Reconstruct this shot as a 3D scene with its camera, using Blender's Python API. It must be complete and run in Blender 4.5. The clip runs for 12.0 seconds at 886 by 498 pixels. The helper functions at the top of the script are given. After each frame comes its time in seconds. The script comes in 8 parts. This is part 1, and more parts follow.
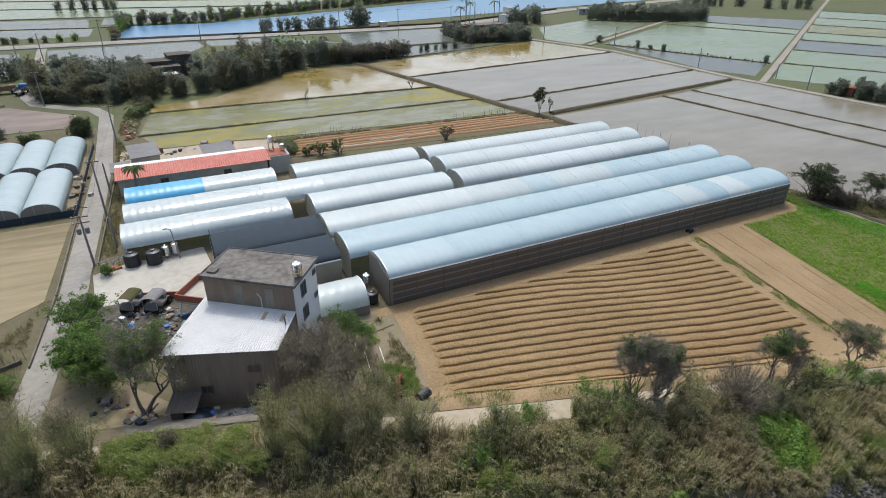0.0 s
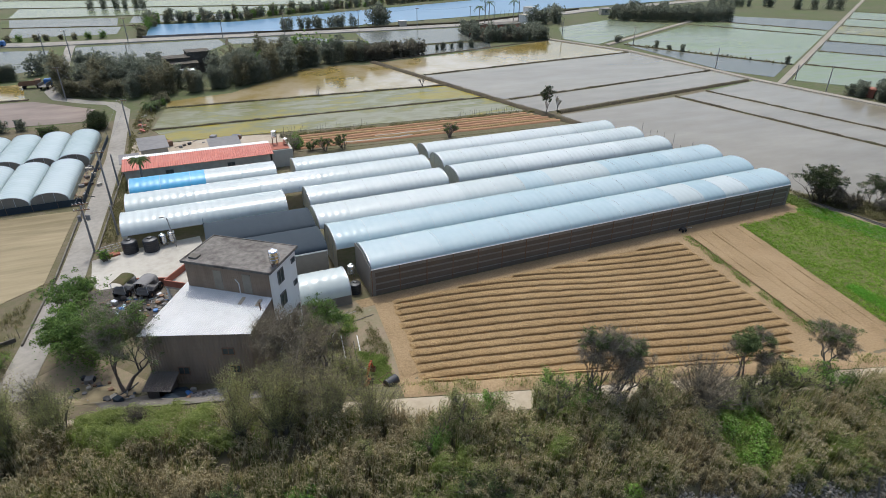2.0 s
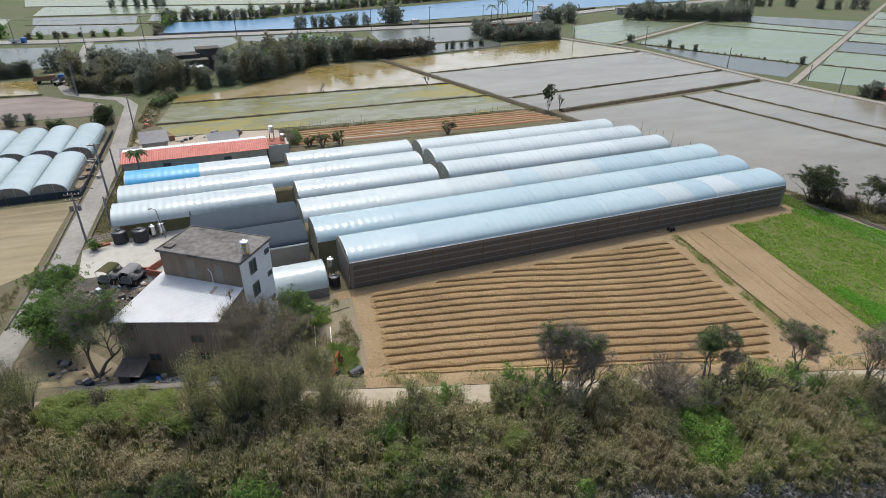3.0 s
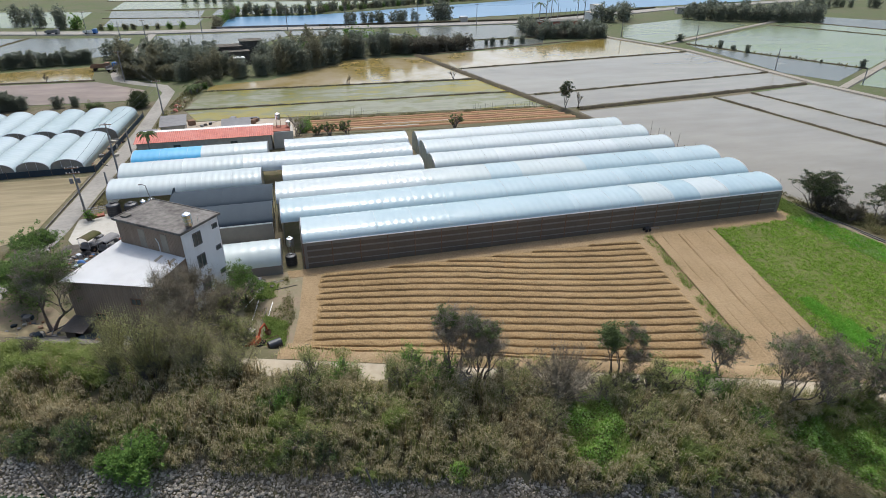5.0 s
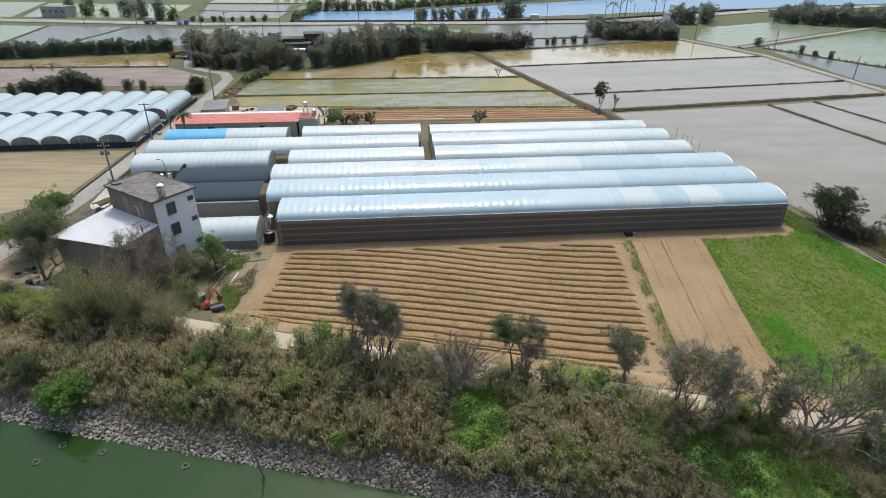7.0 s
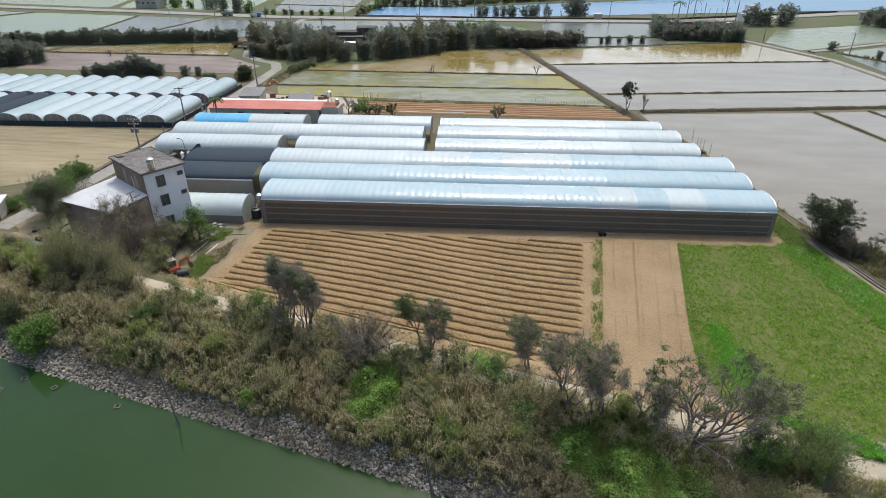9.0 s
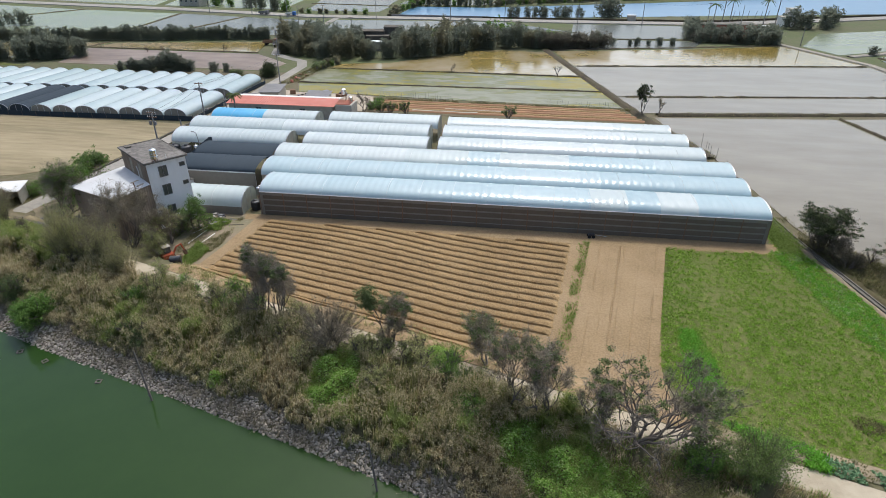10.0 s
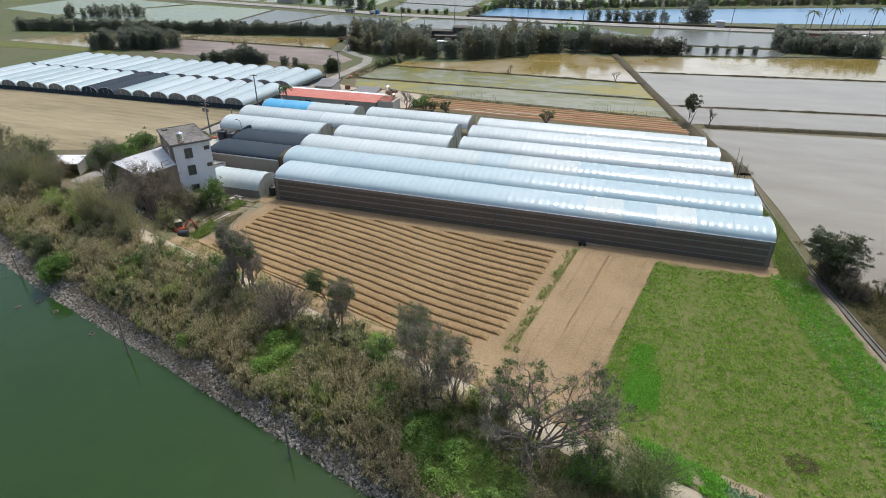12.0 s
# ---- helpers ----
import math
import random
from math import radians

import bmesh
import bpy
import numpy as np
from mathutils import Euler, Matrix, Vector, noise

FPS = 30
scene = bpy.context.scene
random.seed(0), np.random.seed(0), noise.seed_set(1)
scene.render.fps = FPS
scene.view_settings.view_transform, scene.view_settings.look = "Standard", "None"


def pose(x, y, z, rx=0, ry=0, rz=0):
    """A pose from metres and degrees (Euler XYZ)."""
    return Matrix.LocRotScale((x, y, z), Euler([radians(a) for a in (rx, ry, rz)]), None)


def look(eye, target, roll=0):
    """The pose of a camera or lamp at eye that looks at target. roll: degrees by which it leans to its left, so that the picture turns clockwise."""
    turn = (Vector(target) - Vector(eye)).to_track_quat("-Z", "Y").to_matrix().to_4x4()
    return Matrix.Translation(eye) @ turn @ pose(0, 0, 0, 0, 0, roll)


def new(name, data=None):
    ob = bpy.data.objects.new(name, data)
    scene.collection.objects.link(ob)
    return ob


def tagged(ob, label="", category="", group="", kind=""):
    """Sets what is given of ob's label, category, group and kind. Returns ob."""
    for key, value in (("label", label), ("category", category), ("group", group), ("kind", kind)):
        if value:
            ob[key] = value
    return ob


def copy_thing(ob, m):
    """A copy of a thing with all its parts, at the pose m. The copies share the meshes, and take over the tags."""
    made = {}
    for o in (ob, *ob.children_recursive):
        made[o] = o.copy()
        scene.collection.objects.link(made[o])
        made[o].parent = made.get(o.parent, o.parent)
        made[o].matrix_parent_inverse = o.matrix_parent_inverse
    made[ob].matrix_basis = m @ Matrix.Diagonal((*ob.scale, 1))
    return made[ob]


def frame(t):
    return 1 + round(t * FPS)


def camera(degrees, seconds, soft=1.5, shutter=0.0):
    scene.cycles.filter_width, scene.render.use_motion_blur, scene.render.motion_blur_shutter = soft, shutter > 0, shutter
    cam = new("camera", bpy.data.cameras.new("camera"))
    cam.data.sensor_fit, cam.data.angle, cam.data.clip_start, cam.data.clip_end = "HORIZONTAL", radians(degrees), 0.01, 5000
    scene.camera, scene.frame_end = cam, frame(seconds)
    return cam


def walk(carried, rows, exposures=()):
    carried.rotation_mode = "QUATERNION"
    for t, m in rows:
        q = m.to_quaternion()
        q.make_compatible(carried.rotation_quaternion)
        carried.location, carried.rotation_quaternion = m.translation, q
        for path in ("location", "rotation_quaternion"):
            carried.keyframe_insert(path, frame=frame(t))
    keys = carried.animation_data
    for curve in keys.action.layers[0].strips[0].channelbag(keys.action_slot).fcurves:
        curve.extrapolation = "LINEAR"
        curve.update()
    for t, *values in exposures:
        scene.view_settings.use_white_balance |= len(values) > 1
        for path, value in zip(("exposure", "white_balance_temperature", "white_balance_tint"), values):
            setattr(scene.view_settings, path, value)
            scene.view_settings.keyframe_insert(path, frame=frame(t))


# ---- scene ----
# One plan unit is S metres; every length below is in plan units.
S = 1.1
EXPOSURE, KELVIN = -0.26, 5980
cam = camera(75.4, 12.0, soft=0.7)
METRES, EYE, TILT, LEAN, TURN = 65.23, 33.62, -0.25, 0.0, -24.8
SHIFT_X, SHIFT_Y = 0.614, 0.004
ROWS = [
    (0.0, 0.0, 0.0, 0.0, 0.34, -28.11, -0.64),
    (0.5, 0.0099, -0.0037, -0.0001, 0.61, -28.12, -0.62),
    (1.0, 0.0246, -0.008, -0.0008, 1.28, -28.09, -0.58),
    (1.5, 0.0437, -0.0118, -0.0022, 2.1, -28.08, -0.56),
    (2.0, 0.0682, -0.0148, -0.0041, 3.07, -28.1, -0.53),
    (2.5, 0.0988, -0.0163, -0.0064, 4.09, -28.11, -0.49),
    (3.0, 0.1353, -0.017, -0.0094, 5.19, -28.13, -0.45),
    (5.0, 0.3222, -0.0099, -0.0204, 12.29, -28.22, -0.27),
    (5.5, 0.3735, -0.0051, -0.0228, 14.76, -28.25, -0.24),
    (6.0, 0.4267, 0.0028, -0.0225, 17.23, -28.28, -0.24),
    (6.5, 0.4776, 0.0125, -0.0231, 19.6, -28.32, -0.26),
    (7.0, 0.5271, 0.0231, -0.0236, 21.74, -28.38, -0.25),
    (9.0, 0.7151, 0.0743, -0.024, 30.14, -28.64, -0.23),
    (9.5, 0.7585, 0.0905, -0.0227, 32.22, -28.65, -0.23),
    (10.0, 0.8003, 0.1082, -0.0216, 34.33, -28.65, -0.22),
    (10.5, 0.8416, 0.1278, -0.02, 36.56, -28.65, -0.22),
    (11.0, 0.8822, 0.1503, -0.019, 39.04, -28.67, -0.22),
    (11.5, 0.9205, 0.1745, -0.0178, 41.6, -28.65, -0.26),
    (12.0, 0.9552, 0.2001, -0.0157, 44.14, -28.65, -0.27),
]
walk(cam, [(t, pose(0, 0, S * EYE, TILT, LEAN, TURN) @ pose(S * (SHIFT_X + METRES * x), S * (SHIFT_Y + METRES * y), S * METRES * z, 90 + pitch, roll, yaw)) for t, x, y, z, yaw, pitch, roll in ROWS],
     exposures=[(0.0, EXPOSURE - 0.07, KELVIN, 7), (3.0, EXPOSURE - 0.05, KELVIN, 7), (5.5, EXPOSURE + 0.02, KELVIN, 7), (12.0, EXPOSURE, KELVIN, 7)])

# ---- light ----
SUN = Vector((0.03, 0.48, 0.877)).normalized()
world = bpy.data.worlds.new("sky")
scene.world = world
world.use_nodes = True
wn = world.node_tree
sky = wn.nodes.new("ShaderNodeTexSky")
sky.sky_type = "NISHITA"
sky.sun_disc = False
sky.sun_elevation = math.asin(SUN.z)
sky.sun_rotation = math.atan2(SUN.x, SUN.y)
sky.air_density, sky.dust_density, sky.ozone_density = 1.0, 5.0, 0.8
wn.nodes["Background"].inputs[1].default_value = 0.25
wn.links.new(sky.outputs[0], wn.nodes["Background"].inputs[0])
sun = new("sun", bpy.data.lights.new("sun", "SUN"))
sun.data.energy, sun.data.angle, sun.data.color = 2.35, radians(0.6), (1.0, 0.98, 0.95)
sun.matrix_world = look(SUN * 400, (0, 0, 0))


# ---- materials ----
def material(name, cols, scale=1.0, big=0.12, rough=0.8, bump=0.0, bscale=0.0, metal=0.0, island=0.0, rand=0.0, trans=0.0, spec=None, mix=0.5, sharp=0.5, stretch=(1, 1, 1), coat=0.0):
    """A surface whose colour wanders through cols at two scales, with fine relief."""
    if spec is None:
        spec = 0.5 if rough < 0.55 else 0.12
    m = bpy.data.materials.new(name)
    m.use_nodes = True
    t = m.node_tree
    n, l = t.nodes, t.links
    b = n["Principled BSDF"]
    geo = n.new("ShaderNodeNewGeometry")
    mp = n.new("ShaderNodeMapping")
    mp.inputs["Scale"].default_value = stretch
    l.new(geo.outputs["Position"], mp.inputs[0])

    def tex(sc, det):
        x = n.new("ShaderNodeTexNoise")
        x.inputs["Scale"].default_value, x.inputs["Detail"].default_value, x.inputs["Roughness"].default_value = sc, det, 0.62
        l.new(mp.outputs[0], x.inputs["Vector"])
        return x.outputs[0]

    def calc(op, a, c):
        x = n.new("ShaderNodeMath")
        x.operation = op
        for i, v in enumerate((a, c)):
            if isinstance(v, (int, float)):
                x.inputs[i].default_value = v
            else:
                l.new(v, x.inputs[i])
        return x.outputs[0]

    fine, wide = tex(scale, 5), tex(big, 3)
    v = calc("ADD", calc("MULTIPLY", fine, mix), calc("MULTIPLY", wide, 1 - mix))
    if island:
        v = calc("ADD", v, calc("MULTIPLY", calc("SUBTRACT", geo.outputs["Random Per Island"], 0.5), island))
    if rand:
        info = n.new("ShaderNodeObjectInfo")
        v = calc("ADD", v, calc("MULTIPLY", calc("SUBTRACT", info.outputs["Random"], 0.5), rand))
    ramp = n.new("ShaderNodeValToRGB")
    lo, hi = 0.5 - 0.5 * sharp, 0.5 + 0.5 * sharp
    e = ramp.color_ramp.elements
    while len(e) < len(cols):
        e.new(0.5)
    for i, c in enumerate(cols):
        e[i].position = lo + (hi - lo) * i / max(1, len(cols) - 1)
        e[i].color = (*c, 1)
    l.new(v, ramp.inputs[0])
    l.new(ramp.outputs[0], b.inputs["Base Color"])
    b.inputs["Metallic"].default_value = metal
    b.inputs["Specular IOR Level"].default_value = spec
    b.inputs["Coat Weight"].default_value = coat
    rr = n.new("ShaderNodeMapRange")
    rr.inputs["To Min"].default_value, rr.inputs["To Max"].default_value = max(0.02, rough - 0.12 * rough), min(1, rough + 0.15 * rough)
    l.new(fine, rr.inputs[0])
    l.new(rr.outputs[0], b.inputs["Roughness"])
    if bump:
        bp = n.new("ShaderNodeBump")
        bp.inputs["Strength"].default_value = min(1.0, bump)
        bp.inputs["Distance"].default_value = 0.05 * max(1.0, bump)
        l.new(tex(bscale or scale * 4, 4), bp.inputs["Height"])
        l.new(bp.outputs[0], b.inputs["Normal"])
    if trans:
        tr = n.new("ShaderNodeBsdfTranslucent")
        mx = n.new("ShaderNodeMixShader")
        mx.inputs[0].default_value = trans
        l.new(ramp.outputs[0], tr.inputs[0])
        l.new(b.outputs[0], mx.inputs[1])
        l.new(tr.outputs[0], mx.inputs[2])
        l.new(mx.outputs[0], n["Material Output"].inputs[0])
    return m


def veil(name, cols, clear, rough=0.6, scale=3.0, stretch=(1, 1, 1)):
    """A net or thin film: part surface, part see-through."""
    m = material(name, cols, scale=scale, rough=rough, trans=0.25, stretch=stretch)
    n, l = m.node_tree.nodes, m.node_tree.links
    last = n["Material Output"].inputs[0].links[0].from_socket
    tp, mx = n.new("ShaderNodeBsdfTransparent"), n.new("ShaderNodeMixShader")
    mx.inputs[0].default_value = clear
    l.new(last, mx.inputs[1])
    l.new(tp.outputs[0], mx.inputs[2])
    l.new(mx.outputs[0], n["Material Output"].inputs[0])
    return m


EARTH = material("earth", [(0.095, 0.078, 0.048), (0.145, 0.118, 0.076), (0.105, 0.098, 0.048), (0.165, 0.138, 0.09)], 1.2, 0.12, 0.95, 0.8, 3, sharp=0.4)
EARTH2 = material("littered_earth", [(0.15, 0.11, 0.075), (0.24, 0.185, 0.125), (0.19, 0.17, 0.10), (0.30, 0.26, 0.20)], 1.6, 0.3, 0.95, 0.8, 6)
DIRT = material("dusty_ground", [(0.27, 0.22, 0.15), (0.37, 0.31, 0.23), (0.42, 0.37, 0.29)], 0.9, 0.2, 0.95, 0.4, 6)
FARLAND = material("far_land", [(0.07, 0.082, 0.036), (0.115, 0.108, 0.062), (0.085, 0.105, 0.04), (0.135, 0.13, 0.07)], 0.6, 0.04, 0.95, 0.8, 2, sharp=0.4)
SOIL = material("tilled_soil", [(0.16, 0.102, 0.045), (0.275, 0.183, 0.085), (0.37, 0.26, 0.13)], 6.0, 0.12, 0.95, 1.6, 12, sharp=0.36, mix=0.7)
SOIL_PALE = material("raked_soil", [(0.185, 0.128, 0.066), (0.265, 0.186, 0.100), (0.32, 0.232, 0.132)], 5.0, 0.15, 0.95, 1.2, 9, sharp=0.3, mix=0.6)
FALLOW = material("fallow_soil", [(0.18, 0.145, 0.082), (0.255, 0.208, 0.124), (0.315, 0.257, 0.157)], 0.6, 0.06, 0.95, 0.5, 4, stretch=(0.2, 1.6, 1), sharp=0.3)
REDSOIL = material("red_soil", [(0.22, 0.115, 0.06), (0.32, 0.18, 0.10), (0.29, 0.20, 0.11)], 1.0, 0.15, 0.95, 0.8, 4)
CONCRETE = material("concrete", [(0.300, 0.272, 0.225), (0.420, 0.388, 0.324), (0.480, 0.446, 0.378)], 1.2, 0.15, 0.85, 0.15, 20)
TRACK = material("dusty_track", [(0.20, 0.175, 0.135), (0.27, 0.24, 0.19), (0.32, 0.285, 0.23)], 1.2, 0.15, 0.9, 0.15, 20)
PATHWAY = material("pale_path", [(0.275, 0.225, 0.151), (0.383, 0.324, 0.230), (0.428, 0.366, 0.266)], 1.5, 0.3, 0.9, 0.3, 9)
ASPHALT = material("worn_road", [(0.19, 0.172, 0.145), (0.27, 0.248, 0.21), (0.345, 0.315, 0.265)], 1.3, 0.12, 0.9, 0.4, 12, sharp=0.4)
DIKE = material("dike_earth", [(0.035, 0.030, 0.020), (0.085, 0.068, 0.043), (0.055, 0.060, 0.024)], 1.6, 0.15, 0.95, 1.0, 4, sharp=0.35)
DRYWEED = material("dry_weed_blade", [(0.085, 0.088, 0.034), (0.145, 0.140, 0.055), (0.215, 0.192, 0.088), (0.27, 0.24, 0.13)], 0.9, 0.15, 0.7, island=0.6, trans=0.5, sharp=0.8)
PALE_WEED = material("pale_leafy_weed", [(0.17, 0.26, 0.06), (0.26, 0.37, 0.12), (0.40, 0.48, 0.24)], 0.9, 0.15, 0.7, island=0.7, trans=0.5, sharp=0.8)
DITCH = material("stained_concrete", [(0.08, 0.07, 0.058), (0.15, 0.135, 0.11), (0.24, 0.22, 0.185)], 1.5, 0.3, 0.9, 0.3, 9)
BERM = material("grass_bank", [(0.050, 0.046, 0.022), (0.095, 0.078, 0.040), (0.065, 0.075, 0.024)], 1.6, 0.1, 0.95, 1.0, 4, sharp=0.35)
MUDWATER = material("muddy_water", [(0.165, 0.141, 0.098), (0.200, 0.174, 0.124), (0.235, 0.206, 0.150)], 0.16, 0.03, 0.18, 0.05, 2.0, spec=0.15, sharp=0.28, stretch=(0.35, 1.0, 1))
FARWATER = material("far_paddy_water", [(0.075, 0.083, 0.066), (0.105, 0.110, 0.090), (0.135, 0.132, 0.108)], 0.1, 0.02, 0.25, 0.06, 2.0, spec=0.15)
BROWNWATER = material("brown_water", [(0.16, 0.115, 0.020), (0.235, 0.175, 0.055), (0.31, 0.25, 0.145), (0.35, 0.29, 0.195)], 0.09, 0.018, 0.10, 0.02, 2.0, sharp=0.3, spec=0.28)
ALGAE = material("algae_water", [(0.20, 0.15, 0.002), (0.21, 0.17, 0.015), (0.13, 0.13, 0.045), (0.20, 0.19, 0.115), (0.16, 0.155, 0.085)], 0.22, 0.045, 0.25, 0.05, 3.0, sharp=0.24, stretch=(0.4, 1, 1), spec=0.1)
GREENWATER = material("green_paddy", [(0.130, 0.163, 0.091), (0.170, 0.187, 0.124), (0.150, 0.186, 0.077), (0.200, 0.196, 0.143)], 0.2, 0.03, 0.25, 0.08, 3.0, sharp=0.45, stretch=(0.3, 1, 1), spec=0.2)
MUD = material("wet_mud", [(0.095, 0.07, 0.048), (0.175, 0.13, 0.10), (0.25, 0.20, 0.16)], 0.25, 0.06, 0.5, 0.2, 2, stretch=(0.4, 1, 1), sharp=0.3, spec=0.15)
RIVER = material("river_water", [(0.017, 0.038, 0.009), (0.025, 0.051, 0.013)], 0.3, 0.04, 0.07, 0.05, 5.0, spec=0.15)
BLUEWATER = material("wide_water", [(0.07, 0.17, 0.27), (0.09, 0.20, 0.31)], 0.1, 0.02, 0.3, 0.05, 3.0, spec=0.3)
ROCK = material("river_stone", [(0.13, 0.108, 0.082), (0.28, 0.238, 0.183), (0.46, 0.40, 0.315)], 3, 0.4, 0.85, 0.4, 12, rand=0.8, sharp=0.9)
ROCKS = material("river_stones", [(0.12, 0.10, 0.076), (0.27, 0.23, 0.177), (0.46, 0.40, 0.315)], 3, 0.4, 0.85, 0.4, 12, island=0.9, sharp=0.9)
FILM = material("white_film", [(0.585, 0.645, 0.615), (0.645, 0.695, 0.665), (0.70, 0.74, 0.71)], 0.7, 0.12, 0.25, 0.05, 1.2, rand=0.5, trans=0.3, spec=0.5)
FILM_END = material("dull_film", [(0.44, 0.46, 0.40), (0.56, 0.58, 0.52), (0.50, 0.44, 0.35)], 0.8, 0.15, 0.5, 0.08, 1.2, rand=0.6, trans=0.6)
FILM_BLUE = material("bluish_film", [(0.43, 0.555, 0.58), (0.485, 0.605, 0.62), (0.55, 0.65, 0.655)], 0.6, 0.1, 0.25, 0.05, 1.2, rand=0.4, trans=0.3, spec=0.5)
FILM_SKY = material("blue_film", [(0.09, 0.43, 0.70), (0.18, 0.54, 0.80)], 0.9, 0.2, 0.35, 0.08, 1.2, trans=0.3, spec=0.5)
FILM_GREEN = material("pale_green_film", [(0.41, 0.51, 0.50), (0.48, 0.57, 0.56), (0.54, 0.62, 0.61)], 0.5, 0.06, 0.25, 0.05, 1.2, rand=0.6, trans=0.3, spec=0.5)
NET_DARK = veil("shade_net", [(0.040, 0.054, 0.068), (0.058, 0.075, 0.090)], 0.03, 0.7)
NET_WALL = veil("insect_net", [(0.17, 0.138, 0.108), (0.23, 0.19, 0.15)], 0.2, 0.8, 2.0)
NET_GREY = veil("grey_net", [(0.25, 0.225, 0.19), (0.32, 0.29, 0.25)], 0.12, 0.8, 2.0)
STEEL = material("galvanised_steel", [(0.42, 0.43, 0.44), (0.55, 0.56, 0.57)], 6, 0.5, 0.4, metal=0.8)
STAINLESS = material("stainless_steel", [(0.60, 0.60, 0.60), (0.72, 0.72, 0.72)], 5, 0.5, 0.22, metal=1.0)
RUST = material("rusty_steel", [(0.12, 0.07, 0.045), (0.22, 0.13, 0.08), (0.26, 0.2, 0.16)], 5, 0.5, 0.8, 0.3)
BLACKPLASTIC = material("black_plastic", [(0.012, 0.013, 0.015), (0.03, 0.03, 0.033)], 4, 0.5, 0.45)
WHITEWALL = material("white_render", [(0.60, 0.58, 0.54), (0.74, 0.73, 0.70), (0.78, 0.77, 0.74)], 1.2, 0.3, 0.85, 0.1, 15, stretch=(1, 1, 0.3))
CLADDING = material("brown_cladding", [(0.19, 0.138, 0.098), (0.27, 0.205, 0.15), (0.33, 0.255, 0.19)], 1.5, 0.3, 0.7, 0.1, 9, stretch=(1, 1, 0.2))
ROOFDECK = material("weathered_roof", [(0.085, 0.075, 0.065), (0.155, 0.14, 0.122), (0.23, 0.21, 0.185)], 1.6, 0.4, 0.9, 0.3, 8, sharp=0.35)
WHITEMETAL = material("white_metal_sheet", [(0.54, 0.525, 0.49), (0.64, 0.625, 0.59), (0.69, 0.675, 0.645)], 0.8, 0.25, 0.65, 0.03, 6, stretch=(1, 1, 1), spec=0.25)
REDROOF = material("red_metal_sheet", [(0.40, 0.125, 0.09), (0.48, 0.175, 0.13), (0.50, 0.23, 0.18)], 0.8, 0.2, 0.6)
GREYROOF = material("grey_metal_sheet", [(0.13, 0.128, 0.12), (0.20, 0.19, 0.18), (0.25, 0.24, 0.225)], 1.4, 0.25, 0.7)
BRICKRED = material("red_brick", [(0.25, 0.09, 0.06), (0.36, 0.15, 0.10)], 3, 0.4, 0.9, 0.3)
GLASS = material("dark_glass", [(0.05, 0.06, 0.055), (0.09, 0.105, 0.10)], 2, 0.3, 0.15)
WOOD = material("weathered_wood", [(0.10, 0.085, 0.07), (0.18, 0.155, 0.13)], 4, 0.6, 0.9, 0.4, 15, stretch=(1, 1, 0.15))
POLE = material("concrete_pole", [(0.20, 0.19, 0.18), (0.30, 0.285, 0.27)], 4, 0.4, 0.9)
BARK = material("bark", [(0.105, 0.083, 0.068), (0.210, 0.180, 0.150)], 5, 0.5, 0.95, 0.5)
BARK_PALE = material("pale_bark", [(0.17, 0.15, 0.13), (0.28, 0.26, 0.23)], 5, 0.5, 0.95, 0.4)
TWIG = material("grey_twigs", [(0.12, 0.10, 0.068), (0.22, 0.185, 0.13), (0.28, 0.24, 0.17)], 2, 0.5, 0.95, island=0.7)
TWIG_GREY = material("grey_brown_twigs", [(0.155, 0.13, 0.098), (0.25, 0.212, 0.165), (0.34, 0.30, 0.24)], 2, 0.5, 0.95, island=0.7, trans=0.2)
LEAF_DARK = material("dark_leaf", [(0.072, 0.10, 0.038), (0.12, 0.155, 0.058), (0.185, 0.215, 0.085)], 0.9, 0.2, 0.7, island=0.7, trans=0.45, sharp=0.8)
LEAF_PINE = material("dusky_leaf", [(0.040, 0.052, 0.024), (0.070, 0.088, 0.038), (0.115, 0.130, 0.058)], 0.9, 0.2, 0.75, island=0.7, trans=0.35, sharp=0.8)
LEAF_DUSK = material("dusky_brown_leaf", [(0.055, 0.048, 0.034), (0.095, 0.082, 0.056), (0.14, 0.12, 0.08)], 0.9, 0.2, 0.85, island=0.7, trans=0.35, sharp=0.8)
LEAF_GREEN = material("green_leaf", [(0.075, 0.135, 0.030), (0.135, 0.225, 0.045), (0.210, 0.315, 0.075)], 0.9, 0.2, 0.55, island=0.7, trans=0.4, sharp=0.8)
LEAF_CREEP = material("creeper_leaf", [(0.14, 0.25, 0.035), (0.225, 0.375, 0.06), (0.31, 0.46, 0.10), (0.42, 0.52, 0.19)], 1.6, 0.4, 0.6, island=0.8, trans=0.55, sharp=0.8, spec=0.2)
LEAF_OLIVE = material("olive_leaf", [(0.208, 0.221, 0.085), (0.325, 0.325, 0.137), (0.455, 0.429, 0.208)], 0.9, 0.2, 0.75, island=0.7, trans=0.5, sharp=0.8)
LEAF_WILLOW = material("willow_leaf", [(0.12, 0.145, 0.045), (0.20, 0.22, 0.08), (0.295, 0.295, 0.125), (0.38, 0.365, 0.175)], 1.4, 0.3, 0.75, island=0.7, trans=0.5, sharp=0.8)
LEAF_YARD = material("yard_leaf", [(0.07, 0.12, 0.030), (0.12, 0.19, 0.045), (0.19, 0.27, 0.075)], 0.9, 0.2, 0.6, island=0.7, trans=0.45, sharp=0.8)
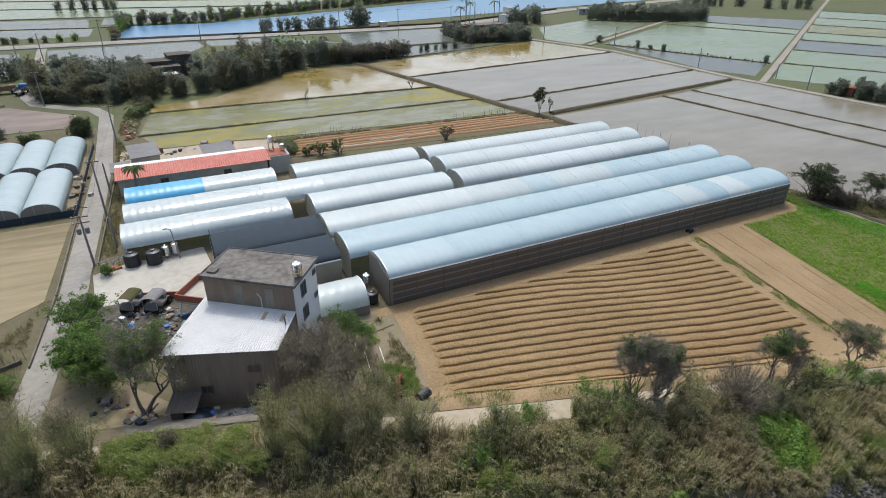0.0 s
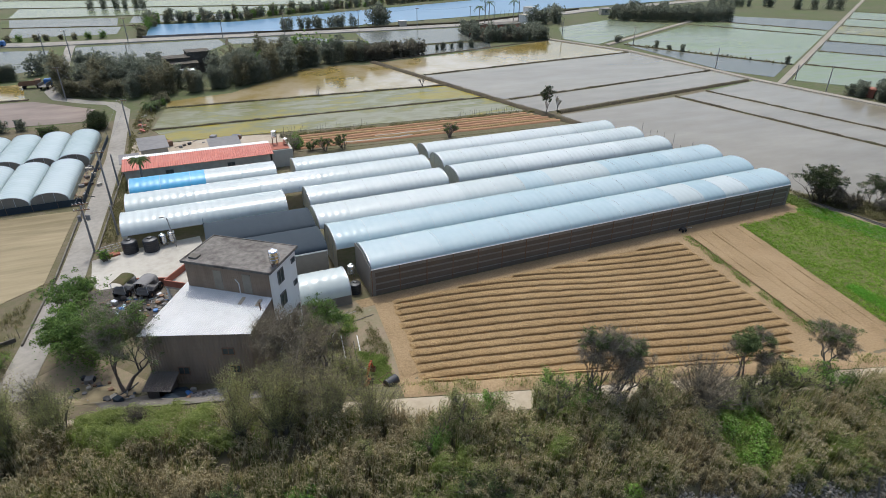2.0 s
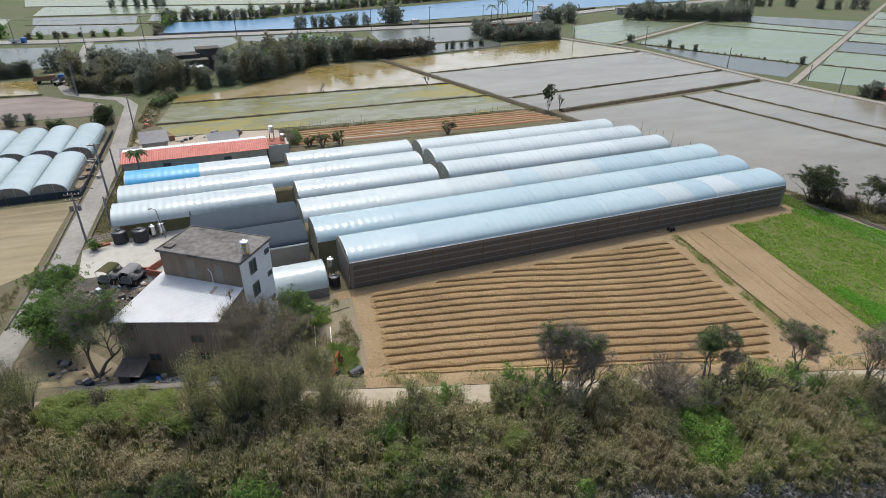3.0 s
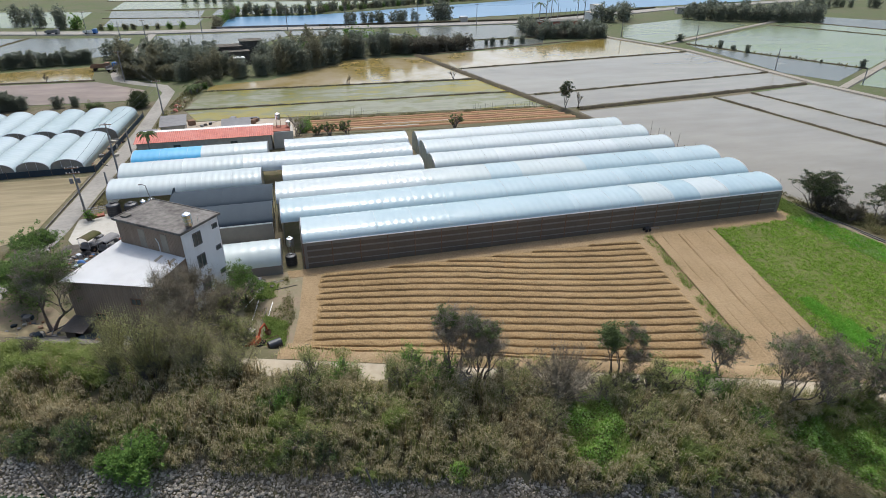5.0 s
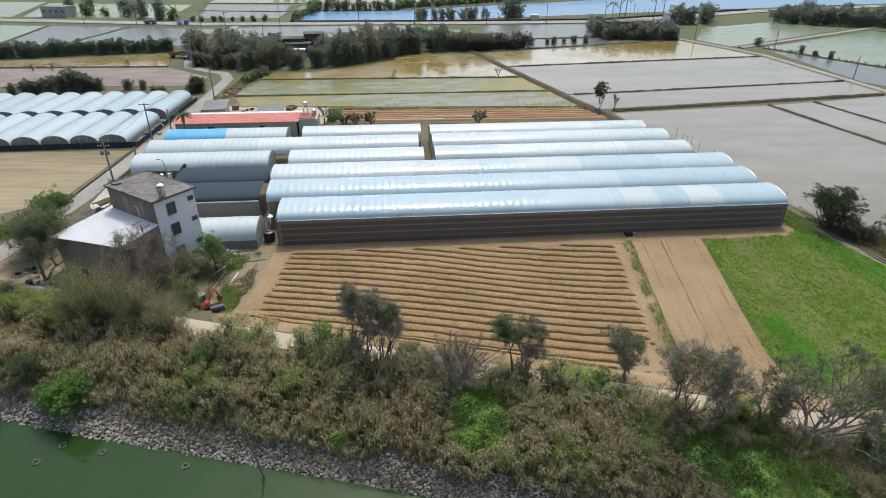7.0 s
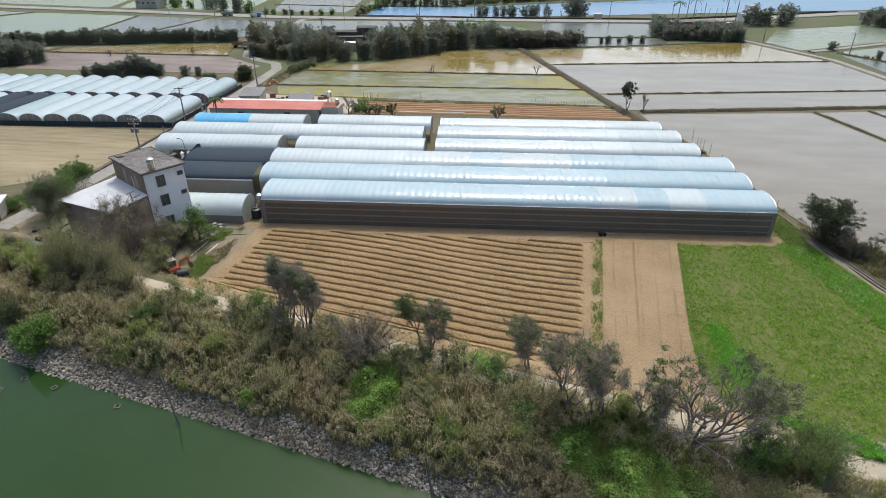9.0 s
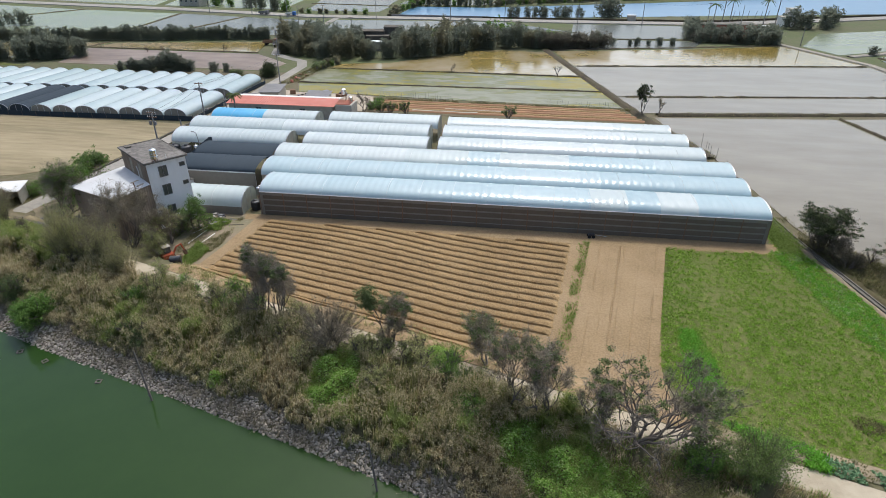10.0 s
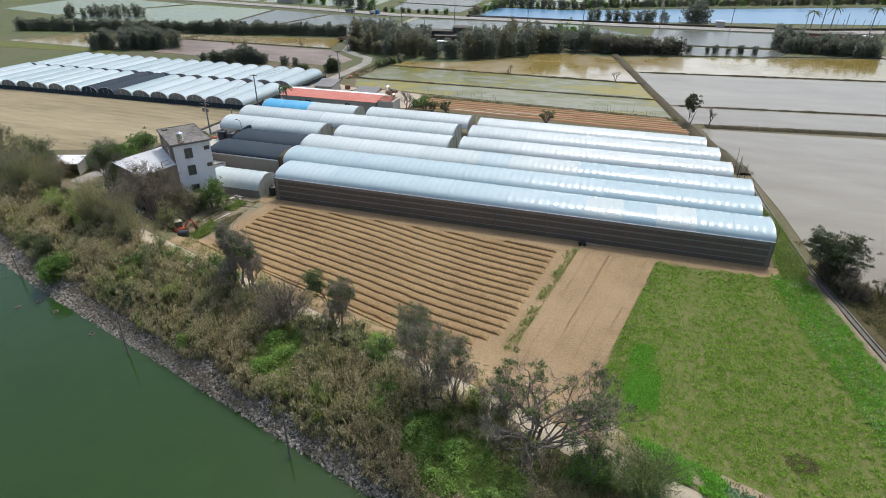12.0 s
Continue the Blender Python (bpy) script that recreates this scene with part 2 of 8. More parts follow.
LEAF_FEATHER = material("feathery_leaf", [(0.16, 0.162, 0.062), (0.26, 0.255, 0.10), (0.36, 0.34, 0.15), (0.45, 0.42, 0.21)], 1.4, 0.3, 0.8, island=0.6, trans=0.5, sharp=0.8)
LEAF_MID = material("mid_leaf", [(0.105, 0.15, 0.045), (0.17, 0.23, 0.07), (0.26, 0.32, 0.115)], 0.9, 0.2, 0.65, island=0.7, trans=0.45, sharp=0.8)
GRAVEL = material("grey_gravel", [(0.10, 0.098, 0.095), (0.19, 0.185, 0.18), (0.30, 0.29, 0.28)], 6, 0.5, 0.95, 0.6, 14, island=0.8, sharp=0.8)
LEAF_GREY = material("dry_leaf", [(0.15, 0.132, 0.082), (0.235, 0.205, 0.125), (0.32, 0.28, 0.18)], 0.9, 0.2, 0.85, island=0.7, trans=0.45, sharp=0.8)
# belt leaves are paler and greyer than life: distance haze mixed into their colour
LEAF_WOOD_HAZE = material("hazed_belt_leaf", [(0.125, 0.142, 0.105), (0.20, 0.215, 0.158), (0.295, 0.30, 0.215)], 0.5, 0.1, 0.85, island=0.7, trans=0.5, sharp=0.8)
LEAF_BELT = material("brownish_belt_leaf", [(0.135, 0.13, 0.082), (0.215, 0.20, 0.125), (0.30, 0.28, 0.175)], 0.5, 0.1, 0.85, island=0.7, trans=0.5, sharp=0.8)
LEAF_THICKET = material("thicket_leaf", [(0.105, 0.096, 0.07), (0.165, 0.15, 0.11), (0.23, 0.21, 0.155)], 0.5, 0.1, 0.85, island=0.7, trans=0.45, sharp=0.8)
REED = material("reed_blade", [(0.151, 0.191, 0.050), (0.255, 0.267, 0.088), (0.365, 0.336, 0.139), (0.441, 0.377, 0.191), (0.522, 0.464, 0.267)], 1.3, 0.14, 0.85, island=0.75, trans=0.5, sharp=0.5, mix=0.6)
REED_DRY = material("dry_reed_blade", [(0.220, 0.180, 0.087), (0.348, 0.284, 0.145), (0.429, 0.348, 0.197), (0.522, 0.441, 0.278)], 1.3, 0.14, 0.85, island=0.75, trans=0.5, sharp=0.5, mix=0.6)
PLUME = material("reed_plume", [(0.285, 0.257, 0.135), (0.42, 0.362, 0.20), (0.55, 0.468, 0.272), (0.68, 0.595, 0.39)], 2.2, 0.16, 0.9, island=0.6, trans=0.5, sharp=0.5, mix=0.65)
PLUME_GREEN = material("green_reed_plume", [(0.21, 0.25, 0.075), (0.32, 0.37, 0.12), (0.46, 0.47, 0.21)], 2.2, 0.16, 0.9, island=0.4, trans=0.5, sharp=0.6, mix=0.65)
FRESH = material("fresh_reed_blade", [(0.155, 0.195, 0.05), (0.25, 0.31, 0.075), (0.37, 0.41, 0.14)], 0.9, 0.14, 0.75, island=0.5, trans=0.55, sharp=0.8)
GRASS = material("grass_blade", [(0.125, 0.175, 0.036), (0.195, 0.265, 0.06), (0.29, 0.345, 0.105)], 0.7, 0.12, 0.7, island=0.5, trans=0.55, sharp=0.8)
WEED = material("weed_blade", [(0.122, 0.232, 0.017), (0.182, 0.322, 0.028), (0.255, 0.392, 0.05), (0.37, 0.44, 0.12)], 0.9, 0.15, 0.7, island=0.6, trans=0.5, sharp=0.8)
CABBAGE = material("cabbage_leaf", [(0.10, 0.19, 0.085), (0.16, 0.27, 0.13), (0.25, 0.36, 0.20)], 2.0, 0.3, 0.6, island=0.6, trans=0.3, sharp=0.8)
LUSH = material("lush_grass", [(0.10, 0.26, 0.02), (0.15, 0.36, 0.03), (0.20, 0.42, 0.06)], 0.7, 0.12, 0.6, island=0.5, trans=0.5, sharp=0.8)
WEEDGROUND = material("weedy_ground", [(0.058, 0.083, 0.013), (0.092, 0.112, 0.024), (0.135, 0.134, 0.046), (0.215, 0.185, 0.094)], 5.0, 0.35, 0.95, 1.0, 10, sharp=0.3, mix=0.8, stretch=(2.4, 0.6, 1))
DIRTY = material("oily_dirt", [(0.05, 0.044, 0.036), (0.10, 0.088, 0.07), (0.19, 0.168, 0.135)], 2.2, 0.5, 0.95, 0.8, 9, sharp=0.4)
ORANGE = material("orange_paint", [(0.32, 0.07, 0.035), (0.45, 0.11, 0.05)], 4, 0.5, 0.6)
CLOTH_BLUE = material("blue_tarpaulin", [(0.03, 0.10, 0.30), (0.06, 0.18, 0.42)], 4, 0.6, 0.5, 0.3)
TYRE = material("rubber", [(0.012, 0.012, 0.012), (0.025, 0.025, 0.025)], 8, 1, 0.8)


# ---- mesh tools ----
class Geo:
    """Vertices and faces of one mesh, in plan units."""

    def __init__(self):
        self.v, self.f = [], []

    def add(self, verts, faces):
        k = len(self.v)
        self.v += [tuple(p) for p in verts]
        self.f += [tuple(i + k for i in f) for f in faces]
        return self

    def box(self, c, s, turn=0.0, ch=0.0):
        """A box with its base centre at c, chamfered uprights and top edge."""
        hx, hy, h = s[0] / 2, s[1] / 2, s[2]
        ch = min(ch, hx * 0.8, hy * 0.8, h * 0.8)
        ca, sa = math.cos(radians(turn)), math.sin(radians(turn))

        def ring(d, z, e):
            x, y = hx - d, hy - d
            return [(c[0] + px * ca - py * sa, c[1] + px * sa + py * ca, c[2] + z)
                    for px, py in ((x - e, -y), (x, -y + e), (x, y - e), (x - e, y), (-x + e, y), (-x, y - e), (-x, -y + e), (-x + e, -y))]

        if ch <= 0:
            p = [(c[0] + a * hx * ca - b * hy * sa, c[1] + a * hx * sa + b * hy * ca, c[2] + z) for z in (0, h) for a, b in ((-1, -1), (1, -1), (1, 1), (-1, 1))]
            return self.add(p, [(3, 2, 1, 0), (4, 5, 6, 7), (0, 1, 5, 4), (1, 2, 6, 5), (2, 3, 7, 6), (3, 0, 4, 7)])
        v = ring(0, 0, ch) + ring(0, h - ch, ch) + ring(ch, h, ch * 0.5)
        f = [tuple(range(7, -1, -1)), tuple(range(16, 24))]
        for r in (0, 8):
            f += [(r + i, r + (i + 1) % 8, r + 8 + (i + 1) % 8, r + 8 + i) for i in range(8)]
        return self.add(v, f)

    def prism(self, poly, z0, z1):
        n = len(poly)
        v = [(x, y, z0) for x, y in poly] + [(x, y, z1) for x, y in poly]
        return self.add(v, [tuple(range(n - 1, -1, -1)), tuple(range(n, 2 * n))] + [(i, (i + 1) % n, n + (i + 1) % n, n + i) for i in range(n)])

    def tube(self, pts, r0, r1=None, seg=6, cap=True):
        r1 = r0 if r1 is None else r1
        pts = [Vector(p) for p in pts]
        v, f, n = [], [], len(pts)
        for i, p in enumerate(pts):
            d = (pts[min(i + 1, n - 1)] - pts[max(i - 1, 0)]).normalized()
            a = d.orthogonal().normalized()
            b = d.cross(a)
            if i and (a.dot(last) < 0.9):
                a = (last - d * last.dot(d)).normalized()
                b = d.cross(a)
            last = a
            r = r0 + (r1 - r0) * i / (n - 1)
            v += [p + r * (math.cos(k * 6.2832 / seg) * a + math.sin(k * 6.2832 / seg) * b) for k in range(seg)]
        for i in range(n - 1):
            f += [(i * seg + k, i * seg + (k + 1) % seg, (i + 1) * seg + (k + 1) % seg, (i + 1) * seg + k) for k in range(seg)]
        if cap:
            f += [tuple(range(seg - 1, -1, -1)), tuple(range((n - 1) * seg, n * seg))]
        return self.add(v, f)

    def lathe(self, c, prof, seg=16):
        v, f = [], []
        for r, z in prof:
            v += [(c[0] + r * math.cos(k * 6.2832 / seg), c[1] + r * math.sin(k * 6.2832 / seg), c[2] + z) for k in range(seg)]
        for i in range(len(prof) - 1):
            f += [(i * seg + k, i * seg + (k + 1) % seg, (i + 1) * seg + (k + 1) % seg, (i + 1) * seg + k) for k in range(seg)]
        f += [tuple(range(seg - 1, -1, -1)), tuple(range((len(prof) - 1) * seg, len(prof) * seg))]
        return self.add(v, f)

    def loft(self, line, prof, z=lambda x, y: 0.0, wob=0.0):
        """A profile of (offset, height) drawn along a line on the ground."""
        v, f, n, m = [], [], len(line), len(prof)
        for i, p in enumerate(line):
            a, b = Vector(line[max(i - 1, 0)]), Vector(line[min(i + 1, n - 1)])
            d = (b - a).normalized()
            for o, h in prof:
                x, y = p[0] - d.y * o, p[1] + d.x * o
                w = wob * noise.noise(Vector((x * 0.6, y * 0.6, 3.1))) if h > 0 else 0
                v.append((x, y, z(x, y) + h + w))
        for i in range(n - 1):
            f += [(i * m + k + 1, i * m + k, (i + 1) * m + k, (i + 1) * m + k + 1) for k in range(m - 1)]
        return self.add(v, f)


def mesh_of(name, g, mats, smooth=False):
    me = bpy.data.meshes.new(name)
    if isinstance(g, Geo):
        me.from_pydata([(x * S, y * S, z * S) for x, y, z in g.v], [], g.f)
    else:
        v, f = g
        me.vertices.add(len(v))
        me.vertices.foreach_set("co", (np.asarray(v, dtype=np.float32) * S).ravel())
        k = f.shape[1]
        me.loops.add(f.size)
        me.loops.foreach_set("vertex_index", f.astype(np.int32).ravel())
        me.polygons.add(len(f))
        me.polygons.foreach_set("loop_start", np.arange(0, f.size, k, dtype=np.int32))
        me.update(calc_edges=True)
    for m in (mats if isinstance(mats, (list, tuple)) else [mats]):
        me.materials.append(m)
    if smooth:
        me.polygons.foreach_set("use_smooth", [True] * len(me.polygons))
    me.update()
    return me


def part(name, g, mat, parent=None, label="", smooth=False):
    ob = new(name, mesh_of(name, g, mat, smooth))
    ob.parent = parent
    return tagged(ob, label)


def share(name, me, parent, at=(0, 0, 0), turn=0.0, scale=(1, 1, 1)):
    """One more piece on a mesh that others use too."""
    ob = new(name, me)
    ob.parent = parent
    ob.matrix_basis = Matrix.LocRotScale(Vector(at) * S, Euler((0, 0, radians(turn))), scale)
    return ob


def thing(name, label, category, at=(0, 0, 0), turn=0.0, group="", kind=""):
    ob = new(name)
    ob.empty_display_size = 0.2
    ob.matrix_basis = Matrix.LocRotScale(Vector(at) * S, Euler((0, 0, radians(turn))), None)
    return tagged(ob, label, category, group, kind)


def solo(name, g, mat, label, category, group="", kind="", smooth=False):
    return tagged(part(name, g, mat, None, "", smooth), label, category, group, kind)


def spot(x, y, z=0.0, turn=0.0, scale=1.0):
    return Matrix.LocRotScale(Vector((x, y, z)) * S, Euler((0, 0, radians(turn))), (scale,) * 3)


# ---- ground ----
def path_y(x):
    return 32.3 - 0.285 * x


def bank(x, y):
    """Distance from the middle of the embankment path, positive towards the fields."""
    return (y - path_y(x)) * 0.9617


def step(a, b, t):
    t = min(1.0, max(0.0, (t - a) / (b - a)))
    return t * t * (3 - 2 * t)


LEVEE = 1.9


def ground_z(x, y):
    n = bank(x, y)
    if n >= 1.8:
        z = LEVEE * (1 - step(1.8, 5.6, n))
    elif n >= -1.8:
        z = LEVEE
    elif n >= -7.4:
        z = LEVEE - (LEVEE + 0.3) * (-1.8 - n) / 5.6
    else:
        z = -0.3 - (-7.4 - n) * (0.59 + 0.0085 * min(52.0, max(0.0, x - 8.0)))
    z = max(z, -4.0)
    if 1.9 < abs(n) < 7.2:
        z += 0.10 * noise.noise(Vector((x * 0.5, y * 0.5, 0))) * min(1, abs(n) - 1.9, 7.2 - abs(n))
    if y > 249 + 0.25 * abs(x - 20) ** 1.0 * (x > 20) and y < 292 + 0.45 * max(0, x - 20) and x > -16:
        z = -2.0
    return z


def spaced(stops):
    out = []
    for (a, s), (b, _) in zip(stops, stops[1:]):
        out += list(np.arange(a, b, s))
    return out + [stops[-1][0]]


def ground_sheet():
    xs = spaced([(-3000, 500), (-500, 60), (-80, 6), (-32, 1.0), (104, 6), (200, 20), (500, 500), (3000, 1)])
    ys = spaced([(-3000, 500), (-500, 60), (-60, 6), (-12, 0.8), (58, 6), (230, 4), (430, 50), (800, 500), (4000, 1)])
    v = [(x, y, ground_z(x, y)) for y in ys for x in xs]
    m = len(xs)
    f = np.array([(j * m + i, j * m + i + 1, (j + 1) * m + i + 1, (j + 1) * m + i) for j in range(len(ys) - 1) for i in range(m - 1)])
    ob = part("ground", (np.array(v), f), [EARTH, FARLAND], None, "weedy brown earth of the farm and the river bank", True)
    far = [1 if v[q[0]][1] > 128 or v[q[0]][0] > 118 or v[q[0]][0] < -60 else 0 for q in f]
    ob.data.polygons.foreach_set("material_index", far)
    return tagged(ob, "", "ground", "", "structure")


ground_sheet()


def sheet(name, poly, mat, label, category, z=0.03, kind="structure"):
    g = Geo()
    g.prism(poly, z - 0.15, z)
    return solo(name, g, mat, label, category, "", kind)


def along(a, b, n):
    return [(a[0] + (b[0] - a[0]) * i / n, a[1] + (b[1] - a[1]) * i / n) for i in range(n + 1)]


def polyline(pts, stepsize=2.0):
    out = []
    for a, b in zip(pts, pts[1:]):
        k = max(1, int(math.dist(a, b) / stepsize))
        out += along(a, b, k)[:-1]
    return out + [pts[-1]]


# near river and the water beyond the main road
g = Geo()
g.add([(-900, 300, -1.75), (-900, -900, -1.75), (900, -900, -1.75), (900, -218, -1.75), (110, -8, -1.75), (40, 14, -1.75), (-60, 44, -1.75)], [(0, 1, 2, 3, 4, 5, 6)])
solo("water", g, RIVER, "dark green still river water along the stone bank", "river", "", "structure")
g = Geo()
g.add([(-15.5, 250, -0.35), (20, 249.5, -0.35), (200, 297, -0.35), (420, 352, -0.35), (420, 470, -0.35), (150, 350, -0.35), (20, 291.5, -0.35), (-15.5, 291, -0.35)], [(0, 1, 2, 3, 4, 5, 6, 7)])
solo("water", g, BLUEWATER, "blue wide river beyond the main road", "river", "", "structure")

# embankment path
g = Geo()
g.loft([(x, path_y(x)) for x in np.arange(-13, 130, 1.0)], [(-1.05, -0.1), (-1.0, 0.05), (0, 0.07), (1.0, 0.05), (1.05, -0.1)], ground_z)
solo("path", g, PATHWAY, "pale concrete path along the top of the river bank", "path", "", "structure")

# roads
g = Geo()
g.loft(polyline([(-16, 34), (-15.3, 44), (-14.6, 52), (-13.6, 63), (-13.2, 85), (-13.0, 105), (-13.6, 122), (-14.2, 138), (-17, 145), (-23, 149), (-29, 154), (-32, 163), (-33, 185), (-37.5, 230), (-38, 238)]), [(-1.4, -0.1), (-1.35, 0.05), (0, 0.09), (1.35, 0.05), (1.4, -0.1)])
solo("road", g, ASPHALT, "narrow worn grey farm road beside the tunnels", "road", "", "structure")
g = Geo()
g.loft(polyline([(-260, 275), (-122, 254), (-50, 241), (0, 242), (60, 242), (118, 245), (150, 258), (200, 280), (420, 340)], 6), [(-4.2, -0.2), (-4.0, 0.35), (0, 0.42), (4.0, 0.35), (4.2, -0.2)])
solo("road", g, ASPHALT, "two-lane grey main road on a low bank", "road", "", "structure")
g = Geo()
g.loft(polyline([(127.0, 200), (141, 165), (144.5, 115), (151, 78), (164, 10)], 4), [(-1.3, -0.2), (-1.0, 0.3), (1.0, 0.3), (1.3, -0.2)])
solo("road", g, TRACK, "pale concrete farm track between the flooded fields", "road", "", "structure")
g = Geo()
g.loft(polyline([(141, 178.5), (209, 217.5), (260, 247)], 6), [(-1.3, -0.2), (-1.0, 0.3), (1.0, 0.3), (1.3, -0.2)])
solo("road", g, TRACK, "pale concrete farm track between the flooded fields", "road", "", "structure")
g = Geo()
g.loft(polyline([(147, 109), (250, 173.5), (368, 247.5), (500, 330)], 6), [(-1.2, -0.2), (-0.9, 0.3), (0.9, 0.3), (1.2, -0.2)])
solo("road", g, TRACK, "long straight concrete farm track", "road", "", "structure")

# flooded fields
def paddy(poly, mat, label):
    return sheet("water", poly, mat, label, "paddy", 0.06)


paddy([(-4.0, 110.6), (8, 110.6), (25, 109.4), (68.4, 108.2), (64.9, 121.8), (-7.6, 119.4)], ALGAE, "flooded paddy with patchy green algae")
paddy([(-7.8, 120.2), (64.7, 122.6), (61.0, 136.9), (-5.8, 136.4)], ALGAE, "flooded paddy with patchy green algae")
paddy([(-5.8, 137.2), (60.6, 138.2), (51.8, 170.5), (38, 172.5), (27, 168.5), (20, 160), (9, 147), (-5.2, 143)], BROWNWATER, "flooded paddy of brown water with a green cast")
paddy([(59.3, 151.8), (139.4, 164.0), (127.2, 195.6), (98, 184), (54.2, 173.2)], BROWNWATER, "flooded paddy of brown water")
paddy([(67.9, 118.7), (142.2, 129.9), (139.6, 163.0), (59.6, 150.5)], MUDWATER, "flooded paddy of grey muddy water")
paddy([(71.5, 105.2), (143.2, 116.8), (142.3, 128.9), (68.2, 117.6)], MUDWATER, "flooded paddy of grey muddy water")
paddy([(75.0, 102.3), (109.0, 106.8), (119.4, 60), (130, 12), (100, 0), (98, 2), (87.6, 40), (83.6, 55), (82.2, 66), (79.9, 79), (75.6, 93), (73.8, 102.2)], MUDWATER, "wide flooded paddy of grey muddy water")
paddy([(110.0, 107.0), (121.0, 109.0), (131.0, 67), (143, 12), (131, 12), (120.3, 60)], MUDWATER, "flooded paddy of grey muddy water")
paddy([(122.0, 109.3), (143.3, 114.2), (149.5, 78), (163, 12), (144, 12), (132, 67)], MUDWATER, "flooded paddy of grey muddy water")
paddy([(146.0, 128), (152.5, 116), (172.5, 128.4), (147.5, 175)], FARWATER, "flooded strip of paddy beside the track")
paddy([(149.5, 179.5), (175, 128.6), (241, 169.8), (213, 215)], GREENWATER, "green flooded paddy with young rice")
paddy([(214.5, 216), (243, 171.0), (257, 179.8), (231, 224.5)], GREENWATER, "green flooded paddy with young rice")
paddy([(233, 225.5), (259, 181.0), (294, 203), (256, 240)], FARWATER, "flooded paddy of pale water")
paddy([(134, 196), (139, 181), (205, 219), (190, 243), (150, 226)], GREENWATER, "green flooded paddy with young rice")
EDGE = [(153.5, 111.4), (178, 126.8), (205, 143.7), (230, 159.4), (253, 173.8), (280, 190.7), (310, 209.5), (345, 231.5)]
for k, (p, q) in enumerate(zip(EDGE, EDGE[1:])):
    paddy([(p[0] + 0.7, p[1]), (q[0] - 0.7, q[1]), (q[0] + 29, q[1] - 40), (p[0] + 30.4, p[1] - 40)], (GREENWATER, GREENWATER, FARWATER, GREENWATER, ALGAE)[k % 5], "flooded paddy with young rice")
paddy([(-12, 196), (-31, 193), (-36, 232), (10, 236), (12, 224), (0, 200)], FARWATER, "flooded paddy behind the trees")
paddy([(14, 224), (12, 236), (36, 236), (60, 215)], FARWATER, "flooded paddy behind the trees")
paddy([(60, 200), (62, 236), (108, 238), (112, 218), (100, 205)], FARWATER, "flooded paddy by the main road")
paddy([(52, 176), (98, 186), (104, 200), (60, 198)], FARWATER, "flooded paddy with a row of bushes")
paddy([(-20, 141), (-34, 153), (-92, 153.5), (-84, 131), (-21, 131)], MUD, "drained paddy of pinkish wet mud")
paddy([(-36, 156), (-40, 174), (-90, 164), (-92, 156)], BROWNWATER, "flooded paddy of brown water")
paddy([(-94, 156), (-92, 164), (-132, 157), (-148, 132), (-104, 131)], BROWNWATER, "flooded paddy of brown water")
paddy([(-40, 193), (-43, 228), (-78, 234), (-82, 198), (-48, 187)], FARWATER, "flooded paddy")
paddy([(-84, 198), (-80, 234), (-112, 240), (-104, 197), (-90, 192)], FARWATER, "flooded paddy")
paddy([(-106, 196), (-114, 240), (-165, 246), (-190, 190), (-150, 168)], GREENWATER, "green flooded paddy")
paddy([(-168, 246), (-193, 190), (-240, 200), (-250, 262)], GREENWATER, "green flooded paddy")
paddy([(-26, 262), (-62, 262), (-66, 290), (-26, 284)], FARWATER, "flooded paddy beyond the main road")
paddy([(-28, 288), (-68, 294), (-74, 322), (-30, 318)], FARWATER, "flooded paddy beyond the main road")
paddy([(-24, 296), (18, 298), (40, 322), (-24, 322)], FARWATER, "flooded paddy beyond the river")
paddy([(-76, 330), (-20, 328), (40, 330), (60, 350), (-80, 372)], GREENWATER, "flooded paddy in the distance")
paddy([(-90, 378), (70, 358), (100, 384), (-100, 420)], GREENWATER, "flooded paddy in the distance")
paddy([(-110, 428), (110, 392), (150, 430), (-120, 480)], GREENWATER, "flooded paddy in the distance")
paddy([(-82, 320), (-74, 262), (-140, 270), (-160, 330)], GREENWATER, "flooded paddy beyond the main road")
paddy([(-165, 335), (-145, 270), (-260, 290), (-280, 350)], GREENWATER, "flooded paddy beyond the main road")

sheet("ground", [(-10.8, 96), (15.2, 97), (15.8, 108.6), (8, 110.2), (-4.4, 110.2), (-10.6, 113)], DIRT, "pale bare yard behind the red roof", "yard", 0.05)
sheet("ground", [(-90, 126), (-150, 121), (-170, 142), (-148, 130), (-100, 129)], WEEDGROUND, "strip of bright green grass", "grass", 0.05)
sheet("ground", [(-15.6, 82.5), (-16.2, 62), (-26, 54), (-39, 49.2), (-130, 22), (-140, 82.5)], FALLOW, "dry tan fallow field beside the road", "field", 0.05)
sheet("ground", [(15.5, 97.2), (72.4, 95), (69.5, 106.5), (16.5, 107.4)], EARTH, "weedy vegetable plot", "field", 0.05)
strip, rows_ = Geo(), 70
v = []
